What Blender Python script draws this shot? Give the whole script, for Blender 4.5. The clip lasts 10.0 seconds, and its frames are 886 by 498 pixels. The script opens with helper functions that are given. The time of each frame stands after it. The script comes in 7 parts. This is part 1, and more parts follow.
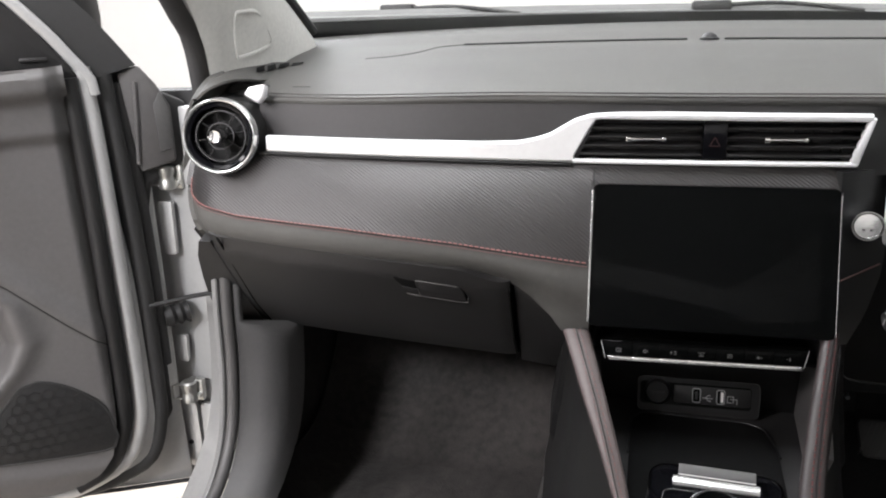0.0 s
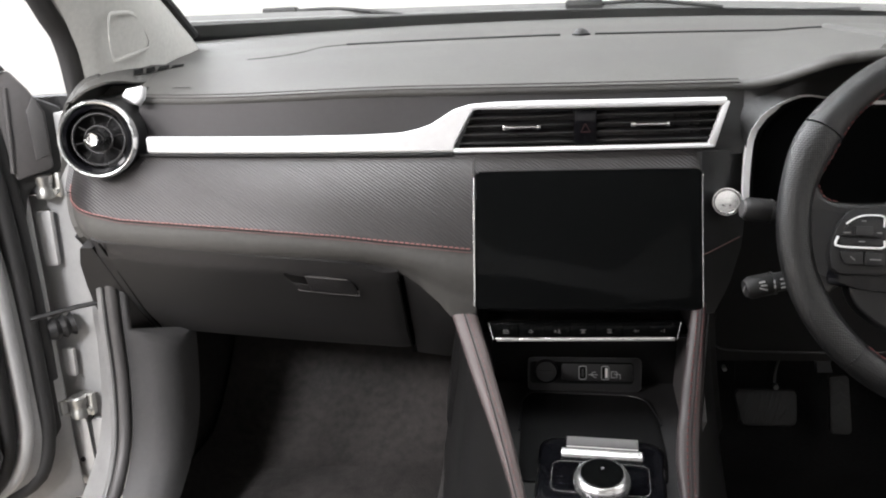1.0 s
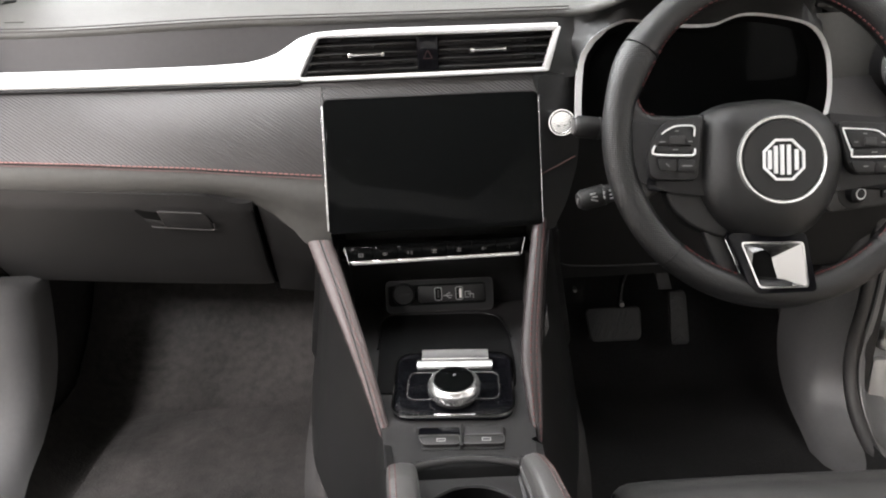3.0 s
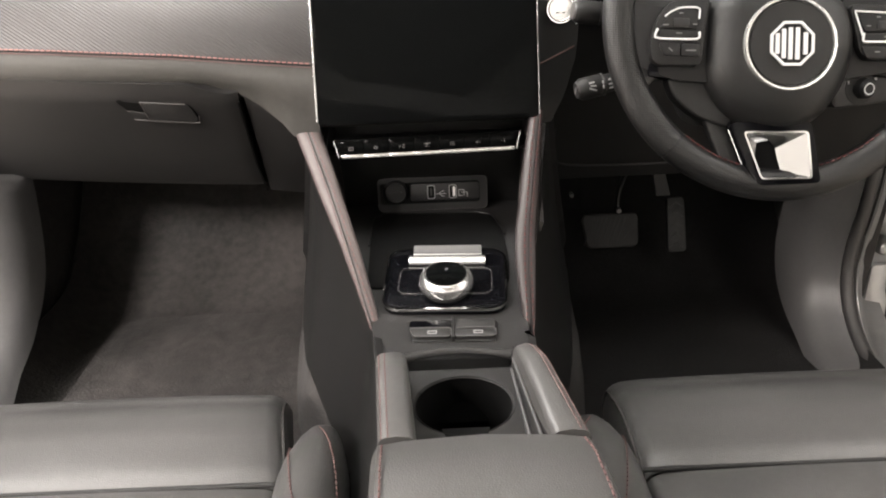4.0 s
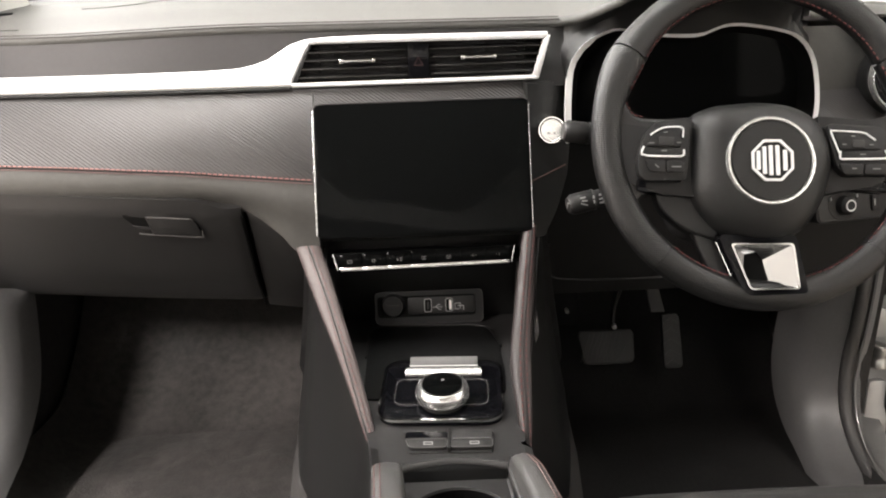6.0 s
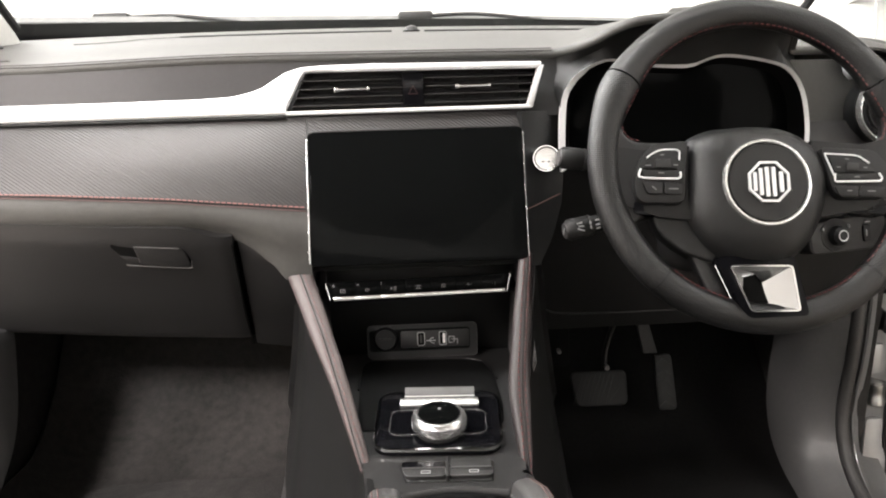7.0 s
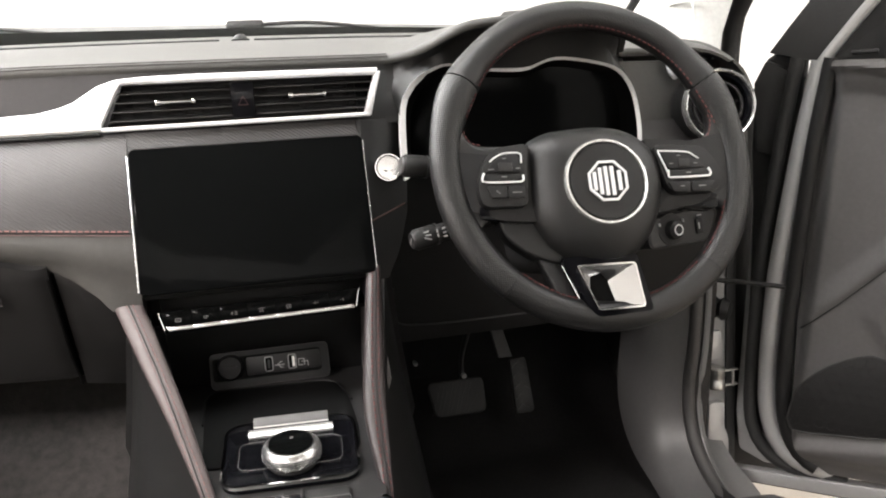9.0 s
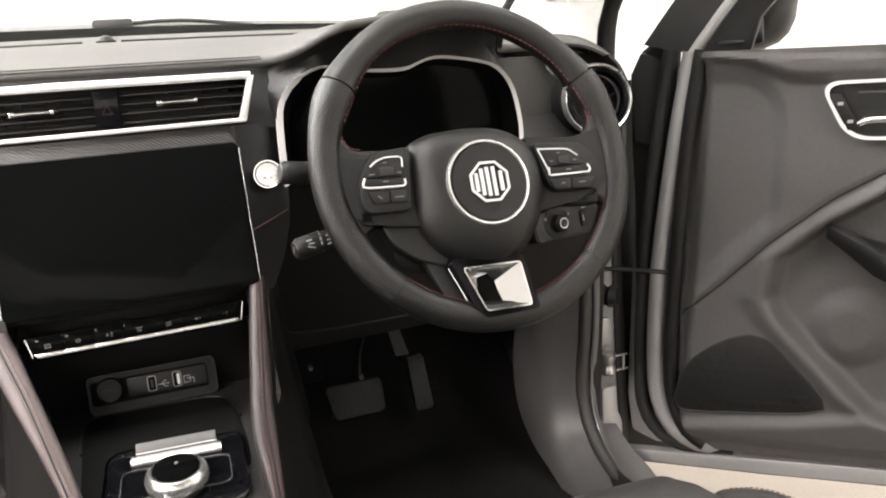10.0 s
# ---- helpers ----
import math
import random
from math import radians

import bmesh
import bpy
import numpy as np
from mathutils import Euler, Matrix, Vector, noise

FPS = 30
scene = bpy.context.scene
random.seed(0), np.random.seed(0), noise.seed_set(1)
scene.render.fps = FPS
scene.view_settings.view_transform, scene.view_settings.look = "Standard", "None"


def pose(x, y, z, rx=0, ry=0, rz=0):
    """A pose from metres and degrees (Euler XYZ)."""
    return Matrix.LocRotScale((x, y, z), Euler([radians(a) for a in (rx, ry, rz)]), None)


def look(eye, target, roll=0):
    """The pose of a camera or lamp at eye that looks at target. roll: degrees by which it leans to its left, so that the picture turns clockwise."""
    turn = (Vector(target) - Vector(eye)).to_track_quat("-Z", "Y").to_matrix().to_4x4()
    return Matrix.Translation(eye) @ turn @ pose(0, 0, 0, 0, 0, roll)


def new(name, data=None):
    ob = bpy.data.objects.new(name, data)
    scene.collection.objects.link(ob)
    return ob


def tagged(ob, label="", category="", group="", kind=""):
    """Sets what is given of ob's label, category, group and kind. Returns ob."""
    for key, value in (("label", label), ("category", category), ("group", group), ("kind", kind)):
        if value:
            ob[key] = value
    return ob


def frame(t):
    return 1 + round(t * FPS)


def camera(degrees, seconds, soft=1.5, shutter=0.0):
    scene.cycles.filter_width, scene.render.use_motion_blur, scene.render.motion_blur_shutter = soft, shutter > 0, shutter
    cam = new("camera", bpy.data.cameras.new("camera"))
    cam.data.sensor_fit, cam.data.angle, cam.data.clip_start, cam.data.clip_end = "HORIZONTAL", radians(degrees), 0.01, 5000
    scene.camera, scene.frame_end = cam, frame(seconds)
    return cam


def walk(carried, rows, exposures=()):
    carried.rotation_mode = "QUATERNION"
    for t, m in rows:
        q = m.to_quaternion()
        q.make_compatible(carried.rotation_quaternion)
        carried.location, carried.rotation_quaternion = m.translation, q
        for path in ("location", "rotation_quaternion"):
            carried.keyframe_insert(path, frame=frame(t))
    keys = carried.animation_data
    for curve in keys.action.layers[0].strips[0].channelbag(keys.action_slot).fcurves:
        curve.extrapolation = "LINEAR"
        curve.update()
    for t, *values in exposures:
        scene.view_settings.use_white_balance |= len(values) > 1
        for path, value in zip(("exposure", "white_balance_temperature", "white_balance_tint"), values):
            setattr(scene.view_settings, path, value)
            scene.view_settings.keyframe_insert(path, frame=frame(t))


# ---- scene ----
# Front cabin of a parked right-hand-drive car with both front doors open, in a bright white studio.
# x to the car's right, y forward, z up. The plan is drawn in units of 0.855 m; K turns it into metres.
K = 0.855
cam = camera(56.9, 10.0, soft=2.0)
PATH = [
    (0, (-0.0564, -0.0077, 1.0730), (-0.4865, 1.5749, 0.5908), -1.9),
    (0.5, (-0.0453, -0.0154, 1.0619), (-0.3882, 1.5912, 0.5865), -2.4),
    (1, (-0.0325, -0.0274, 1.0551), (-0.2685, 1.6006, 0.5865), -2.6),
    (1.5, (-0.0205, -0.0419, 1.0397), (-0.1642, 1.6006, 0.5865), -2.5),
    (2, (-0.0120, -0.0547, 1.0311), (-0.0846, 1.5937, 0.5805), -2.3),
    (2.5, (-0.0077, -0.0701, 1.0286), (-0.0222, 1.5732, 0.5540), -2.4),
    (3, (0.0017, -0.0701, 1.0209), (0.0120, 1.5475, 0.4668), -2.5),
    (3.2, (0.0043, -0.0667, 1.0123), (0.0162, 1.5364, 0.4172), -2.5),
    (4.3, (0.0077, -0.0599, 0.9721), (0.0171, 1.4980, 0.2668), -2.0),
    (4.5, (0.0094, -0.0616, 0.9764), (0.0214, 1.5005, 0.2804), -1.8),
    (5, (0.0051, -0.0675, 0.9798), (0.0248, 1.5210, 0.3480), -1.5),
    (5.5, (0.0077, -0.0744, 0.9773), (0.0291, 1.5450, 0.4284), -1.6),
    (6, (0.0068, -0.0795, 0.9670), (0.0308, 1.5698, 0.5156), -2.0),
    (7.3, (-0.0154, -0.0727, 0.9106), (0.0838, 1.6083, 0.6113), -1.7),
    (7.5, (-0.0128, -0.0693, 0.9063), (0.1086, 1.6117, 0.6147), -1.7),
    (8, (-0.0137, -0.0573, 0.9003), (0.1847, 1.6177, 0.6182), -1.8),
    (8.5, (-0.0094, -0.0470, 0.9063), (0.2770, 1.6134, 0.6147), -2.5),
    (9, (-0.0009, -0.0410, 0.9157), (0.3762, 1.5989, 0.6079), -3.4),
    (9.5, (0.0103, -0.0351, 0.9260), (0.4839, 1.5749, 0.5985), -4.1),
    (10, (0.0214, -0.0316, 0.9311), (0.5899, 1.5424, 0.5823), -4.8),
]
# the clip's own exposure and white balance drift a little
TONE = [(0.0, -1.15, 6150, 10), (2.0, -0.83, 6200, 10), (2.6, -0.80, 6250, 10), (3.2, -0.52, 6350, 10), (4.5, -0.38, 6850, 10.5), (5.5, -0.56, 6750, 10.5), (6.2, -0.50, 6650, 10), (7.3, -0.50, 6500, 10), (8.5, -0.51, 6450, 10), (10.0, -0.38, 6600, 10.5)]
walk(cam, [(t, look(eye, target, roll)) for t, eye, target, roll in PATH], TONE)

# ---- light: white studio, unseen fill lamps set under its ceiling ----
world = bpy.data.worlds.new("world")
scene.world = world
world.use_nodes = True
world.node_tree.nodes["Background"].inputs[0].default_value = (1.0, 0.98, 0.96, 1)
world.node_tree.nodes["Background"].inputs[1].default_value = 0.02


def area_lamp(name, eye, target, w, h, watts, colour=(1.0, 0.985, 0.985)):
    data = bpy.data.lights.new(name, "AREA")
    data.shape, data.size, data.size_y, data.energy, data.color = "RECTANGLE", w, h, watts, colour
    lamp = new(name, data)
    lamp.matrix_world = look(eye, target)
    return lamp


# added lamps with fitted powers; only the rear spot follows the footwell shadow
area_lamp("fill_lamp_front", (0.0, 4.2, 3.35), (0.0, 4.0, 0.0), 4.5, 1.2, 90)
area_lamp("fill_lamp_left", (-2.2, 0.4, 3.35), (-2.0, 0.4, 0.0), 1.2, 4.5, 345)
area_lamp("fill_lamp_left_front", (-2.4, 2.6, 3.3), (-0.6, 0.9, 0.6), 1.2, 1.6, 525)
area_lamp("fill_spot_left", (-3.3, -2.3, 3.2), (-0.4, 1.0, 0.4), 1.4, 1.1, 450, (1.0, 0.92, 0.89))
area_lamp("ceiling_spot_rear", (-1.6, -3.2, 3.2), (-0.2, 0.9, 0.6), 0.9, 0.8, 620, (1.0, 0.95, 0.93))
area_lamp("fill_lamp_right", (2.4, 0.4, 3.3), (1.7, 0.4, 0.0), 1.2, 3.0, 120)
area_lamp("fill_lamp_rear", (0.0, -3.4, 3.35), (0.0, -3.2, 0.0), 4.5, 1.2, 225)


# ---- materials ----
def rgb(v):
    return (*v, 1) if len(v) == 3 else v


def mat(name, base, rough=0.5, metal=0.0, bump=0.0, scale=900.0, vary=0.12, kind="noise", coat=0.0, spec=0.5, sheen=0.0, fine=160.0):
    """A procedural surface: base colour with blotches at two scales, roughness wear and fine relief."""
    m = bpy.data.materials.new(name)
    m.use_nodes = True
    nt = m.node_tree
    b = nt.nodes["Principled BSDF"]
    b.inputs["Metallic"].default_value = metal
    b.inputs["Specular IOR Level"].default_value = spec
    b.inputs["Coat Weight"].default_value = coat
    b.inputs["Coat Roughness"].default_value = 0.04
    b.inputs["Sheen Weight"].default_value = sheen
    co = nt.nodes.new("ShaderNodeTexCoord")
    big = nt.nodes.new("ShaderNodeTexNoise")
    big.inputs["Scale"].default_value, big.inputs["Detail"].default_value = 7.0, 5.0
    small = nt.nodes.new("ShaderNodeTexNoise")
    small.inputs["Scale"].default_value, small.inputs["Detail"].default_value = fine, 4.0
    nt.links.new(co.outputs["Object"], big.inputs["Vector"])
    nt.links.new(co.outputs["Object"], small.inputs["Vector"])
    add = nt.nodes.new("ShaderNodeMath")
    add.operation = "ADD"
    nt.links.new(big.outputs["Fac"], add.inputs[0])
    nt.links.new(small.outputs["Fac"], add.inputs[1])
    ramp = nt.nodes.new("ShaderNodeMapRange")
    ramp.inputs["From Min"].default_value, ramp.inputs["From Max"].default_value = 0.6, 1.4
    ramp.inputs["To Min"].default_value, ramp.inputs["To Max"].default_value = 1 - vary, 1 + vary
    nt.links.new(add.outputs[0], ramp.inputs["Value"])
    mul = nt.nodes.new("ShaderNodeMixRGB")
    mul.blend_type, mul.inputs["Fac"].default_value = "MULTIPLY", 1.0
    mul.inputs["Color1"].default_value = rgb(base)
    nt.links.new(ramp.outputs[0], mul.inputs["Color2"])
    nt.links.new(mul.outputs[0], b.inputs["Base Color"])
    rr = nt.nodes.new("ShaderNodeMapRange")
    rr.inputs["To Min"].default_value, rr.inputs["To Max"].default_value = rough * 0.88, min(1.0, rough * 1.12)
    nt.links.new(big.outputs["Fac"], rr.inputs["Value"])
    nt.links.new(rr.outputs[0], b.inputs["Roughness"])
    if bump > 0:
        if kind == "leather":
            tex = nt.nodes.new("ShaderNodeTexVoronoi")
            tex.feature = "DISTANCE_TO_EDGE"
            tex.inputs["Scale"].default_value = scale
            out = tex.outputs["Distance"]
            nt.links.new(co.outputs["Object"], tex.inputs["Vector"])
        elif kind == "weave":
            # twill weave: diagonal ribs broken by a crossing wave
            tex = nt.nodes.new("ShaderNodeTexWave")
            tex.bands_direction = "DIAGONAL"
            tex.inputs["Scale"].default_value = scale
            tex.inputs["Distortion"].default_value = 0.6
            tex.inputs["Detail Scale"].default_value = 2.0
            out = tex.outputs["Fac"]
            nt.links.new(co.outputs["Object"], tex.inputs["Vector"])
        elif kind == "dots":
            tex = nt.nodes.new("ShaderNodeTexVoronoi")
            tex.inputs["Scale"].default_value = scale
            tex.inputs["Randomness"].default_value = 0.1
            out = tex.outputs["Distance"]
            nt.links.new(co.outputs["Object"], tex.inputs["Vector"])
        else:
            tex = nt.nodes.new("ShaderNodeTexNoise")
            tex.inputs["Scale"].default_value, tex.inputs["Detail"].default_value = scale, 2.0
            out = tex.outputs["Fac"]
            nt.links.new(co.outputs["Object"], tex.inputs["Vector"])
        bn = nt.nodes.new("ShaderNodeBump")
        bn.inputs["Strength"].default_value, bn.inputs["Distance"].default_value = bump, 0.001
        nt.links.new(out, bn.inputs["Height"])
        nt.links.new(bn.outputs["Normal"], b.inputs["Normal"])
    return m


DASH = mat("dash_soft_plastic", (0.062, 0.0608, 0.0565), 0.58, bump=0.25, scale=700, kind="leather", spec=0.32)
BAND = mat("dash_dark_leather", (0.026, 0.0245, 0.0245), 0.5, bump=0.25, scale=600, kind="leather", spec=0.35)
CARBON = mat("twill_leather", (0.024, 0.0225, 0.0222), 0.36, spec=0.5, bump=0.42, scale=112, kind="weave")
PLASTIC = mat("dark_grey_plastic", (0.0175, 0.017, 0.017), 0.50, bump=0.3, scale=800, spec=0.42)
BLACK = mat("black_plastic", (0.0115, 0.0112, 0.0112), 0.55, bump=0.2, scale=800, spec=0.3)
LEATHER = mat("black_leather", (0.0075, 0.0074, 0.0074), 0.40, bump=0.4, scale=420, kind="leather", spec=0.46)
PERFO = mat("perforated_leather", (0.0105, 0.0104, 0.0104), 0.40, bump=0.5, scale=470, kind="dots", spec=0.46)
DIMMARK = mat("dim_print", (0.17, 0.17, 0.17), 0.6, vary=0.03)
SEATL = mat("seat_leather", (0.068, 0.067, 0.0655), 0.38, bump=0.3, scale=420, kind="leather")
# the bolster leather of ROSE, darkened to paint in the right side's shade
ROSESHADE = mat("shaded_mauve_leather", (0.028, 0.0224, 0.0222), 0.45, bump=0.3, scale=500, kind="leather")
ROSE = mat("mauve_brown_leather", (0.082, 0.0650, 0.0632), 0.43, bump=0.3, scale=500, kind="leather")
PIANO = mat("piano_black", (0.004, 0.004, 0.005), 0.07, vary=0.05, coat=0.0, spec=0.14)
GLASSB = mat("black_screen_glass", (0.0028, 0.0030, 0.0030), 0.07, vary=0.05, spec=0.035)
SATIN = mat("satin_silver", (0.80, 0.80, 0.80), 0.34, metal=0.25, vary=0.04)
BRUSH = mat("brushed_silver", (0.62, 0.62, 0.62), 0.26, metal=0.95, vary=0.05)
CHROME = mat("chrome", (0.8, 0.8, 0.8), 0.1, metal=1.0, vary=0.03)
DOORT = mat("door_trim_plastic", (0.074, 0.0705, 0.0695), 0.55, bump=0.3, scale=700)
KICK = mat("mid_grey_plastic", (0.078, 0.0765, 0.076), 0.37, bump=0.3, scale=800)
CARPET = mat("black_carpet", (0.0225, 0.0198, 0.0184), 0.97, bump=1.0, scale=240, vary=0.7, sheen=0.03, fine=70.0)
FABRIC = mat("light_pillar_cloth", (0.42, 0.413, 0.385), 0.85, bump=0.3, scale=900)
PAINT = mat("silver_car_paint", (0.40, 0.40, 0.396), 0.36, metal=0.3, vary=0.06, coat=0.5)
SEALR = mat("grey_seal_rubber", (0.050, 0.048, 0.047), 0.55, bump=0.2, scale=500)
RUBBER = mat("black_rubber", (0.018, 0.0178, 0.0178), 0.7, bump=0.3, scale=300)
POLISH = mat("polished_insert", (0.39, 0.39, 0.39), 0.15, metal=1.0, vary=0.04)
RINGM = mat("satin_chrome_ring", (0.66, 0.66, 0.65), 0.24, metal=0.8, vary=0.05)
STEEL = mat("zinc_steel", (0.45, 0.45, 0.43), 0.35, metal=0.9)
HUBP = mat("hub_plastic", (0.0085, 0.0084, 0.0084), 0.44, bump=0.3, scale=900, spec=0.42)
COWLP = mat("grey_cowl_plastic", (0.13, 0.13, 0.127), 0.6, bump=0.3, scale=300)
THREAD = mat("red_thread", (0.120, 0.064, 0.060), 0.7)
# near-black pile that stands in for shade on the driver carpet
SHADEMAT = mat("shade_black_pile", (0.0150, 0.0146, 0.0144), 0.95, spec=0.1, bump=1.0, scale=420, vary=0.4)
FRIT = mat("black_ceramic_edge", (0.003, 0.003, 0.003), 0.95, vary=0.05, spec=0.04)
WTHREAD = mat("dark_red_thread", (0.085, 0.018, 0.017), 0.7)
PINKT = mat("pale_red_thread", (0.24, 0.105, 0.095), 0.7)
GREYT = mat("dark_thread", (0.045, 0.042, 0.04), 0.7)
MARK = mat("pale_print", (0.32, 0.32, 0.32), 0.6, vary=0.03)
WHITEP = mat("white_plastic", (0.75, 0.75, 0.72), 0.4, vary=0.03)
CONCRETE = mat("pale_concrete", (0.40, 0.36, 0.31), 0.8, bump=0.3, scale=60, vary=0.12)
TRAYM = mat("black_tray_rubber", (0.0058, 0.0058, 0.0058), 0.75, vary=0.1, bump=0.2, scale=1200, spec=0.06)
WALLP = mat("white_paint", (0.86, 0.86, 0.85), 0.8, bump=0.1, scale=200, vary=0.02)
REDT = mat("hazard_red", (0.022, 0.004, 0.004), 0.5)

GLASS = bpy.data.materials.new("clear_glass")
GLASS.use_nodes = True
_b = GLASS.node_tree.nodes["Principled BSDF"]
_b.inputs["Base Color"].default_value = (0.97, 0.99, 0.98, 1)
_b.inputs["Transmission Weight"].default_value = 1.0
_b.inputs["Roughness"].default_value = 0.0
_b.inputs["IOR"].default_value = 1.28


# ---- mesh helpers, in plan units ----
def V(*a):
    return Vector(a)


def thing(name, origin, label, category, group="", kind=""):
    ob = new(name)
    ob.empty_display_size = 0.05
    ob.location = Vector(origin) * K
    return tagged(ob, label, category, group, kind)


def base_of(ob):
    o = Vector(ob.location)
    while ob.parent:
        ob = ob.parent
        o += Vector(ob.location)
    return o


def part(name, bm, material, parent=None, label="", smooth=40):
    """Link a bmesh, drawn in plan units, as one mesh under a thing or a part."""
    bmesh.ops.recalc_face_normals(bm, faces=bm.faces)
    bm.transform(Matrix.Scale(K, 4))
    if parent is not None:
        bm.transform(Matrix.Translation(-base_of(parent)))
    me = bpy.data.meshes.new(name)
    bm.to_mesh(me)
    bm.free()
    me.materials.append(material)
    me.polygons.foreach_set("use_smooth", [True] * len(me.polygons))
    me.set_sharp_from_angle(angle=radians(smooth))
    ob = new(name, me)
    if parent is not None:
        ob.parent = parent
    if label:
        ob["label"] = label
    return ob


def single(name, bm, material, label, category, group="", kind=""):
    return tagged(part(name, bm, material), label, category, group, kind)


def join(*bms):
    out = bmesh.new()
    for b in bms:
        me = bpy.data.meshes.new("tmp")
        b.to_mesh(me)
        b.free()
        out.from_mesh(me)
        bpy.data.meshes.remove(me)
    return out


def bevelled(bm, r, seg=2, angle=30):
    edges = [e for e in bm.edges if len(e.link_faces) == 2 and e.calc_face_angle() > radians(angle)]
    bmesh.ops.bevel(bm, geom=edges, offset=r, segments=seg, affect="EDGES", profile=0.5, clamp_overlap=True)
    return bm


def box(c, size, r=0.0, turn=None, seg=2):
    bm = bmesh.new()
    bmesh.ops.create_cube(bm, size=1.0)
    bm.transform(Matrix.Diagonal((*size, 1)))
    if r:
        bevelled(bm, r, seg)
    if turn is not None:
        bm.transform(turn.to_4x4())
    bm.transform(Matrix.Translation(c))
    return bm


def loft(rings, closed=True, caps=True, cyclic=False):
    """Skin rings of points; closed: each ring is a loop; cyclic: the last ring meets the first."""
    bm = bmesh.new()
    vs = [[bm.verts.new(p) for p in ring] for ring in rings]
    n = len(rings[0])
    m = len(rings)
    for i in range(m if cyclic else m - 1):
        a, b = vs[i], vs[(i + 1) % m]
        for j in range(n if closed else n - 1):
            k = (j + 1) % n
            bm.faces.new((a[j], a[k], b[k], b[j]))
    if caps and closed and not cyclic:
        bm.faces.new(vs[0][::-1])
        bm.faces.new(vs[-1])
    return bm


CABIN = Vector((0.0, 0.1, 1.15))


def sheet(fn, nu, nv, thick=0.0):
    """A surface fn(u, v), u and v from 0 to 1, thickened on the side that faces away from the cabin's middle."""
    g = [[fn(i / nu, j / nv) for j in range(nv + 1)] for i in range(nu + 1)]
    if not thick:
        return loft(g, closed=False)
    bm = bmesh.new()
    back = []
    for i in range(nu + 1):
        row = []
        for j in range(nv + 1):
            du = g[min(i + 1, nu)][j] - g[max(i - 1, 0)][j]
            dv = g[i][min(j + 1, nv)] - g[i][max(j - 1, 0)]
            n = du.cross(dv)
            n = n.normalized() if n.length > 1e-12 else V(0, 0, 0)
            if n.dot(g[i][j] - CABIN) < 0:
                n = -n
            row.append(g[i][j] + n * thick)
        back.append(row)
    fv = [[bm.verts.new(p) for p in row] for row in g]
    bv = [[bm.verts.new(p) for p in row] for row in back]
    for i in range(nu):
        for j in range(nv):
            bm.faces.new((fv[i][j], fv[i + 1][j], fv[i + 1][j + 1], fv[i][j + 1]))
            bm.faces.new((bv[i][j], bv[i][j + 1], bv[i + 1][j + 1], bv[i + 1][j]))
    for i in range(nu):
        for j in (0, nv):
            bm.faces.new((fv[i][j], bv[i][j], bv[i + 1][j], fv[i + 1][j]))
    for j in range(nv):
        for i in (0, nu):
            bm.faces.new((fv[i][j], fv[i][j + 1], bv[i][j + 1], bv[i][j]))
    return bm


def slab(points, push, r=0.0, seg=2):
    """A flat outline pushed along a vector into a solid plate."""
    bm = bmesh.new()
    f = bm.faces.new([bm.verts.new(p) for p in points])
    g = bmesh.ops.extrude_face_region(bm, geom=[f])
    bmesh.ops.translate(bm, verts=[v for v in g["geom"] if isinstance(v, bmesh.types.BMVert)], vec=push)
    bmesh.ops.recalc_face_normals(bm, faces=bm.faces)
    if r:
        bevelled(bm, r, seg)
    return bm


def smooth_path(points, step=0.01, closed=False):
    """A Catmull-Rom curve through the points, in even steps."""
    p = [Vector(q) for q in points]
    n = len(p)
    out = []
    for i in range(n if closed else n - 1):
        a, b = (p[i - 1] if i or closed else p[0] * 2 - p[1]), p[i]
        c = p[(i + 1) % n]
        d = p[(i + 2) % n] if (closed or i + 2 < n) else c * 2 - b
        k = max(1, round((c - b).length / step))
        for j in range(k):
            t = j / k
            out.append(0.5 * ((2 * b) + (c - a) * t + (2 * a - 5 * b + 4 * c - d) * t * t + (3 * b - a - 3 * c + d) * t ** 3))
    if not closed:
        out.append(p[-1])
    return out


def tube(path, r, n=10, closed=False, squash=None):
    """A round bead along a path; r may be a list; squash scales it along a given direction."""
    p = [Vector(q) for q in path]
    m = len(p)
    rings = []
    side = None
    for i in range(m):
        if closed:
            d = p[(i + 1) % m] - p[i - 1]
        else:
            d = p[min(i + 1, m - 1)] - p[max(i - 1, 0)]
        d.normalize()
        if side is None:
            side = d.orthogonal().normalized()
        side = (side - d * side.dot(d)).normalized()
        up = d.cross(side)
        rad = r[i] if isinstance(r, (list, tuple)) else r
        ring = []
        for j in range(n):
            a = 2 * math.pi * j / n
            off = (side * math.cos(a) + up * math.sin(a)) * rad
            if squash:
                ax, f = squash
                off = off - ax * off.dot(ax) * (1 - f)
            ring.append(p[i] + off)
        rings.append(ring)
    return loft(rings, cyclic=closed)


def axes(d):
    d = Vector(d).normalized()
    s = d.orthogonal().normalized()
    return s, d.cross(s), d


def lathe(o, d, profile, n=40, caps=True, ring=False):
    """Turn (radius, height) pairs about the axis d at o; ring: the profile is a closed loop."""
    s, u, d = axes(d)
    o = Vector(o)
    rings = []
    for r, h in profile:
        r = max(r, 0.0004)
        rings.append([o + d * h + (s * math.cos(2 * math.pi * j / n) + u * math.sin(2 * math.pi * j / n)) * r for j in range(n)])
    return loft(rings, caps=caps and not ring, cyclic=ring)


turned = lathe


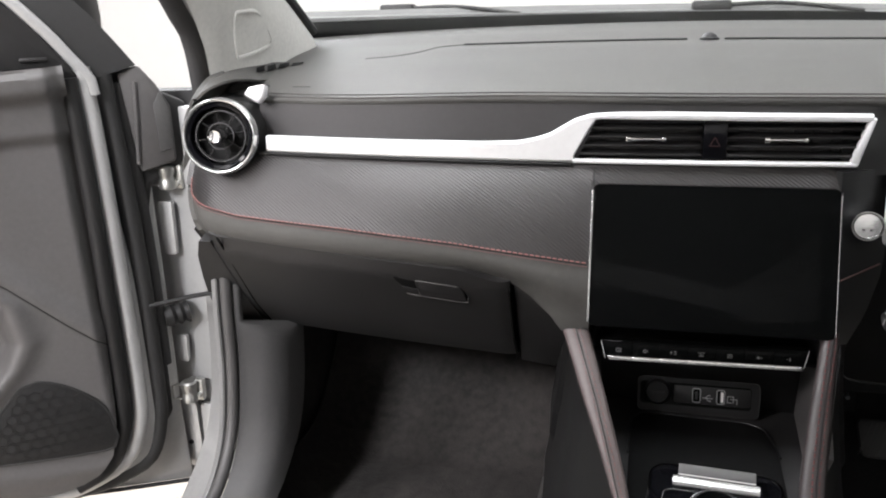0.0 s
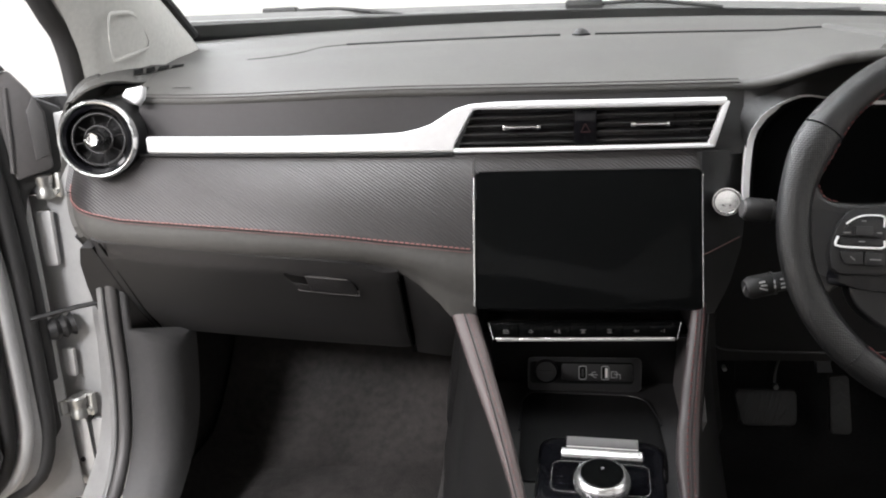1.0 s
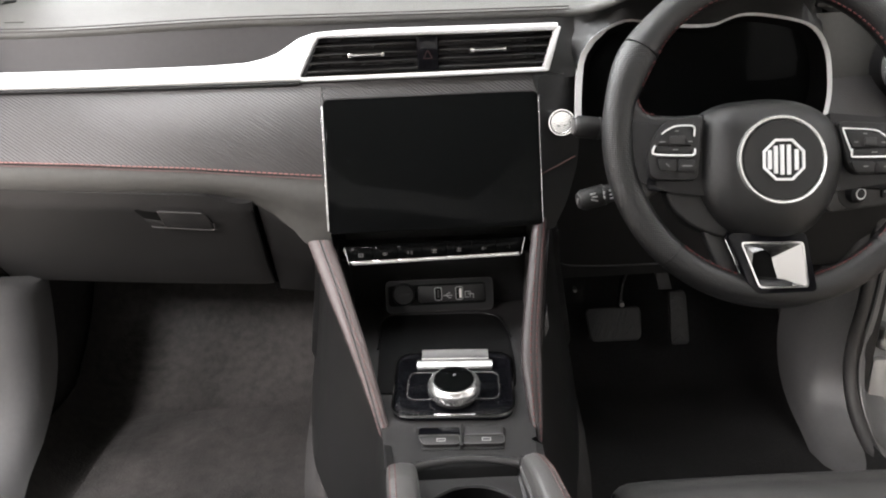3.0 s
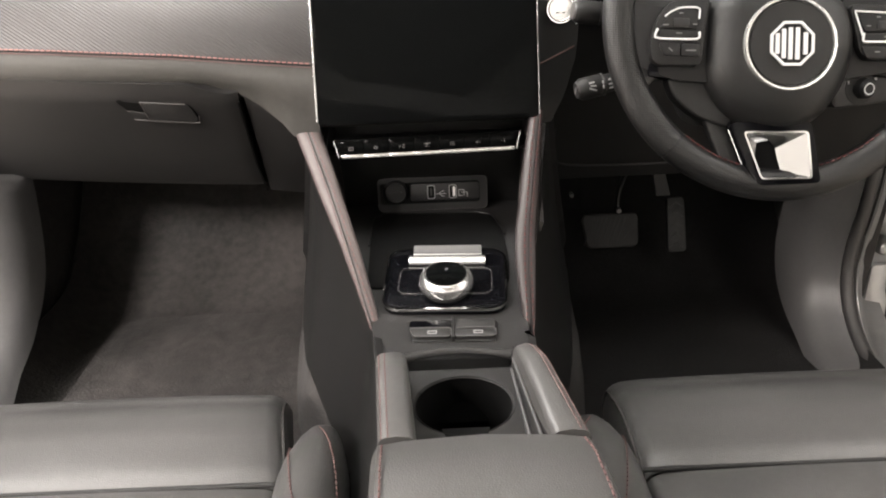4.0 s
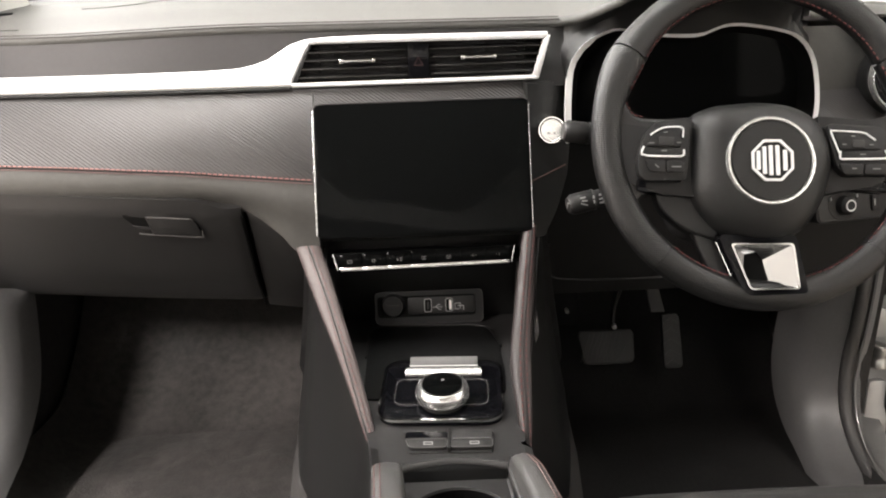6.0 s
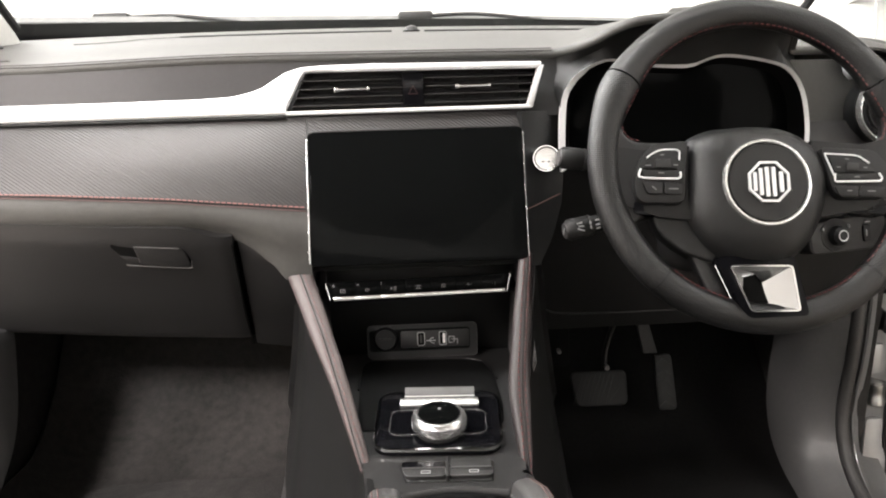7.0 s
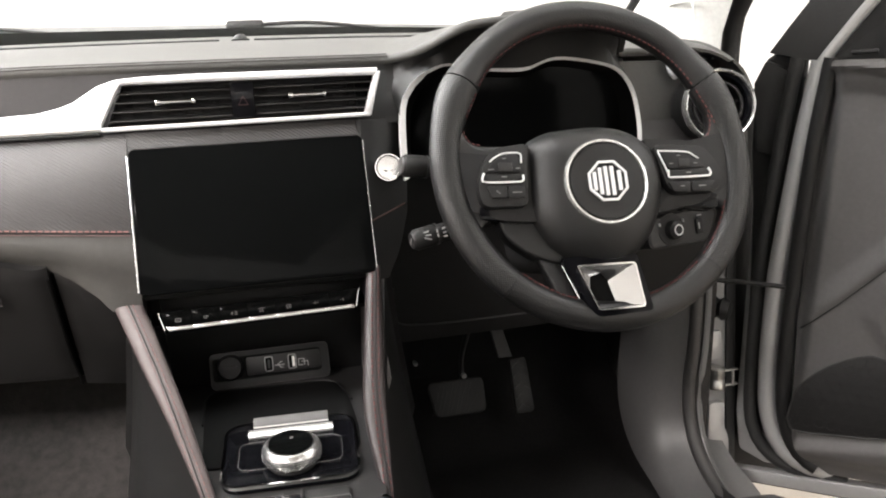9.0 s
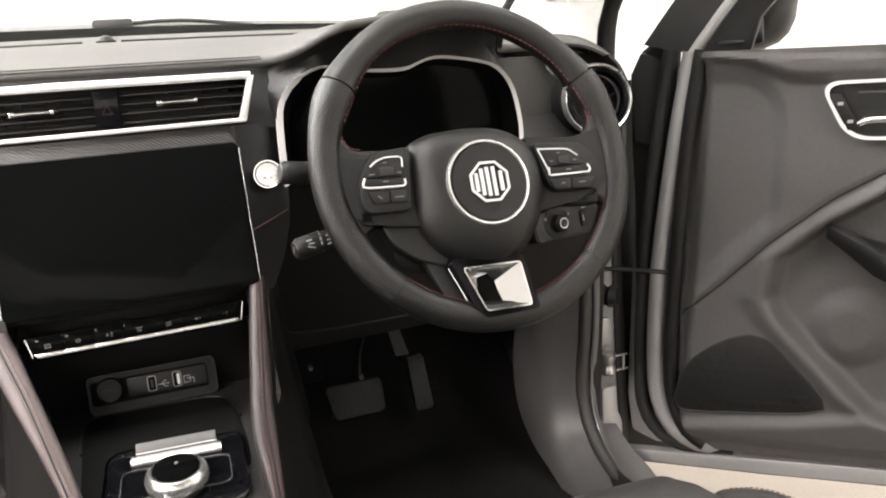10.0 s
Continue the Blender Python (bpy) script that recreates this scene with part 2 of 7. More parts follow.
def rod(a, b, r, n=12, r2=None):
    a, b = Vector(a), Vector(b)
    L = (b - a).length
    return lathe(a, b - a, [(r, 0), (r if r2 is None else r2, L)], n)


def stitches(path, length=0.0075, gap=0.004, r=0.0011, lift=None):
    """A row of short raised thread dashes along a path."""
    p = [Vector(q) for q in path]
    acc = [0.0]
    for a, b in zip(p, p[1:]):
        acc.append(acc[-1] + (b - a).length)

    def at(s):
        for i in range(1, len(p)):
            if s <= acc[i]:
                f = (s - acc[i - 1]) / max(acc[i] - acc[i - 1], 1e-9)
                return p[i - 1].lerp(p[i], f)
        return p[-1]

    bm = bmesh.new()
    s = 0.0
    while s + length < acc[-1]:
        a, b = at(s), at(s + length)
        if lift is not None:
            a, b = a + lift, b + lift
        d = (b - a).normalized()
        x, y, _ = axes(d)
        ra = [bm.verts.new(a + (x * math.cos(k * 1.0472) + y * math.sin(k * 1.0472)) * r) for k in range(6)]
        rb = [bm.verts.new(b + (x * math.cos(k * 1.0472) + y * math.sin(k * 1.0472)) * r) for k in range(6)]
        for k in range(6):
            bm.faces.new((ra[k], ra[(k + 1) % 6], rb[(k + 1) % 6], rb[k]))
        bm.faces.new(ra[::-1])
        bm.faces.new(rb)
        s += length + gap
    return bm


def rounded(w, h, r, n=5):
    """Outline of a rounded rectangle as (a, b) pairs."""
    out = []
    for cx, cy, a0 in ((w / 2 - r, h / 2 - r, 0), (-w / 2 + r, h / 2 - r, 90), (-w / 2 + r, -h / 2 + r, 180), (w / 2 - r, -h / 2 + r, 270)):
        for i in range(n + 1):
            a = radians(a0 + 90 * i / n)
            out.append((cx + r * math.cos(a), cy + r * math.sin(a)))
    return out


def rounded_poly(points, r, n=5):
    """A polygon of (a, b) pairs with its corners rounded."""
    p = [Vector(q) for q in points]
    out = []
    for i, c in enumerate(p):
        a, b = p[i - 1] - c, p[(i + 1) % len(p)] - c
        k = min(r, a.length * 0.45, b.length * 0.45)
        a, b = c + a.normalized() * k, c + b.normalized() * k
        for j in range(n + 1):
            t = j / n
            q = a * (1 - t) ** 2 + c * (2 * t * (1 - t)) + b * t * t
            out.append((q.x, q.y))
    return out


def frame_of(o, x, y):
    """A flat frame: f(a, b, c) goes a along x, b along y, c along their normal."""
    o, x = Vector(o), Vector(x).normalized()
    z = x.cross(Vector(y)).normalized()
    y = z.cross(x)
    return lambda a, b, c=0.0: o + x * a + y * b + z * c


def plate(f, outline, c0, c1, r=0.0, seg=2):
    pts = [f(a, b, c0) for a, b in outline]
    return slab(pts, f(0, 0, c1) - f(0, 0, c0), r, seg)


def ring_band(outer, inner, push):
    """A flat frame between two outlines with equal counts, pushed into a solid."""
    push = Vector(push)
    o = [Vector(p) for p in outer]
    i = [Vector(p) for p in inner]
    return loft([o, [p + push for p in o], [p + push for p in i], i], cyclic=True)


def step01(a, b, x):
    t = min(1.0, max(0.0, (x - a) / (b - a)))
    return t * t * (3 - 2 * t)


def interp(x, table):
    if x <= table[0][0]:
        return table[0][1]
    for (a, p), (b, q) in zip(table, table[1:]):
        if x <= b:
            return p + (q - p) * (x - a) / (b - a)
    return table[-1][1]


def glyph_lines(f, strokes, w, c0, c1):
    """Flat strokes between pairs of points in a frame."""
    bms = []
    for (a, b), (c, d) in strokes:
        u = Vector((c - a, d - b))
        L = u.length
        if L < 1e-6:
            continue
        u /= L
        nrm = Vector((-u.y, u.x)) * w / 2
        e = u * w * 0.3
        bms.append(slab([f(a - e.x + nrm.x, b - e.y + nrm.y, c0), f(c + e.x + nrm.x, d + e.y + nrm.y, c0),
                         f(c + e.x - nrm.x, d + e.y - nrm.y, c0), f(a - e.x - nrm.x, b - e.y - nrm.y, c0)], f(0, 0, c1) - f(0, 0, c0)))
    return join(*bms)


# ---- the studio ----
def studio():
    single("ground", box((0, 2.0, -0.05), (16.0, 16.0, 0.1)), CONCRETE, "pale beige concrete studio floor", "floor", kind="structure")
    for nm, c, s in (("wall_north", (0, 8.1, 2.0), (16.0, 0.2, 4.2)), ("wall_south", (0, -5.9, 2.0), (16.0, 0.2, 4.2)),
                     ("wall_east", (6.1, 1.1, 2.0), (0.2, 13.8, 4.2)), ("wall_west", (-6.1, 1.1, 2.0), (0.2, 13.8, 4.2))):
        single(nm, box(c, s), WALLP, "plain white painted studio wall", "wall", kind="structure")
    single("ceiling", box((0, 1.1, 4.2), (12.0, 13.8, 0.2)), WALLP, "white studio ceiling", "ceiling", kind="structure")


studio()


# ---- the dashboard ----
def Y0(x):
    return 1.06 + 0.14 * x * x


def hood(x):
    return step01(0.185, 0.30, x) * (1 - step01(0.50, 0.575, x))


def pad_front(x):
    return Y0(x) + 0.04 + (1.015 - Y0(x) - 0.04) * hood(x)


PADZ = [(1.0, 1.128), (1.10, 1.138), (1.2, 1.154), (1.3, 1.171), (1.40, 1.186), (1.47, 1.193), (1.55, 1.205), (1.66, 1.216), (1.72, 1.221)]


def pad_z(x, y):
    z = interp(y, PADZ) - 0.010 * x - 0.022 * x * x
    z -= 5.0 * max(0.0, abs(x) - 0.70) ** 2 * (1.0 - step01(1.2, 1.45, y))
    z -= 0.010 * step01(0.22, 0.62, -x) * (1 - step01(1.12, 1.28, y))
    h = hood(x)
    top = 1.176 + 0.03 * max(0.0, y - 1.05) - 0.5 * (x - 0.40) ** 2
    return z + max(0.0, top - z) * h


dash = thing("dashboard", (0, 1.2, 0.65), "dark grey soft-touch dashboard with silver strip and red stitching", "dashboard")


def dash_top():
    X0, X1 = -0.805, 0.79

    def f(u, v):
        x = X0 + (X1 - X0) * u
        yf = pad_front(x)
        if v < 0.86:
            s = v / 0.86
            y = 1.715 + (yf - 1.715) * s
            return V(x, y, pad_z(x, y))
        s = (v - 0.86) / 0.14
        a = s * math.radians(150)
        r = 0.007
        return V(x, yf - r * math.sin(a), pad_z(x, yf) - r * (1 - math.cos(a)))

    part("top_pad", sheet(f, 130, 46, 0.006), DASH, dash, "grey soft-touch upper pad")
    # two rows of stitching along the front edge of the pad
    for off, drop in ((0.004, 0.0), (-0.0055, 0.0026)):
        path = []
        for i in range(81):
            x = -0.66 + 0.86 * i / 80
            y = pad_front(x) + off
            path.append(V(x, y, pad_z(x, max(y, pad_front(x))) + 0.0006 - drop))
        part("seam", tube(path, 0.0011, 6), GREYT, dash, "dark seam along the pad's front edge")
    # defroster slots with the round light sensor between them
    for a, b in ((-0.41, -0.03), (0.03, 0.40)):
        path = [V(a + (b - a) * i / 20, 1.462 - 0.03 * abs(a + (b - a) * i / 20), 0) for i in range(21)]
        path = [V(p.x, p.y, pad_z(p.x, p.y) + 0.001) for p in path]
        part("defroster_slot", tube(path, 0.005, 8, squash=(V(0, 0, 1), 0.4)), BLACK, dash, "thin black defroster slot")
    crease = smooth_path([V(-0.56, 1.345, 0), V(-0.517, 1.355, 0), V(-0.475, 1.385, 0), V(-0.452, 1.43, 0), V(-0.41, 1.45, 0)], 0.01)
    part("pad_crease", tube([V(p.x, p.y, pad_z(p.x, p.y) - 0.0002) for p in crease], 0.0016, 6), DASH, dash, "soft moulded crease")
    # side demister slits
    for s in (1,):
        for i in range(4):
            x0, y0 = s * (0.748 - 0.021 * i), 1.318 + 0.015 * i
            a0, a1 = V(x0, y0 - 0.004, 0), V(x0 - s * 0.022, y0 + 0.014, 0)
            pts = [a0, a1, a1 + V(s * 0.003, -0.012, 0), a0 + V(s * 0.002, -0.007, 0)]
            part("demister_slit", slab([V(p.x, p.y, pad_z(p.x, p.y) + 0.0012) for p in pts], V(0, 0, 0.0008)), TRAYM, dash, "black side demister slit")
    # raised shallow panel at the rear of the pad
    part("airbag_mark", box((-0.612, 1.19, pad_z(-0.612, 1.19) + 0.0006), (0.03, 0.004, 0.0008), 0, Matrix.Rotation(radians(-8), 3, "Z")), GREYT, dash, "small moulded airbag marking")


dash_top()


def light_sensor():
    p = V(0.006, 1.463, pad_z(0.006, 1.463) - 0.001)
    t = thing("light_sensor", p, "small dark round light sensor dome on the dashboard", "sensor")
    part("dome", lathe(p, (0, 0, 1), [(0.0135, 0), (0.0135, 0.003), (0.011, 0.008), (0.006, 0.0115), (0.0005, 0.0125)], 24), PLASTIC, t)
    part("collar", lathe(p, (0, 0, 1), [(0.016, 0), (0.016, 0.003), (0.0138, 0.004)], 24), BLACK, t)


light_sensor()

STRIP_TOP = [(-0.643, 1.079), (-0.42, 1.079), (-0.30, 1.080), (-0.25, 1.082), (-0.225, 1.087), (-0.207, 1.093), (-0.19, 1.103), (-0.175, 1.112), (-0.153, 1.1185), (-0.12, 1.1205), (-0.057, 1.121), (0.178, 1.118), (0.1835, 1.113)]
VENT_L, VENT_R = -0.176, 0.160


def dash_front():
    # dark band between pad and strip
    def band(u, v):
        x = -0.67 + 0.865 * u
        zt = pad_z(x, pad_front(x)) - 0.007
        return V(x, Y0(x) + 0.036 - 0.014 * v, zt + (1.05 - zt) * v)

    part("upper_band", sheet(band, 60, 8, 0.01), BAND, dash, "dark leather band under the pad")

    # the silver strip, widening into the frame of the centre vents
    def columns(x0, x1, n, top, bot, th=0.012):
        rings = []
        for i in range(n + 1):
            x = x0 + (x1 - x0) * i / n
            y = Y0(x) - 0.004
            zt, zb = top(x), bot(x)
            r = min(0.003, (zt - zb) * 0.3)
            rings.append([V(x, y + th, zb), V(x, y + r, zb), V(x, y, zb + r), V(x, y, zt - r), V(x, y + r, zt), V(x, y + th, zt)])
        return loft(rings)

    top = lambda x: interp(x, STRIP_TOP)
    a = columns(-0.643, VENT_L, 60, top, lambda x: 1.0555)
    b = columns(VENT_L, 0.178, 50, top, lambda x: interp(x, [(VENT_L, 1.0625), (-0.150, 1.1095), (-0.146, 1.1125), (0.174, 1.109)]))
    c = columns(VENT_L, 0.164, 40, lambda x: 1.0600, lambda x: 1.0545)
    y = Y0(0.17) - 0.004
    d = slab([V(0.1735, y, 1.1105), V(0.1825, y, 1.114), V(0.166, y, 1.0545), V(0.157, y, 1.0585)], V(0, 0.012, 0), 0.002)
    part("silver_strip", join(a, b, c, d), SATIN, dash, "bright satin silver trim strip", 30)
    part("shadow_gap", columns(-0.66, -0.18, 20, lambda x: 1.0545, lambda x: 1.0505, 0.004), BLACK, dash, "dark gap under the strip")


dash_front()


def centre_vents():
    t = part("centre_vents", loft([[V(-0.17, 1.068, 1.0605), V(0.161, 1.068, 1.0605), V(0.176, 1.068, 1.110), V(-0.147, 1.068, 1.111)],
                                   [V(-0.17, 1.12, 1.0605), V(0.161, 1.12, 1.0605), V(0.176, 1.12, 1.110), V(-0.147, 1.12, 1.111)]], caps=False), BLACK, dash, "pair of black centre air vents")
    part("vent_back", box((0, 1.118, 1.085), (0.34, 0.004, 0.06)), BLACK, t)
    lef = lambda z: interp(z, [(1.06, -0.171), (1.11, -0.149)])
    rig = lambda z: interp(z, [(1.06, 0.160), (1.11, 0.174)])
    for i in range(4):
        z = 1.068 + 0.0112 * i
        for x0, x1 in ((lef(z), -0.016), (0.016, rig(z))):
            part("louvre", box(((x0 + x1) / 2, 1.073, z), (x1 - x0, 0.016, 0.0022), 0.0008, Matrix.Rotation(radians(12), 3, "X")), PLASTIC, t)
    for x0, x1 in ((-0.15, -0.02), (0.02, 0.15)):
        for i in range(6):
            x = x0 + (x1 - x0) * (i + 0.5) / 6
            part("vane", box((x, 1.095, 1.086), (0.002, 0.02, 0.046), 0.0006), BLACK, t)
    for x, w in ((-0.083, 0.042), (0.083, 0.042)):
        k = part("vent_tab", box((x, 1.060, 1.0875), (w, 0.008, 0.004), 0.0015), CHROME, t, "chrome vent slider")
        part("tab_end", box((x - w / 2 - 0.001, 1.059, 1.0875), (0.007, 0.011, 0.0075), 0.002), CHROME, k)
        part("tab_end", box((x + w / 2 + 0.001, 1.059, 1.0875), (0.005, 0.010, 0.0065), 0.002), CHROME, k)
    hz = part("hazard_button", box((0, 1.070, 1.0855), (0.029, 0.02, 0.046), 0.002), PIANO, t, "black hazard light button with dim red triangle")
    f = frame_of((0, 1.0598, 1.084), (1, 0, 0), (0, 0, 1))
    part("triangle", glyph_lines(f, [((-0.006, -0.005), (0.006, -0.005)), ((0.006, -0.005), (0, 0.006)), ((0, 0.006), (-0.006, -0.005))], 0.0013, 0, 0.0004), REDT, hz)


centre_vents()

STZ = [(-0.815, 0.988), (-0.80, 0.983), (-0.764, 0.974), (-0.684, 0.962), (-0.507, 0.956), (-0.335, 0.947), (-0.154, 0.931), (0.0, 0.925)]
LIPZ = [(-0.8, 0.905), (-0.30, 0.897), (-0.26, 0.888), (-0.232, 0.874), (-0.2, 0.848), (-0.188, 0.831), (-0.15, 0.822)]


def end_pull(x):
    """How far the ends of the soft panel bend forward, towards the doors."""
    d = max(0.0, abs(x) - 0.725)
    return 8.0 * d * d


def soft_panel():
    X0, X1 = -0.815, -0.149

    def f(u, v):
        x = X0 + (X1 - X0) * u
        z0, z1 = 1.052, interp(x, STZ)
        y0, y1 = Y0(x) + 0.004, Y0(x) - 0.047
        s = v
        y = y0 + (y1 - y0) * (s ** 0.85) + end_pull(x) - 0.004 * math.sin(math.pi * s)
        return V(x, y, z0 + (z1 - z0) * s)

    part("soft_panel", sheet(f, 90, 14, 0.008), CARBON, dash, "dark twill-textured leather facing")

    # part of the facing above the screen
    def g(u, v):
        x = -0.149 + 0.301 * u
        return V(x, Y0(x) + 0.004 - 0.018 * v, 1.052 - 0.035 * v)

    part("soft_panel_over_screen", sheet(g, 30, 4, 0.008), CARBON, dash)

    # rounded lower lip, flaring down beside the screen
    def lip(u, v):
        x = X0 + (X1 - X0) * u
        zs, zl = interp(x, STZ), interp(x, LIPZ)
        y1 = Y0(x) - 0.047 + end_pull(x)
        flare = step01(-0.30, -0.17, x)
        a = v * math.pi / 2
        depth = 0.036 * (1 - flare) + 0.012 * flare
        bulge = 0.006 * math.sin(math.pi * min(1, v * 1.6))
        y = y1 - bulge + depth * (1 - math.cos(a)) ** 1.0
        z = zs + (zl - zs) * (math.sin(a) * (1 - flare) + v * flare)
        return V(x, y, z)

    part("lower_lip", sheet(lip, 90, 12, 0.006), DASH, dash, "rounded grey lower lip of the facing")
    # red stitching along the crease, running up round the end
    path = [V(-0.812, Y0(0.81) - 0.004 + end_pull(0.812), 1.046), V(-0.8165, Y0(0.81) - 0.020 + end_pull(0.812), 1.018), V(-0.811, Y0(0.81) - 0.040 + end_pull(0.808), 0.996), V(-0.795, Y0(0.79) - 0.049 + end_pull(0.795), 0.983)]
    path += [V(x, Y0(x) - 0.0505 + end_pull(x), interp(x, STZ) + 0.002) for x in [-0.775 + 0.0104 * i for i in range(61)]]
    path = smooth_path(path, 0.006)
    part("stitching", stitches(path, 0.0052, 0.0024, 0.001), PINKT, dash, "pale red stitching")
    low = [p + V(0, -0.001, -0.0048) for p in path]
    part("stitching", tube(low, 0.0006, 5), THREAD, dash, "dark red thread line")
    part("crease", tube([p + V(0, 0.001, -0.0026) for p in path], 0.0011, 6), BLACK, dash, "dark seam")
    # the rounded outer end
    def cap(u, v):
        a = u * math.pi / 2
        z = 1.05 - v * 0.145
        w = 0.05 - 0.02 * abs(v - 0.45)
        yb = Y0(0.815) - 0.047 * min(1, v * 1.6 if v < 0.62 else 1 - (v - 0.62) * 1.6) + end_pull(0.815)
        return V(-0.815 - w * 0.25 * math.sin(a), yb + 0.11 * (1 - math.cos(a)) + 0.06 * u, z)

    part("end_cap", sheet(cap, 12, 14, 0.006), DASH, dash, "rounded dashboard end")


soft_panel()


# ---- glovebox ----
GTL, GTR = V(-0.748, 1.115, 0.912), V(-0.258, 1.056, 0.889)
GBL, GBR = V(-0.768, 1.298, 0.700), V(-0.291, 1.304, 0.664)


def glovebox():
    back = part("glovebox_surround", slab([GTL + V(-0.05, 0.02, 0.01), GTR + V(0.10, 0.02, 0.02), GBR + V(0.10, 0.03, -0.005), GBL + V(-0.02, 0.03, 0)], V(0, 0.05, 0.02)), BLACK, dash, "dark recess round the glovebox")

    def lidf(u, v):
        a, b = GTL.lerp(GTR, u), GBL.lerp(GBR, u)
        ext = 0.12 - 0.06 * step01(0.84, 0.97, u)
        v = -ext + (1 + ext) * v
        p = a.lerp(b, v) + V(0, 0.10, 0) * max(0.0, -v)
        v = max(v, 0.0)
        n = (GTR - GTL).cross(GBL - GTL).normalized()
        n = n if n.y < 0 else -n
        return p + n * (0.004 + 0.013 * (1 - 0.75 * step01(0.55, 1.0, v)) + 0.003 * math.sin(math.pi * u) - 0.005 * step01(0.93, 1.0, v) - 0.004 * step01(0.97, 1.0, u) - 0.004 * step01(0.03, 0.0, u)) + V(0, 0.014, 0.004) * max(0.0, (v - 0.90) / 0.10) ** 2

    n0 = (GTR - GTL).cross(GBL - GTL).normalized()
    n0 = n0 if n0.y < 0 else -n0
    lid = part("glovebox_door", loft([[lidf(i / 50, j / 26) for j in range(27)] + [lidf(i / 50, j / 26) + V(0, 0.009, 0.008) for j in range(26, -1, -1)] for i in range(51)]), PLASTIC, dash, "closed dark grey glovebox door")
    for a, b, dx, v0 in ((GTL, GBL, 0.024, -0.12), (GTR, GBR, 0.0, 0.0)):
        line = []
        for i in range(17):
            v = v0 + (1.0 - v0) * i / 16
            line.append(a.lerp(b, v) + V(dx * (1 - 0.25 * max(0.0, v)), 0, 0) + n0 * (0.004 + 0.013 * (1 - 0.75 * step01(0.55, 1.0, v)) + (0.0014 if dx else -0.001)))
        part("door_gap", tube(line, 0.0018, 6), TRAYM, dash, "dark gap beside the glovebox door")
    # side fillers with a gap to the door
    part("filler_panel", slab([p + n0 * 0.007 for p in (GTR + V(0.006, -0.006, 0.002), GTR + V(0.105, -0.012, -0.04), GBR + V(0.065, 0.01, -0.012), GBR + V(0.006, 0.0, 0))], V(0, 0.02, 0.01), 0.003), PLASTIC, dash, "dark grey panel beside the glovebox")
    side_at = lambda v, dx: GTL.lerp(GBL, v) + V(dx, 0, 0) + n0 * (0.0155 - 0.007 * step01(0.55, 1.0, v))
    part("end_panel", loft([[side_at(v, 0.004), side_at(v, 0.004) + V(0, 0.03, 0.01), side_at(v, dx) + V(0, 0.03, 0.01), side_at(v, dx)] for v, dx in ((-0.06, -0.016), (0.1, -0.036), (0.35, -0.055), (0.6, -0.070), (0.8, -0.080), (1.0, -0.088))]), PLASTIC, dash, "dark grey end panel beside the glovebox")
    part("underside", slab([GBL + V(0.0, 0.01, 0.002), GBR + V(0.06, 0.01, 0.0), GBR + V(0.06, 0.30, 0.03), GBL + V(0.0, 0.30, 0.03)], V(0, 0, 0.01)), BLACK, dash)
    # handle: pocket and pull with a thin bright outline
    n = (GTR - GTL).cross(GBL - GTL).normalized()
    n = n if n.y < 0 else -n
    f = frame_of(V(-0.374, 1.090, 0.877) + n * 0.0216, V(0.49, -0.03, -0.035), -(GBL - GTL))
    sgn = 1 if (f(0, 0, 1) - f(0, 0, 0)).y < 0 else -1
    g = lambda a, b, c=0.0: f(a, b, c * sgn)
    whole = rounded_poly([(-0.058, 0.022), (0.050, 0.022), (0.055, -0.022), (-0.036, -0.022)], 0.010, 5)
    pull = rounded_poly([(-0.0195, 0.0225), (0.046, 0.0225), (0.051, 0.012), (0.0525, -0.010), (0.050, -0.0215), (-0.0195, -0.0215)], 0.005, 4)
    # no hole is cut: a flat black plate paints the recess's shade
    hw = part("handle_recess", plate(g, [(a - 0.004, b) for a, b in whole], -0.010, 0.0002, 0.0004), TRAYM, lid, "flat black plate painting the shade of a finger recess")
    part("recess_floor", plate(g, [(a - 0.004, b) for a, b in rounded_poly([(-0.048, -0.002), (-0.0200, -0.006), (-0.0200, -0.0215), (-0.037, -0.0215)], 0.003, 3)], 0.0, 0.0008, 0.0004), PLASTIC, hw, "sloping floor of the recess")
    part("handle_pull", plate(g, [(a - 0.004, b) for a, b in pull], 0.0, 0.0026, 0.0008), PLASTIC, lid, "dark grey pull")
    part("handle_rim", tube(smooth_path([g(a - 0.004, b, 0.0018) for a, b in ((-0.040, -0.020), (-0.034, -0.0225), (0.046, -0.0228), (0.0535, -0.019), (0.056, -0.006))], 0.004), 0.0009, 6), DOORT, lid, "thin pale outline of the handle")
    part("pull_line", tube([g(-0.0235, -0.021, 0.0028), g(-0.0235, 0.0225, 0.0028), g(0.040, 0.0225, 0.0028)], 0.0008, 6), DOORT, lid)


glovebox()


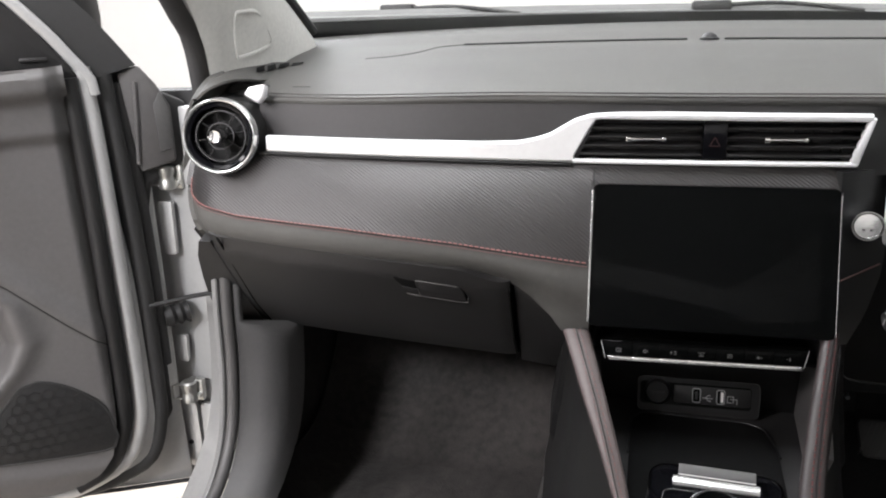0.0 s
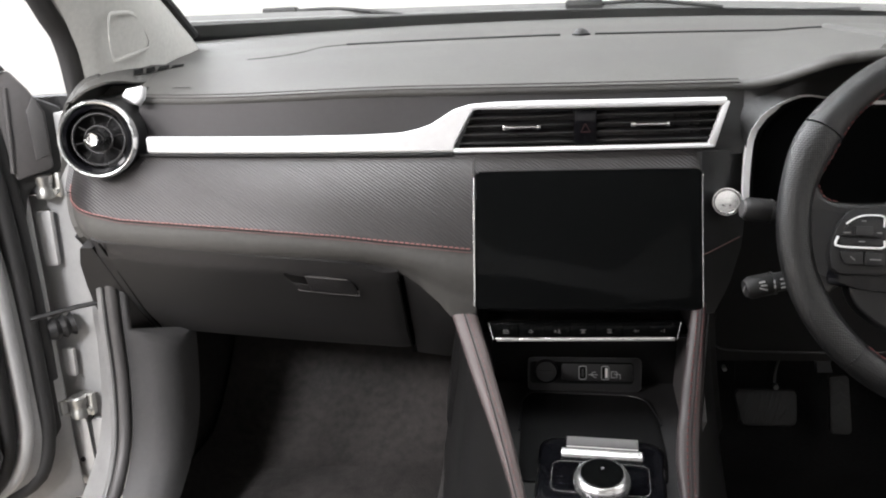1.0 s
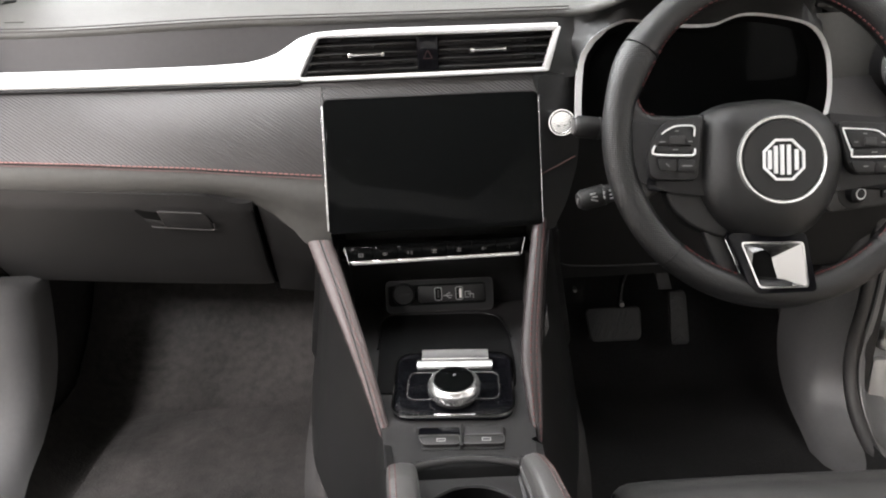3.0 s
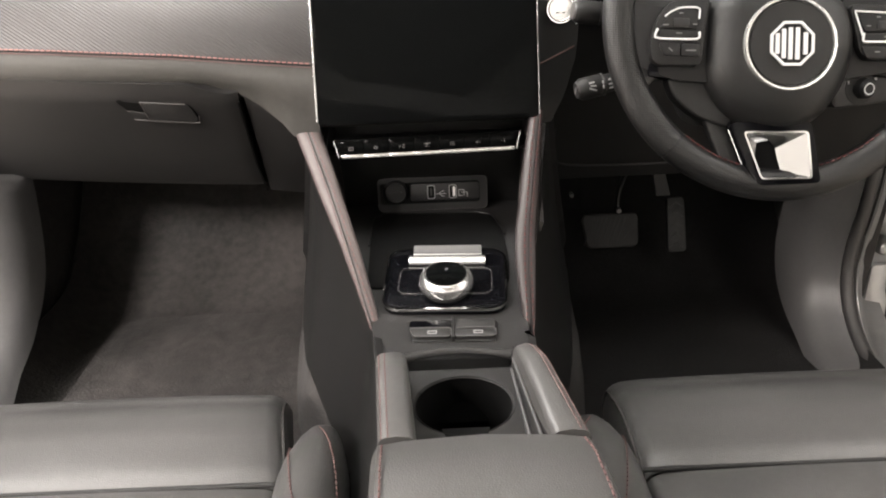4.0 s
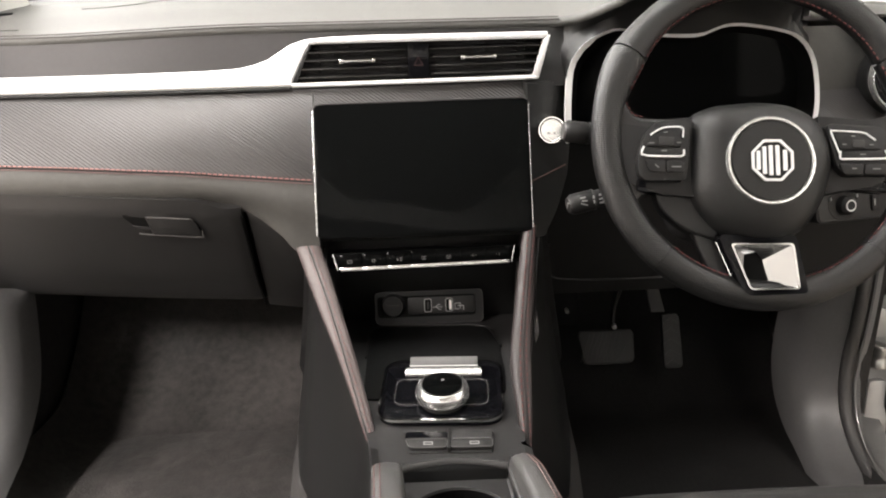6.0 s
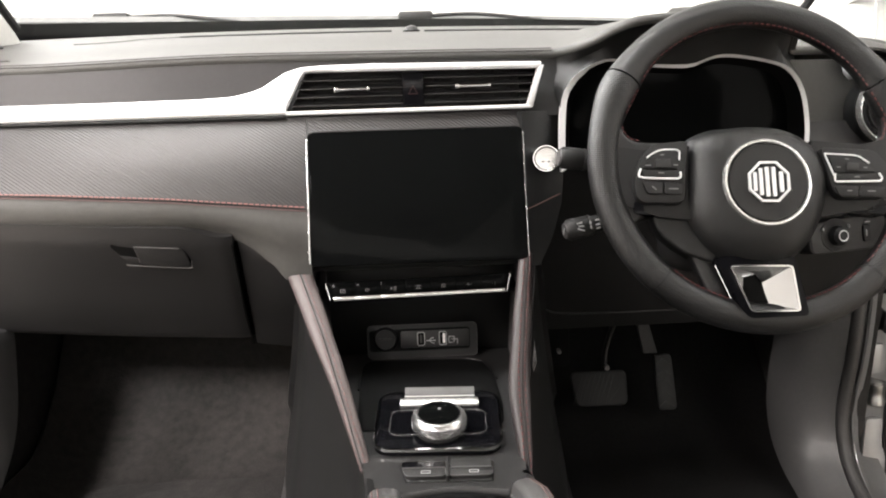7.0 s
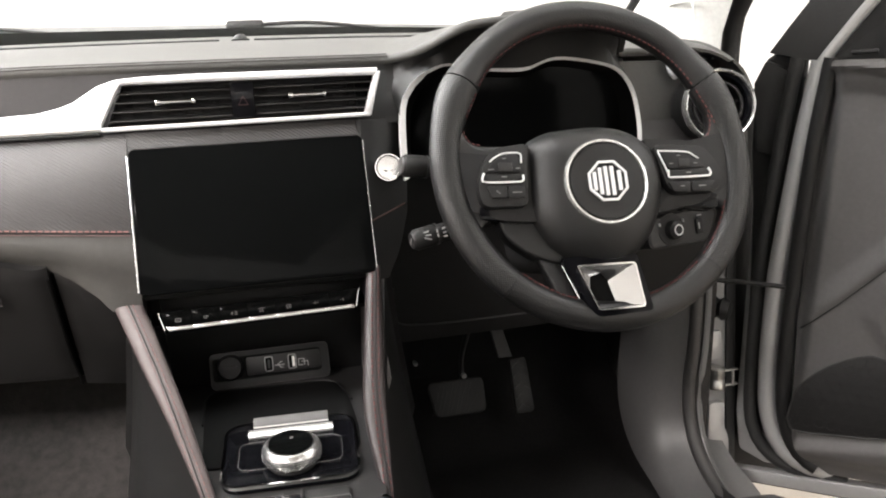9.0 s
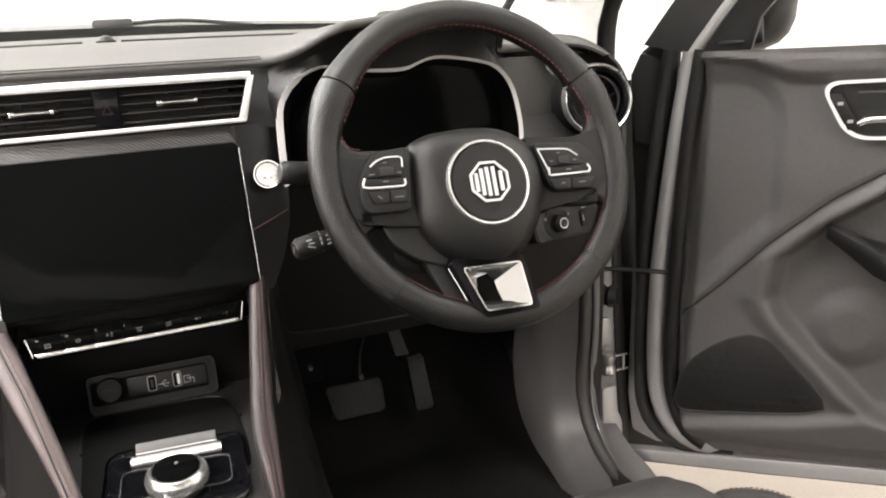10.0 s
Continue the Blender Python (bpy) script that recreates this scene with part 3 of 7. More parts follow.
# ---- round side vents ----
def side_vent(side, c, k=1.0):
    """Round vent; k scales it."""
    c = Vector(c)
    lathe = lambda o, d, prof, n=40, **kw: turned(o, d, [(r * k, h * k) for r, h in prof], n, **kw)
    d = V(-0.22 * side, -1.0, 0.12).normalized()
    t = part("side_vent", lathe(c, d, [(0.0609, -0.0783), (0.0626, -0.0261), (0.0631, -0.0052), (0.0574, -0.0035), (0.0557, -0.0435)], 48, caps=False), BLACK, dash, "round black air vent")
    part("vent_ring", lathe(c, d, [(0.0556, -0.0104), (0.0585, 0.0035), (0.0609, 0.0052), (0.0636, 0.0000), (0.0648, -0.0104), (0.0626, -0.0191)], 56, ring=True), RINGM, t, "brushed chrome vent ring")
    part("inner_ring", lathe(c, d, [(0.0553, -0.0174), (0.0553, 0.0000), (0.0500, -0.0017), (0.0484, -0.0157)], 48, ring=True), PIANO, t)
    part("vent_core", lathe(c, d, [(0.0505, -0.0391), (0.0004, -0.0391)], 40), BLACK, t)
    part("rim_ring", lathe(c, d, [(0.0426, -0.0139), (0.0435, -0.0087), (0.0413, -0.0087), (0.0405, -0.0139)], 40, ring=True), PLASTIC, t)
    part("mid_ring", lathe(c, d, [(0.0226, -0.0139), (0.0235, -0.0087), (0.0213, -0.0087), (0.0204, -0.0139)], 32, ring=True), PLASTIC, t)
    s, u, _ = axes(d)
    for i in range(8):
        a = math.pi * 2 * i / 8 + 0.2
        e = s * math.cos(a) + u * math.sin(a)
        part("spoke", rod(c + e * 0.010 * k - d * 0.013, c + e * 0.047 * k - d * 0.013, 0.0012, 6), BLACK, t)
    part("hub_knob", lathe(c, d, [(0.0140, -0.0174), (0.0135, 0.0060), (0.0122, 0.0180), (0.0118, 0.0270), (0.0100, 0.0300), (0.0076, 0.0290), (0.0070, 0.0275), (0.0004, 0.0272)], 32), CHROME, t, "polished centre knob")
    # sculpted pocket behind the vent with its bright side cheek
    part("vent_cheek", slab([c + V(-side * a, b, h) for a, b, h in ((0.026, 0.038, 0.058), (0.034, 0.040, 0.069), (0.062, 0.040, 0.073), (0.057, 0.040, 0.055), (0.047, 0.040, 0.044))], V(-side * 0.002, 0.012, -0.004), 0.003), SATIN, dash, "bright cheek beside the vent")
    if side < 0:
        lip = [(-0.060, 0.012, 0.020), (-0.046, 0.012, 0.046), (-0.030, 0.014, 0.063), (-0.008, 0.020, 0.075), (0.008, 0.036, 0.080), (0.014, 0.070, 0.0785), (0.017, 0.136, 0.071), (0.035, 0.20, 0.079), (0.058, 0.25, 0.0875)]
        rear = [(-0.075, 0.050, 0.030), (-0.052, 0.055, 0.066), (-0.040, 0.062, 0.080), (-0.034, 0.085, 0.085), (-0.029, 0.115, 0.089), (-0.022, 0.16, 0.091), (-0.014, 0.21, 0.0925), (0.02, 0.235, 0.092), (0.060, 0.252, 0.0885)]
    else:
        lip = [(a, 0.012 + 0.02 * max(0.0, a), b) for a, b in [(-0.060, 0.020), (-0.043, 0.050), (-0.018, 0.070), (0.012, 0.082), (0.040, 0.087), (0.066, 0.087)]]
        rear = [(a, 0.115, b) for a, b in [(-0.068, 0.040), (-0.050, 0.074), (-0.022, 0.096), (0.012, 0.102), (0.045, 0.102), (0.082, 0.094)]]
    lip3 = smooth_path([c + V(-side * a, y, b) for a, y, b in lip], 0.006)
    rear3 = smooth_path([c + V(-side * a, y, b) for a, y, b in rear], 0.006)
    m = len(lip3) - 1
    roll = lambda u: rear3[min(len(rear3) - 1, round(u * (len(rear3) - 1)))]
    hood_of = lambda u, v: lip3[round(u * m)].lerp(roll(u), v) + V(0, 0, (0.006 if side > 0 else 0.003 * (1 - u)) * math.sin(math.pi * v))
    part("vent_backing", slab([c + V(-side * a, 0.10, b) for a, b in ((-0.055, -0.03), (-0.055, 0.040), (-0.02, 0.070), (0.035, 0.066), (0.062, 0.02), (0.05, -0.05))], V(0, 0.01, 0)), PLASTIC if side < 0 else BLACK, dash, "dark back of the vent recess")
    part("vent_hood", sheet(hood_of, m, 6, 0.004), DASH, dash, "curved grey shoulder over the vent")
    if side < 0:
        # outer flank below the shoulder and the black demister slits in it
        part("hood_flank", sheet(lambda u, v: roll(u) + V(side * 0.030, 0.004, -0.10) * v, m, 3, 0.004), DASH, dash, "outer flank of the shoulder")
        for i in range(4):
            u0 = 0.58 + 0.085 * i
            up = lambda u, v: hood_of(u, v) + V(0, -0.0006, 0.0030)
            part("demister_slit", slab([up(u0, 0.36), up(u0 + 0.02, 0.66), up(u0 + 0.085, 0.74), up(u0 + 0.075, 0.40)], V(0, 0, 0.0006)), TRAYM, dash, "black side demister slit")
    part("vent_pod", lathe(c - d * 0.02, -d, [(0.0639, 0.0000), (0.0679, 0.0261), (0.0722, 0.0696), (0.0696, 0.1044)], 40, caps=False), BLACK, dash, "dark pod behind the vent")


side_vent(-1, (-0.706, 1.088, 1.082), 0.89)
side_vent(1, (0.697, 1.070, 1.038), 0.86)


# ---- touchscreen ----
def touchscreen():
    tl, tr, bl = V(-0.148, 1.049, 1.030), V(0.148, 1.049, 1.030), V(-0.147, 0.998, 0.853)
    c = (tr + bl) / 2
    t = thing("touchscreen", c + V(0, 0.02, -0.09), "large switched-off landscape touchscreen with glossy black glass", "screen")
    f0 = frame_of(c, tr - tl, tl - bl)
    s = 1 if (f0(0, 0, 1) - f0(0, 0, 0)).y < 0 else -1
    f = lambda a, b, d=0.0: f0(a, b, d * s)
    w, h = 0.296, (tl - bl).length
    part("housing", plate(f, rounded(w - 0.002, h - 0.002, 0.008), -0.022, -0.0006, 0.002), BLACK, t)
    part("glass", plate(f, rounded(w, h, 0.008), -0.001, 0.004, 0.0012), GLASSB, t, "glossy black glass")
    for sx in (-1, 1):
        part("edge_trim", plate(f, [(sx * (w / 2 + 0.0003) + a, b - 0.002) for a, b in rounded(0.0022 if sx < 0 else 0.0012, h - 0.012, 0.0005)], -0.012, 0.0046, 0.0004), BRUSH, t, "thin silver edge")
    part("edge_trim", plate(f, [(a, h / 2 + 0.0003 + b) for a, b in rounded(w - 0.014, 0.0014, 0.0006)], -0.01, 0.0045), BLACK, t)
    # shaft that carries the screen
    part("mount", slab([V(-0.155, 1.07, 1.04), V(0.155, 1.07, 1.04), V(0.155, 1.05, 0.835), V(-0.155, 1.05, 0.835)], V(0, 0.08, 0), 0.004), BLACK, dash, "black body behind the screen")


touchscreen()


# small signs on the climate keys: camera, speaker, fan, front and rear heating, seat, level; each stroke is x, z to x, z
H = 0.001
ICONS = [
    [(-3 * H, -2 * H, 3 * H, -2 * H), (-3 * H, 2 * H, 3 * H, 2 * H), (-3 * H, -2 * H, -3 * H, 2 * H), (3 * H, -2 * H, 3 * H, 2 * H), (-H, 0, H, 0)],
    [(-3 * H, -H, -3 * H, H), (-3 * H, H, 0, 2 * H), (-3 * H, -H, 0, -2 * H), (0, -2 * H, 0, 2 * H), (2 * H, -H, 2 * H, H)],
    [(-4 * H, 0, -H, 0), (-2.5 * H, -2 * H, -2.5 * H, 2 * H), (H, -2 * H, 4 * H, -2 * H), (H, 0, 4 * H, 0), (H, 2 * H, 4 * H, 2 * H)],
    [(-3 * H, -2 * H, 3 * H, -2 * H), (-4 * H, 2 * H, 4 * H, 2 * H), (-H, -H, -H, H), (H, -H, H, H)],
    [(-3 * H, -2 * H, 3 * H, -2 * H), (-3 * H, 0, 3 * H, 0), (-3 * H, 2 * H, 3 * H, 2 * H)],
    [(-3 * H, 0, 2 * H, 0), (-0.5 * H, -2 * H, -0.5 * H, 2 * H), (3.5 * H, -H, 3.5 * H, H)],
    [(-2 * H, 0, -H, 0), (2 * H, -2 * H, 2 * H, 2 * H)],
]


def climate_bar():
    t = thing("climate_button_bar", (-0.004, 1.02, 0.80), "row of black touch keys over a bright chrome strip", "buttons")
    L, R = V(-0.132, 1.018, 0.822), V(0.126, 1.018, 0.826)
    f0 = frame_of((L + R) / 2, R - L, V(0, 0.25, 1))
    s = 1 if (f0(0, 0, 1) - f0(0, 0, 0)).y < 0 else -1
    f = lambda a, b, d=0.0: f0(a, b, d * s)
    w = (R - L).length
    part("bezel", plate(f, [(-w / 2, 0.004), (w / 2, 0.004), (w / 2 - 0.006, -0.024), (-w / 2 + 0.006, -0.024)], -0.03, 0.0, 0.002), GLASSB, t)
    for i in range(7):
        a0 = -w / 2 + 0.007 + (w - 0.014) * i / 7
        a1 = a0 + (w - 0.014) / 7 - 0.0008
        k = part("key", plate(f, [(a0, 0.002), (a1, 0.002), (a1, -0.0145), (a0, -0.0145)], -0.002, 0.0012, 0.0004), GLASSB, t)
        e0, e1 = (a0 + (0.002 if i == 0 else 0.0)), (a1 + 0.0004 - (0.002 if i == 6 else 0.0))
        part("chrome_lip", plate(f, [(e0, -0.0165), (e1 + 0.0003, -0.0165), (e1 + 0.0003, -0.0218), (e0 + (0.003 if i == 0 else 0.0), -0.0218)], 0.0, 0.006, 0.0008), RINGM, k, "bright chrome lip of the key")
        m = (a0 + a1) / 2
        part("key_mark", glyph_lines(f, [((m + a, b - 0.0088), (m + c, d - 0.0088)) for a, b, c, d in ICONS[i % 7]], 0.0006, 0.0012, 0.0015), DIMMARK, k)
    for sx in (-1, 1):
        part("end_trim", plate(f, [(sx * (w / 2 - 0.0015), 0.003), (sx * (w / 2 - 0.0003), 0.003), (sx * (w / 2 - 0.006), -0.02), (sx * (w / 2 - 0.0074), -0.02)], 0.0, 0.002), BRUSH, t)


climate_bar()


# ---- centre stack and console ----
console = thing("centre_console", (0.015, 0.75, 0.34), "dark grey centre console with stitched trims, tray and cup holder", "console")


def console_top_z(y):
    return interp(y, [(0.70, 0.640), (0.836, 0.652), (0.96, 0.676), (1.06, 0.682), (1.14, 0.684)])


# left and right edge of the console's deck, by y
DECKL = [(0.5, -0.054), (0.72, -0.070), (0.83, -0.080), (0.95, -0.110), (1.02, -0.128), (1.14, -0.135)]
DECKR = [(0.5, 0.125), (0.72, 0.108), (0.83, 0.114), (0.95, 0.124), (1.02, 0.130), (1.14, 0.135)]


def console_body():
    def deck(u, v):
        y = 0.74 + 0.40 * u
        a, b = interp(y, DECKL), interp(y, DECKR)
        return V(a + (b - a) * v, y, console_top_z(y))

    part("deck", sheet(deck, 24, 14, 0.008), PLASTIC, console, "dark grey plastic deck")
    # back wall and side walls of the cubby
    part("cubby_back", slab([V(-0.14, 1.135, 0.68), V(0.14, 1.135, 0.68), V(0.15, 1.12, 0.83), V(-0.15, 1.12, 0.83)], V(0, 0.02, 0), 0.003), HUBP, console, "dark back wall of the cubby")
    part("cubby_roof", box((0, 1.09, 0.800), (0.29, 0.10, 0.006), 0.002), BLACK, console)
    for s, tab in ((-1, DECKL), (1, DECKR)):
        def wall(u, v):
            y = 0.93 + 0.21 * u
            zt = interp(y, [(0.93, 0.730), (1.0, 0.795), (1.06, 0.835), (1.14, 0.84)])
            x = interp(y, tab) + s * 0.014 * v * (1 - u) + s * 0.006 * v
            z0 = console_top_z(y)
            return V(x, y, z0 + (zt - z0) * v)

        # the right wall's paler grey paints in the light falling on it
        part("cubby_side", sheet(wall, 12, 8, 0.006), HUBP if s < 0 else DOORT, console, "inner side of the cubby")
    # rubber-lined tray with a raised front rim
    out = [(-0.0885, 0.885), (-0.0895, 1.000), (-0.0890, 1.070), (-0.0780, 1.094), (0.066, 1.088), (0.088, 1.074), (0.100, 1.020), (0.1015, 0.930), (0.0975, 0.885)]
    out = rounded_poly(out, 0.014, 4)
    ring = lambda k, dz: [V(0.006 + (x - 0.006) * k, 0.99 + (y - 0.99) * k, console_top_z(0.99 + (y - 0.99) * k) + dz) for x, y in out]
    part("tray_mat", loft([ring(1.0, -0.002), ring(1.0, 0.0026), ring(0.985, 0.0034)] + [ring(0.9 - 0.1 * i, 0.0030) for i in range(9)]), TRAYM, console, "black rubber tray mat")
    part("tray_rim", tube([V(x * 1.02, y + 0.002, console_top_z(y) + 0.002) for x, y in out if y > 0.98], 0.0014, 8), HUBP, console, "raised rim of the tray")
    # side skins down to the carpet
    for s, tab in ((-1, DECKL), (1, DECKR)):
        def skin(u, v):
            y = 0.30 + 0.98 * u
            yy = min(max(y, 0.5), 1.14)
            ztop = interp(y, [(0.3, 0.70), (0.72, 0.655), (0.83, 0.643), (0.90, 0.70), (1.0, 0.835), (1.28, 0.86)])
            x = interp(yy, tab) - s * 0.002
            x += s * interp(y, [(0.8, 0.0), (1.0, 0.031), (1.28, 0.062)])
            z = ztop + (0.345 - ztop) * v
            return V(x + s * (0.008 * math.sin(math.pi * v) + 0.075 * v * v), y, z)

        part("side_skin", sheet(lambda u, v: skin(u, 0.74 * v), 40, 10, 0.008), HUBP, console, "dark grey console side panel")
        tun = sheet(lambda u, v: skin(u, 0.73 + 0.27 * v) + V(-s * 0.003, 0, 0), 40, 10, 0.008)
        single("floor_carpet_tunnel", tun, CARPET, "dark carpet on the side of the tunnel", "carpet", kind="structure")


console_body()


def console_trims():
    # stitched leather bolsters running down from beside the screen: centre line, half width and seam offset by station
    for s, mid, half, seam in (
            (-1, [V(-0.1640, 1.021, 0.8330), V(-0.1345, 0.953, 0.7750), V(-0.1075, 0.8935, 0.7215), V(-0.0815, 0.836, 0.6560), V(-0.0735, 0.818, 0.6340)], [(0.0, 0.0178), (0.33, 0.0152), (0.66, 0.0112), (1.0, 0.0066)], [(0.0, 0.0), (0.33, 0.001), (0.66, -0.003), (1.0, -0.004)]),
            (1, [V(0.1455, 1.010, 0.8560), V(0.1290, 0.937, 0.7740), V(0.1175, 0.8815, 0.7155), V(0.1160, 0.822, 0.6500), V(0.1155, 0.803, 0.6290)], [(0.0, 0.0095), (0.33, 0.0130), (0.66, 0.0140), (1.0, 0.0058)], [(0.0, -0.003), (0.33, -0.002), (0.66, -0.003), (1.0, 0.0)])):
        inn = V(-s, 0, 0)
        line = smooth_path(mid, 0.008)
        n = len(line) - 1
        d = (mid[-1] - mid[0]).normalized()
        out = d.cross(inn).normalized()
        if out.y > 0:
            out = -out
        rings = []
        for i, p in enumerate(line):
            t = i / n
            w = interp(t, half)
            h = 0.010 * (1 - 0.35 * max(0.0, (t - 0.85) / 0.15) ** 2)
            ring = []
            for k in range(18):
                q = 2 * math.pi * k / 18
                cx = math.copysign(abs(math.cos(q)) ** 0.7, math.cos(q)) * w
                cy = math.copysign(abs(math.sin(q)) ** 0.8, math.sin(q)) * h
                ring.append(p + inn * cx + out * cy)
            rings.append(ring)
        # right bolster and its thread get darker colours for the shade there
        t = part("stitched_trim", loft(rings), ROSE if s < 0 else ROSESHADE, console, "mauve-brown leather bolster with red stitching")

        def over(off, lift):
            out_p = []
            for i, p in enumerate(line):
                k = i / n
                w = interp(k, half)
                o = min(0.92, max(-0.92, (interp(k, seam) + off) / w))
                out_p.append(p + inn * (o * w) + out * (0.010 * (1 - abs(o) ** 2.6) ** 0.5 + lift))
            return out_p

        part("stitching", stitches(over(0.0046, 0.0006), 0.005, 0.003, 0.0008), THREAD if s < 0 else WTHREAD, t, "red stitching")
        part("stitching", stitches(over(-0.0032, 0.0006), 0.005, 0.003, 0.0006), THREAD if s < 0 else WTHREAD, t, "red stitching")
        part("seam", tube(over(0.0, 0.0), 0.0010, 6), BLACK, t, "dark seam")


console_trims()


def usb_panel():
    t = thing("socket_panel", (0.005, 1.125, 0.69), "dark panel with a 12-volt socket and two usb ports", "socket panel")
    f0 = frame_of((0.001, 1.108, 0.710), (1, 0.0, 0.0), (0, 0.15, 1))
    s = 1 if (f0(0, 0, 1) - f0(0, 0, 0)).y < 0 else -1
    f = lambda a, b, d=0.0: f0(a, b, d * s)
    wall = rounded(0.168, 0.052, 0.008)
    part("surround", ring_band([f(a, b, 0) for a, b in wall], [f(a * 0.985, b * 0.95, 0) for a, b in wall], f(0, 0, 0.0010) - f(0, 0, 0)), PLASTIC, t, "raised line round the panel")
    part("surround_face", plate(f, [(a * 0.984, b * 0.948) for a, b in wall], -0.004, 0.0006), HUBP, t, "dark grey panel surround")
    part("panel", plate(f, [(a - 0.004, b + 0.002) for a, b in rounded(0.152, 0.033, 0.005)], -0.002, 0.0012), TRAYM, t, "black recessed panel")
    part("face", plate(f, [(a + 0.019, b + 0.003) for a, b in rounded(0.104, 0.026, 0.003)], 0.001, 0.0028, 0.0008), HUBP, t)
    c = f(-0.056, 0.005, 0.001)
    cap = part("socket_cap", lathe(c, f(0, 0, 1) - f(0, 0, 0), [(0.0180, 0), (0.0180, 0.006), (0.0155, 0.009), (0.015, 0.0075), (0.0005, 0.0075)], 32), BLACK, t, "black round socket cover")
    part("cap_bar", plate(f, [(-0.056 + a, b + 0.005) for a, b in rounded(0.020, 0.0035, 0.0015)], 0.008, 0.0105), HUBP, cap)
    for a, lit in ((-0.002, False), (0.031, True)):
        p = part("usb_port", ring_band([f(a + x, y + 0.003, 0.003) for x, y in rounded(0.0116, 0.021, 0.003)], [f(a + x, y + 0.003, 0.003) for x, y in rounded(0.0098, 0.0192, 0.0022)], f(0, 0, 0.001) - f(0, 0, 0)), MARK, t, "pale outlined usb port")
        part("port_hole", plate(f, [(a + x, y + 0.003) for x, y in rounded(0.0096, 0.0190, 0.002)], 0.003, 0.0034), TRAYM, p)
        part("port_tongue", plate(f, [(a + x + (0.0018 if lit else 0), y + 0.003) for x, y in rounded(0.0036 if lit else 0.0030, 0.015 if lit else 0.012, 0.001)], 0.0034, 0.0040), WHITEP if lit else PLASTIC, p)
    # usb and phone signs
    part("sign", glyph_lines(f, [((0.006, 0), (0.020, 0)), ((0.010, 0), (0.014, 0.004)), ((0.014, 0.004), (0.017, 0.004)), ((0.011, 0), (0.015, -0.004)), ((0.015, -0.004), (0.018, -0.004))], 0.0009, 0.003, 0.0034), MARK, t)
    part("sign", glyph_lines(f, [((0.040, 0.005), (0.048, 0.005)), ((0.048, 0.005), (0.048, -0.004)), ((0.040, 0.005), (0.040, -0.004)), ((0.040, -0.004), (0.046, -0.004)), ((0.044, 0.001), (0.053, 0.001)), ((0.053, 0.001), (0.053, -0.006))], 0.0009, 0.003, 0.0034), MARK, t)


usb_panel()


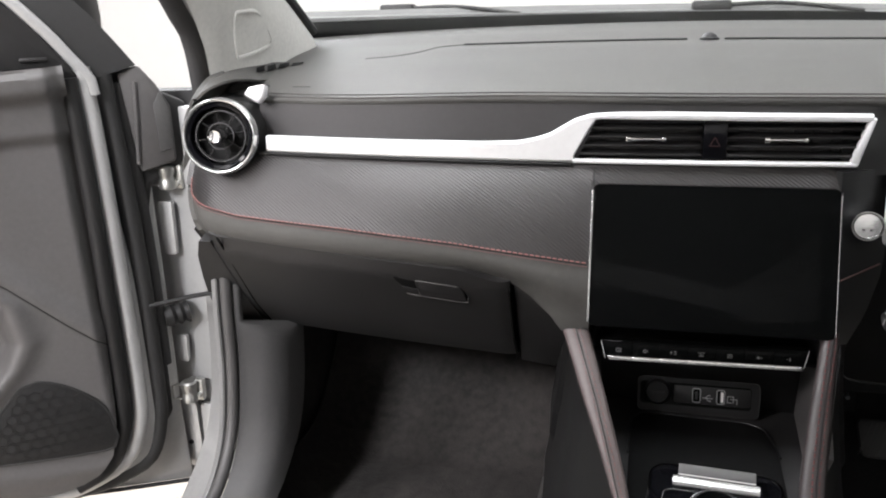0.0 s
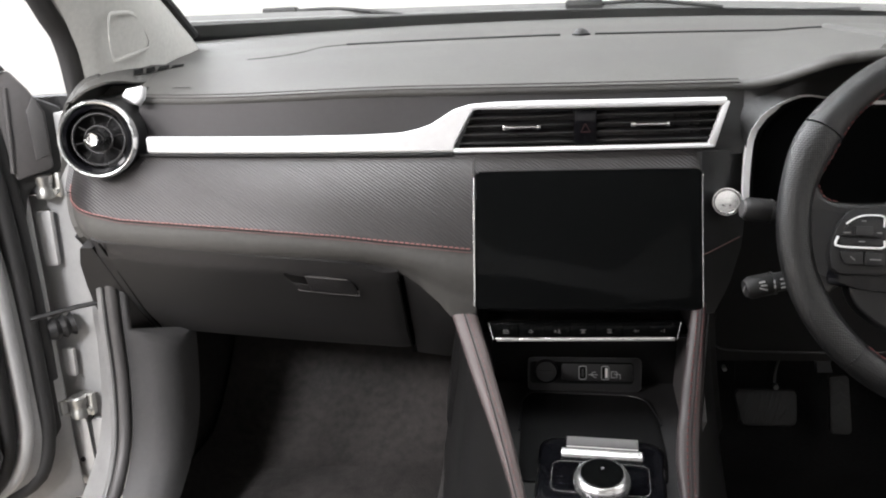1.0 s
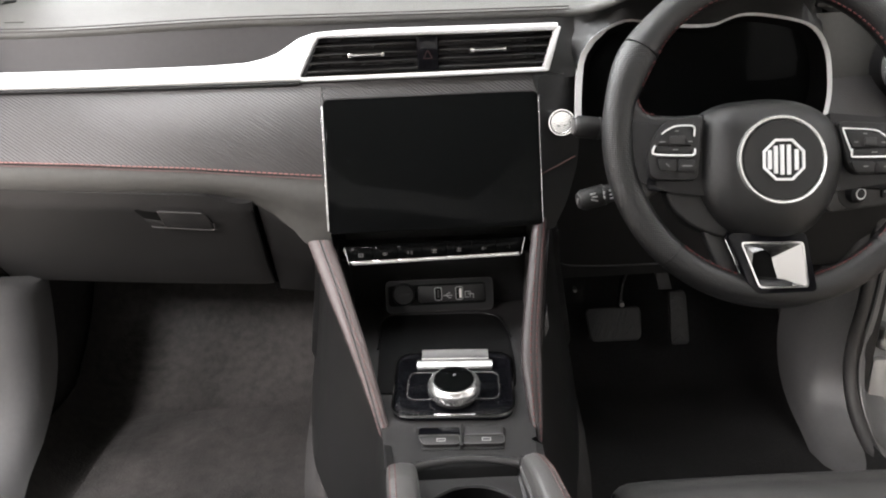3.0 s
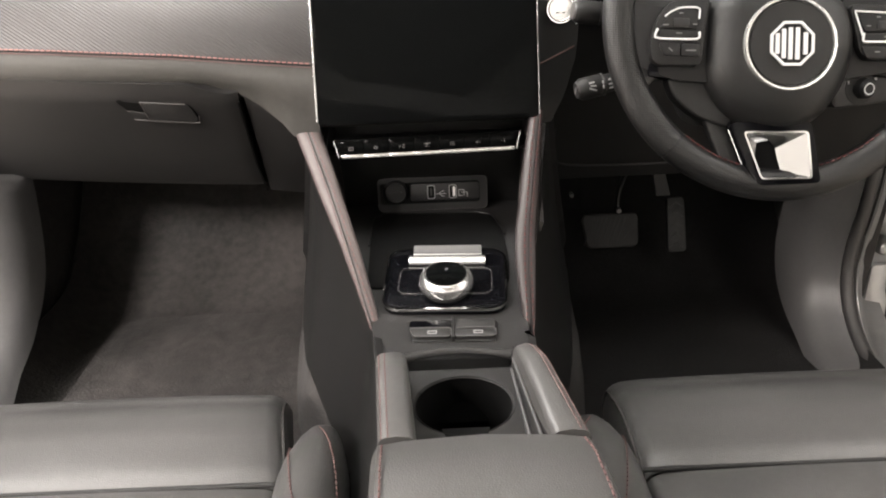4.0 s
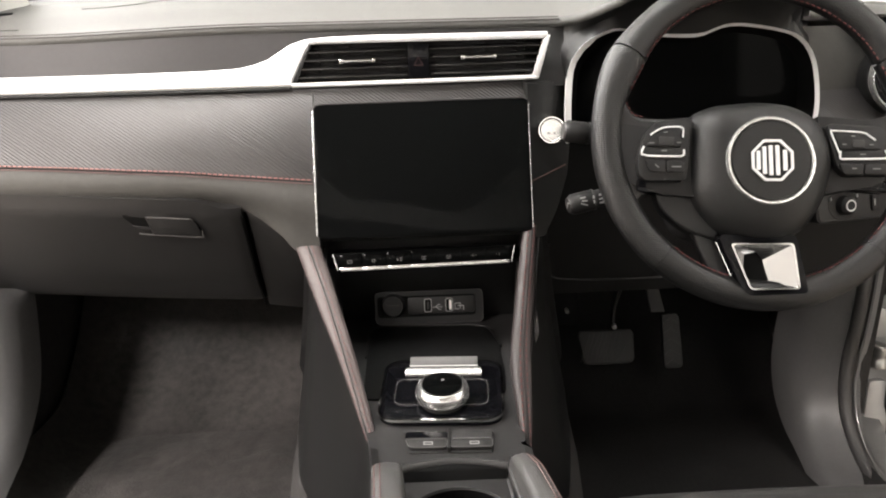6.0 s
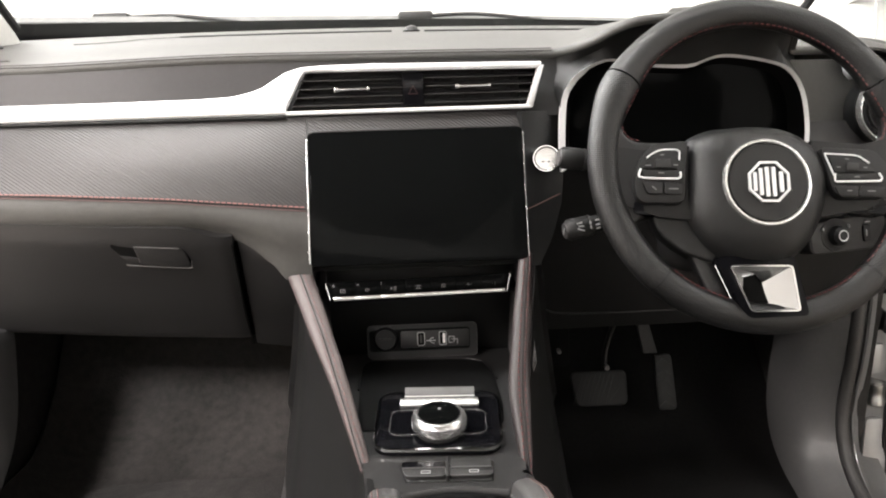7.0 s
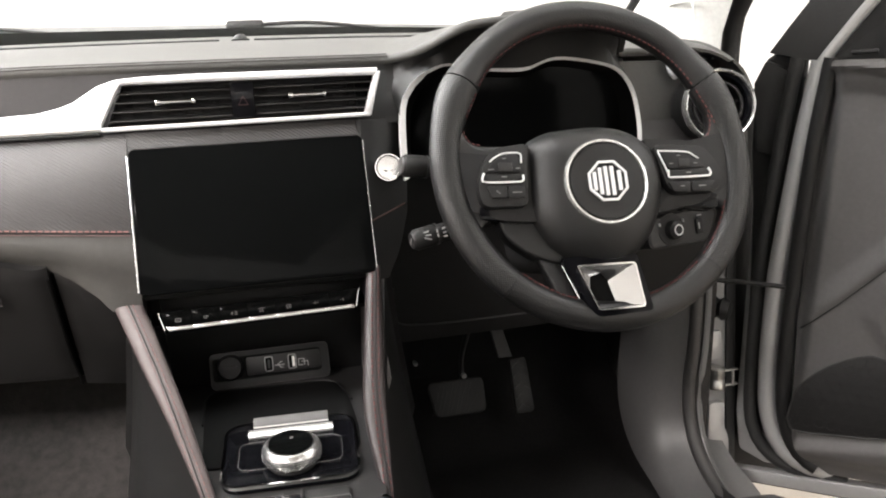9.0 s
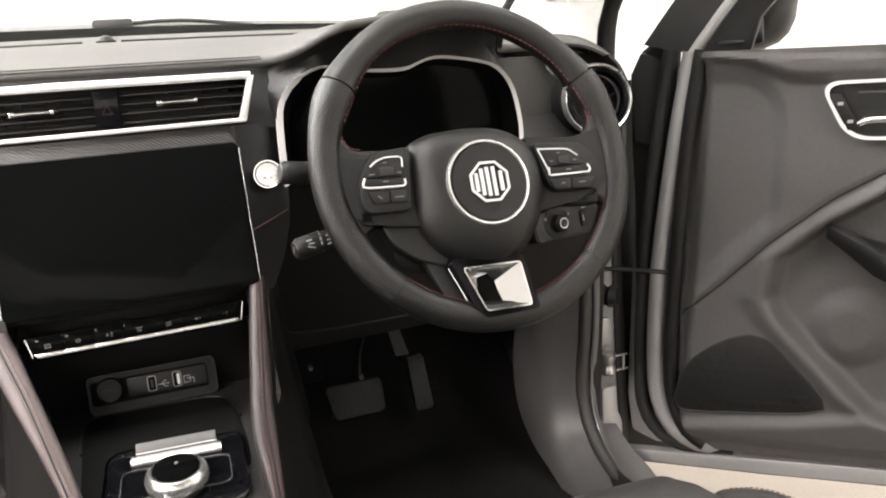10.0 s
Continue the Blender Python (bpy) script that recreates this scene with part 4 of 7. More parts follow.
def shifter():
    tl, tr, bl, br = V(-0.070, 0.985, 0), V(0.094, 0.975, 0), V(-0.060, 0.828, 0), V(0.088, 0.818, 0)
    for p in (tl, tr, bl, br):
        p.z = console_top_z(p.y) + 0.006
    c = (tl + tr + bl + br) / 4
    t = thing("gear_selector", c, "rotary gear selector on a gloss black plate with chrome edge", "gear selector")
    f0 = frame_of(c, tr - tl + br - bl, tl - bl + tr - br)
    s = 1 if (f0(0, 0, 1) - f0(0, 0, 0)).z > 0 else -1
    f = lambda a, b, d=0.0: f0(a, b, d * s)
    w, h = 0.156, 0.132
    g0 = f
    f = lambda a, b, d=0.0: g0(a + 0.002, b - 0.009, d)
    part("plate", plate(f, rounded(w, h, 0.022), -0.012, 0.002, 0.001), PIANO, t, "gloss black plate")
    out = rounded(w + 0.003, h + 0.003, 0.0235)
    inn = rounded(w - 0.002, h - 0.002, 0.021)
    part("edge_chrome", ring_band([f(a, b, 0.0) for a, b in out], [f(a, b, 0.0) for a, b in inn], f(0, 0, 0.004) - f(0, 0, 0)), CHROME, t, "chrome outline")
    f = lambda a, b, d=0.0: g0(a, b - 0.0185, d)
    out = rounded(0.122, 0.058, 0.012)
    inn = rounded(0.1195, 0.0555, 0.0108)
    part("inner_outline", ring_band([f(a + 0.002, b + 0.004, 0.002) for a, b in out], [f(a + 0.002, b + 0.004, 0.002) for a, b in inn], f(0, 0, 0.0010) - f(0, 0, 0)), BRUSH, t)
    part("inner_dish", plate(f, [(a + 0.002, b + 0.004) for a, b in inn], 0.0015, 0.0024), PIANO, t)
    up = f(0, 0, 1) - f(0, 0, 0)
    k = f(0.004, -0.015, 0.002)
    part("knob_base", lathe(k, up, [(0.0285, 0), (0.0280, 0.003), (0.0265, 0.0075)], 48), BLACK, t, "black knob foot")
    prof = [(0.0250, 0.0062), (0.0318, 0.0066), (0.0335, 0.0082), (0.0340, 0.0185), (0.0334, 0.0202), (0.0300, 0.0238), (0.0290, 0.0246), (0.0272, 0.0252), (0.0258, 0.0250)]
    kn = part("knob", lathe(k, up, prof, 64), BRUSH, t, "brushed silver rotary knob")
    part("knob_face", lathe(k, up, [(0.0260, 0.018), (0.0257, 0.0260), (0.0005, 0.0264)], 48), GLASSB, kn, "black glass knob face")
    f2 = frame_of(k + up * 0.0267, V(1, 0, 0), f(0, 1, 0) - f(0, 0, 0))
    part("knob_mark", glyph_lines(f2, [((0.0, 0.005), (0.0, 0.009)), ((0, 0.009), (0.0025, 0.0087)), ((0.0025, 0.0087), (0.0025, 0.007)), ((0.0025, 0.007), (0, 0.007))], 0.0007, 0, 0.0003), MARK, kn)
    for i in range(48):
        a = 2 * math.pi * i / 48
        ss, uu, dd = axes(up)
        e = ss * math.cos(a) + uu * math.sin(a)
        part("knurl", rod(k + e * 0.0336 + up * 0.0090, k + e * 0.0338 + up * 0.0180, 0.0007, 5), BRUSH, kn)
    # long chrome lid handle behind the knob
    bar = lambda x0, x1, prof: loft([[f(x, 0.050 + cy, 0.001 + cz) for cy, cz in prof] for x in (x0, x0 + 0.002, x1 - 0.002, x1)])
    g = part("lid_bar", bar(-0.048, 0.054, ((-0.013, 0.001), (-0.0135, 0.0055), (-0.010, 0.0085), (-0.001, 0.0100), (0.001, 0.001))), BRUSH, t, "bright silver lid bar")
    part("lid_step", bar(-0.042, 0.049, ((-0.001, 0.0010), (-0.001, 0.0120), (0.002, 0.0150), (0.012, 0.0185), (0.015, 0.0160), (0.015, 0.001))), KICK, g, "grey step behind the bar")
    part("film_edge", tube([f(-0.042, 0.0492, 0.0132), f(0.049, 0.0492, 0.0132)], 0.0007, 6), WHITEP, g, "folded edge of clear film")


shifter()


def park_buttons():
    c = V(0.020, 0.790, console_top_z(0.790) + 0.002)
    t = thing("parking_brake_switches", c, "pair of dark parking brake and hold switches", "switch")
    f = frame_of(c, (1, -0.05, 0), (0, 1, 0.1))
    part("surround", plate(f, [(-0.057, 0.022), (0.055, 0.022), (0.052, -0.022), (-0.048, -0.022)], -0.006, 0.001, 0.004), BLACK, t)
    for a0, a1, sl in ((-0.053, -0.002, 0.006), (0.003, 0.052, -0.002)):
        face = rounded_poly([(a0, 0.000), (a1, 0.000), (a1, -0.018), (a0 + sl, -0.018)], 0.006)
        sw = part("switch", plate(f, face, 0.0, 0.005, 0.0015), PLASTIC, t)
        part("outline", tube([f(a, b, 0.0052) for a, b in face], 0.0005, 5, True), KICK, sw)
        if a0 > 0:
            part("switch_back", plate(f, rounded_poly([(a0, 0.020), (a1, 0.020), (a1, 0.001), (a0, 0.001)], 0.005), 0.0, 0.004, 0.0015), PLASTIC, t)
        else:
            part("switch_recess", plate(f, rounded_poly([(a0, 0.020), (a1, 0.020), (a1, 0.001), (a0, 0.001)], 0.005), 0.0, 0.0014), PIANO, t)
        part("chrome_line", plate(f, [(a0 + 0.001, 0.0), (a1 - 0.001, 0.0), (a1 - 0.001, -0.0015), (a0 + 0.001, -0.0015)], 0.0, 0.0058), KICK, sw)
        m = (a0 + a1) / 2 + 0.003
        part("mark", glyph_lines(f, [((m - 0.005, -0.007), (m + 0.005, -0.007)), ((m - 0.005, -0.012), (m + 0.005, -0.012)), ((m - 0.005, -0.007), (m - 0.005, -0.012)), ((m + 0.005, -0.007), (m + 0.005, -0.012))], 0.0012, 0.005, 0.0054), MARK, sw)
    part("divider", plate(f, [(-0.0015, 0.022), (0.0025, 0.022), (0.0025, -0.022), (-0.0015, -0.022)], 0.0, 0.007, 0.001), BLACK, t)


park_buttons()


def armrest_box():
    # padded shoulders either side of the cup bin
    for s, xa, xb, ya in ((-1, (-0.068, -0.034), (-0.056, -0.020), 0.715), (1, (0.084, 0.110), (0.103, 0.139), 0.722)):
        rings = []
        L = ya - 0.535

        def crest(d):
            r = 0.020
            return 0.674 + 0.014 * min(1, d / (L * 0.3)) - (r - math.sqrt(max(0.0, r * r - (r - d) ** 2)) if d < r else 0.0)

        for d in [0.0, 0.0007, 0.002, 0.004, 0.007, 0.011, 0.016, 0.021] + [0.03 + (L - 0.03) * i / 14 for i in range(15)]:
            t = d / L
            y = ya - d
            x0 = xa[0] + (xb[0] - xa[0]) * t
            x1 = xa[1] + (xb[1] - xa[1]) * t
            zt = crest(d)
            w, c = (x1 - x0) / 2, (x0 + x1) / 2
            w -= 0.004 * max(0.0, 1 - d / 0.012) ** 2
            r = 0.010
            ring = [V(c - w, y, 0.56)]
            ring += [V(c - w + r - r * math.cos(radians(18 * k)), y, zt - r + r * math.sin(radians(18 * k))) for k in range(6)]
            ring += [V(c, y, zt + 0.0012)]
            ring += [V(c + w - r + r * math.cos(radians(90 - 18 * k)), y, zt - r + r * math.sin(radians(90 - 18 * k))) for k in range(6)]
            ring += [V(c + w, y, 0.56)]
            rings.append(ring)
        sh = part("shoulder", loft(rings), SEATL, console, "padded leather shoulder with red stitching")
        for off in ((0.004, 0.010) if s < 0 else (0.004, 0.009)):
            path = [V((xa[0] + off if s < 0 else xa[1] - off) + ((xb[0] - xa[0]) if s < 0 else (xb[1] - xa[1])) * i / 20, ya - L * i / 20, crest(L * i / 20) - (0.0022 if off < 0.006 else 0.0)) for i in range(1, 21)]
            part("stitching", stitches(path, 0.0045, 0.002, 0.0008), THREAD, sh, "red stitching")
    # cup bin
    part("bin_front", slab([V(-0.036, 0.735, 0.645), V(0.084, 0.735, 0.645), V(0.080, 0.700, 0.58), V(-0.034, 0.700, 0.58)], V(0, 0.012, 0.004), 0.002), TRAYM, console, "black front wall of the cup bin")
    part("deck_lip", tube([V(-0.038 + 0.124 * i / 16, 0.738 + 0.010 * math.sin(math.pi * i / 16), 0.6445 + 0.002 * math.sin(math.pi * i / 16)) for i in range(17)], 0.006, 10), PLASTIC, console, "rounded rear lip of the deck")
    o = V(0.027, 0.655, 0.565)
    ring_o = []
    for i in range(48):
        a = 2 * math.pi * i / 48
        ca, sa = math.cos(a), math.sin(a)
        k = min(0.062 / max(abs(ca), 1e-6), (0.075 if sa > 0 else 0.125) / max(abs(sa), 1e-6))
        ring_o.append(V(0.027 + ca * k, 0.660 + sa * k, 0.628))
    m = len(ring_o)
    ring_i = []
    for p in ring_o:
        d = (p - V(0.027, 0.660, 0.628))
        d.normalize()
        ring_i.append(V(0.027, 0.660, 0.628) + d * 0.053)
    part("cup_deck", ring_band(ring_o, ring_i, V(0, 0, 0.006)), PLASTIC, console, "grey deck round the cup well")
    part("cup_well", lathe((0.027, 0.660, 0.6345), (0, 0, -1), [(0.053, 0), (0.0515, 0.03), (0.049, 0.08), (0.0005, 0.08)], 48, caps=False), TRAYM, console, "deep black cup well")
    # flush plate, black to imitate the shaded opening behind the well
    part("cup_neck", slab([V(x, y, 0.6335) for x, y in [(0.002, 0.617), (0.008, 0.600), (0.002, 0.580), (-0.014, 0.562), (-0.016, 0.538), (0.072, 0.538), (0.070, 0.562), (0.054, 0.580), (0.048, 0.600), (0.052, 0.617)]], V(0, 0, 0.0012)), TRAYM, console, "flush black plate imitating the shaded neck between the cup wells")
    part("cup_ring", lathe((0.027, 0.660, 0.633), (0, 0, 1), [(0.052, 0), (0.0545, 0.002), (0.0555, 0.0)], 48, ring=True), BLACK, console)
    part("bin_side", slab([V(0.083, 0.722, 0.632), V(0.086, 0.722, 0.668), V(0.106, 0.535, 0.684), V(0.088, 0.535, 0.632)], V(0.003, 0, -0.002), 0.001), PLASTIC, console, "sloping side of the cup bin")
    for a, b in ((V(0.0835, 0.715, 0.640), V(0.091, 0.537, 0.648)), (V(0.0850, 0.715, 0.655), V(0.098, 0.537, 0.668))):
        # ribs in a paler grey that paints the highlights along the step edges
        part("bin_rib", tube([a, b], 0.0018, 8), KICK, console, "raised rib, paler grey to paint its edge highlight")
    # armrest lid
    lid = thing("armrest_lid", (0.037, 0.36, 0.69), "closed dark leather armrest lid with red stitching", "armrest")
    rings = []
    for i in range(13):
        t = i / 12
        y = 0.532 - 0.33 * t
        xl, xr = -0.0615 + 0.012 * t, 0.1415 + 0.012 * t
        zt = 0.694 + 0.012 * math.sin(math.pi * min(1, t * 1.2)) - 0.008 * (1 - min(1, t * 9))
        rings.append([V(xl, y, 0.64), V(xl, y, zt - 0.016), V(xl + 0.006, y, zt - 0.004), V(xl + 0.03, y, zt), V((xl + xr) / 2, y, zt + 0.004), V(xr - 0.03, y, zt), V(xr - 0.006, y, zt - 0.004), V(xr, y, zt - 0.016), V(xr, y, 0.64)])
    part("cushion", loft(rings), SEATL, lid)
    for s in (-1, 1):
        path = []
        for i in range(25):
            t = i / 24
            y = 0.530 - 0.32 * t
            x = (-0.0615 + 0.012 * t + 0.010) if s < 0 else (0.1415 + 0.012 * t - 0.010)
            path.append(V(x, y, 0.6935 + 0.012 * math.sin(math.pi * min(1, t * 1.2)) - 0.010 * (1 - min(1, t * 9))))
        part("stitching", stitches(path, 0.006, 0.003, 0.001), THREAD, lid, "red stitching")


armrest_box()


# ---- driver's side of the dashboard ----
CLUSTER = [(0.203, 0.965), (0.202, 1.011), (0.206, 1.064), (0.216, 1.085), (0.232, 1.102), (0.268, 1.118), (0.300, 1.115), (0.330, 1.110), (0.385, 1.108), (0.405, 1.1125), (0.425, 1.119), (0.450, 1.120), (0.50, 1.111), (0.532, 1.098), (0.552, 1.066), (0.558, 1.01), (0.551, 0.965)]


def driver_fascia():
    def f(u, v):
        x = 0.560 + 0.20 * u
        z = 1.12 - 0.23 * v
        return V(x, Y0(x) + 0.022 - 0.018 * v, z - 0.015 * x)

    part("driver_fascia", sheet(f, 30, 10, 0.01), DASH, dash, "dark grey driver fascia")

    # soft facing at the outer end
    def g(u, v):
        x = 0.565 + 0.225 * u
        z = 1.02 - 0.11 * v
        return V(x, Y0(x) + 0.008 - 0.045 * math.sin(math.pi * 0.5 * min(1, v * 1.4)) + end_pull(x), z)

    part("soft_panel_outer", sheet(g, 24, 10, 0.008), CARBON, dash)

    def capr(u, v):
        a = u * math.pi / 2
        return V(0.79 + 0.018 * math.sin(a), Y0(0.79) + end_pull(0.79) - 0.03 * math.sin(math.pi * v) + 0.13 * (1 - math.cos(a)), 1.06 - 0.17 * v)

    part("end_cap", sheet(capr, 10, 10, 0.006), DASH, dash, "rounded dashboard end")

    # knee panel under the column
    def knee(u, v):
        x = 0.15 + 0.63 * u
        z = 0.965 - 0.28 * v
        return V(x, 1.125 + 0.10 * v ** 1.5 + 0.02 * (x - 0.4), z)

    part("knee_panel", sheet(knee, 24, 14, 0.01), BLACK, dash, "black knee panel")
    part("panel_line", tube(smooth_path([V(0.19, 1.13, 0.80), V(0.195, 1.155, 0.742), V(0.24, 1.16, 0.728), V(0.40, 1.162, 0.726), V(0.6, 1.17, 0.728)], 0.01), 0.0018, 6), PLASTIC, dash, "edge of the lower cover")
    def cheek(u, v):
        z = 1.050 - 0.213 * v
        xr = interp(z, [(0.835, 0.168), (0.87, 0.190), (0.92, 0.208), (1.06, 0.222)])
        x = 0.149 + (xr - 0.149) * u
        return V(x, 1.052 + (x - 0.149) * 0.5 - 0.22 * max(0.0, 0.98 - z), z)

    def upper(u, v):
        x = 0.150 + 0.062 * u
        zt = pad_z(0.185, pad_front(0.185)) - 0.004
        return V(x, Y0(x) + 0.036 - 0.030 * step01(0.0, 1.0, v), zt + (1.044 - zt) * v)

    part("fascia_upper", sheet(upper, 8, 8, 0.008), HUBP, dash, "dark panel between vents and cluster")
    part("cheek", sheet(cheek, 10, 16, 0.012), HUBP, dash, "dark grey cheek beside the screen")
    part("cheek_seam", tube([V(0.151, 1.036, 0.915), V(0.175, 1.051, 0.922), V(0.205, 1.068, 0.932)], 0.0012, 6), THREAD, dash, "red-brown stitched seam")


driver_fascia()


def cluster():
    t = thing("instrument_cluster", (0.38, 1.06, 0.95), "switched-off instrument display in a silver outlined binnacle", "instrument cluster")
    base = smooth_path([V(x, 1.045 + 0.02 * (z - 0.965) / 0.15, z) for x, z in CLUSTER], 0.012)
    c = V(0.38, 1.05, 1.03)

    def scaled(k, dy=0.0):
        out = []
        for p in base:
            d = p - c
            L = math.hypot(d.x, d.z)
            s = (L - k) / L
            out.append(V(c.x + d.x * s, p.y + dy, c.z + d.z * s))
        return out

    wide = [0.0085 if p.x < 0.24 else 0.005 for p in base]
    outer = scaled(0.0)
    inner = []
    for p, w in zip(base, wide):
        d = p - c
        L = math.hypot(d.x, d.z)
        inner.append(V(c.x + d.x * (L - w) / L, p.y + 0.004, c.z + d.z * (L - w) / L))
    bm = loft([[a, b, b + V(0, 0.012, 0), a + V(0, 0.012, 0)] for a, b in zip(outer, inner)])
    part("silver_outline", bm, SATIN, t, "satin silver outline")
    # inner funnel to the display
    deep = [V(c.x + (p.x - c.x) * 0.93, 1.085, c.z + (p.z - c.z) * 0.90) for p in inner]
    part("funnel", loft([[a, b] for a, b in zip(inner, deep)], closed=False), FRIT, t, "black funnel round the display")
    part("display", slab(deep, V(0, 0.006, 0)), GLASSB, t, "black display glass")
    # hood lining from the overhang down to the outline
    n = len(outer)
    lin = []
    for i, p in enumerate(outer):
        if p.z < 1.05:
            continue
        x = 0.190 + (0.575 - 0.190) * (p.x - 0.203) / (0.552 - 0.203)
        yf = pad_front(x)
        z = pad_z(x, yf) - 0.013
        q = V(x, yf + 0.004, z)
        lin.append([q, q.lerp(p, 0.5) + V(0, 0.012, 0.002), p + V(0, 0.002, 0)])
    part("hood_lining", loft(lin, closed=False), HUBP, t, "dark lining under the hood")


cluster()


def start_button():
    c, d = V(0.183, 1.054, 0.984), V(-0.15, -1, 0.15)
    t = thing("start_button", c, "round silver start button with a bright ring", "button")
    part("ring", lathe(c, d, [(0.0188, -0.01), (0.0188, 0.004), (0.0181, 0.0062), (0.0171, 0.0062), (0.0162, 0.004), (0.0162, -0.01)], 40, ring=True), CHROME, t, "bright chrome ring")
    b = part("cap", lathe(c, d, [(0.0156, 0), (0.0155, 0.0040), (0.0147, 0.0048), (0.0005, 0.0052)], 40), RINGM, t, "silver cap")
    s, u, dd = axes(d)
    f = frame_of(c + dd * 0.0054, (1, 0, 0), (0, 0.15, 1))
    sg = 1 if (f(0, 0, 1) - f(0, 0, 0)).y < 0 else -1
    part("mark", glyph_lines(lambda a, b2, z=0: f(a, b2, z * sg), [((-0.006, -0.004), (-0.003, -0.005)), ((0.003, -0.005), (0.006, -0.004))], 0.0014, 0, 0.0004), GREYT, b)


start_button()

# ---- steering wheel ----
WC = V(0.421, 0.917, 0.982)
WT = radians(20)
WU, WN, WX = V(0, math.sin(WT), math.cos(WT)), V(0, -math.cos(WT), math.sin(WT)), V(1, 0, 0)


def wp(a, b, c=0.0):
    return WC + WX * a + WU * b + WN * c


def resampled(inner, outer):
    """Points on the inner outline in the directions of the outer outline's points."""
    cx, cy = sum(p[0] for p in inner) / len(inner), sum(p[1] for p in inner) / len(inner)
    out = []
    for x, y in outer:
        dx, dy = x - cx, y - cy
        best = None
        for (ax, ay), (bx, by) in zip(inner, inner[1:] + inner[:1]):
            ex, ey = bx - ax, by - ay
            den = dx * ey - dy * ex
            if abs(den) < 1e-12:
                continue
            k = ((ax - cx) * ey - (ay - cy) * ex) / den
            m = ((ax - cx) * dy - (ay - cy) * dx) / den
            if k > 0 and -1e-6 <= m <= 1 + 1e-6:
                best = k if best is None else min(best, k)
        out.append((cx + dx * best, cy + dy * best))
    return out


def steering_wheel():
    t = thing("steering_wheel", wp(0, -0.03, -0.06), "flat-bottomed black leather steering wheel with red stitching", "steering wheel")

    def rim_at(deg):
        a = radians(deg)
        x, y = math.cos(a), math.sin(a)
        r = 0.1945
        px, py = 0.004 + r * x, r * y * 1.02
        if py < -0.13:
            py = -0.13 - (abs(py) - 0.13) * 0.97
        return px, py

    def tube_r(deg):
        d = deg % 360
        thick = 0.0188
        for m in (24, 150):
            thick += 0.0046 * math.exp(-((d - m) / 11) ** 2)
        return thick

    def seg(d0, d1, material, label):
        n = max(6, int(abs(d1 - d0) / 3))
        rings = []
        for i in range(n + 1):
            d = d0 + (d1 - d0) * i / n
            px, py = rim_at(d)
            qx, qy = rim_at(d + 0.5)
            tan = Vector((qx - px, qy - py)).normalized()
            nor = Vector((tan.y, -tan.x))
            r = tube_r(d)
            ring = []
            for k in range(20):
                a = 2 * math.pi * k / 20
                ca, sa = math.cos(a), math.sin(a)
                ring.append(wp(px + nor.x * r * 1.02 * ca, py + nor.y * r * 1.02 * ca, r * 0.92 * sa))
            rings.append(ring)
        part("rim", loft(rings), material, t, label)

    seg(30, 145, LEATHER, "smooth leather upper rim")
    seg(145.7, 226, PERFO, "perforated leather grip")
    seg(226.7, 311, LEATHER, "smooth leather lower rim")
    seg(311.7, 389.3, PERFO, "perforated leather grip")
    for d in (29.7, 145.3, 226.3, 311.3):
        px, py = rim_at(d)
        c = wp(px, py, 0)
        qx, qy = rim_at(d + 0.5)
        dirv = (wp(qx, qy) - wp(px, py)).normalized()
        part("rim_joint", lathe(c - dirv * 0.001, dirv, [(0.0178, 0), (0.0178, 0.003)], 24), BLACK, t)
    # stitching on the inside of the rim
    for a0, a1 in ((31, 144), (147, 160), (228, 252), (278, 310), (313, 340), (12, 28)):
        path = []
        for i in range(41):
            d = a0 + (a1 - a0) * i / 40
            px, py = rim_at(d)
            r = tube_r(d)
            s = 1 - r * 0.93 / math.hypot(px, py)
            path.append(wp(px * s, py * s, r * 0.40))
        part("stitching", stitches(path, 0.0045, 0.003, 0.0011), WTHREAD, t, "red stitching")
    # airbag cover: a domed pad
    outl = smooth_path([V(-0.085, 0.027, 0), V(-0.062, 0.040, 0), V(-0.035, 0.043, 0), V(0.0, 0.044, 0), V(0.037, 0.038, 0), V(0.066, 0.021, 0), V(0.081, -0.003, 0), V(0.084, -0.034, 0), V(0.073, -0.076, 0), V(0.053, -0.108, 0), V(0.026, -0.128, 0), V(-0.006, -0.133, 0), V(-0.046, -0.126, 0), V(-0.067, -0.113, 0), V(-0.083, -0.094, 0), V(-0.095, -0.064, 0), V(-0.092, -0.016, 0)], 0.008, True)
    cx, cy = -0.002, -0.040
    rings = []
    for k, h in ((1.0, -0.035), (1.0, -0.004), (0.985, 0.007), (0.95, 0.0165), (0.88, 0.0250), (0.78, 0.0315), (0.65, 0.0365), (0.48, 0.0395), (0.25, 0.0415), (0.02, 0.042)):
        rings.append([wp(cx + (p.x - cx) * k, cy + (p.y - cy) * k, h) for p in outl])
    hub = part("airbag_cover", loft(rings), HUBP, t, "domed dark grey airbag cover")
    # chrome ring and badge
    part("badge_ring", lathe(wp(-0.004, -0.036, 0.036), WN, [(0.0480, 0), (0.0535, 0.0), (0.0538, 0.0050), (0.0522, 0.0078), (0.0500, 0.0076), (0.0480, 0.005)], 64, ring=True), RINGM, hub, "chrome ring round the badge")
    part("badge_dish", lathe(wp(-0.004, -0.036, 0.0385), WN, [(0.048, 0.0), (0.047, 0.0042), (0.0005, 0.0046)], 48), HUBP, hub)
    bf = frame_of(wp(-0.004, -0.0365, 0.0435), WX * 0.999 - WU * 0.035, WU + WX * 0.035)
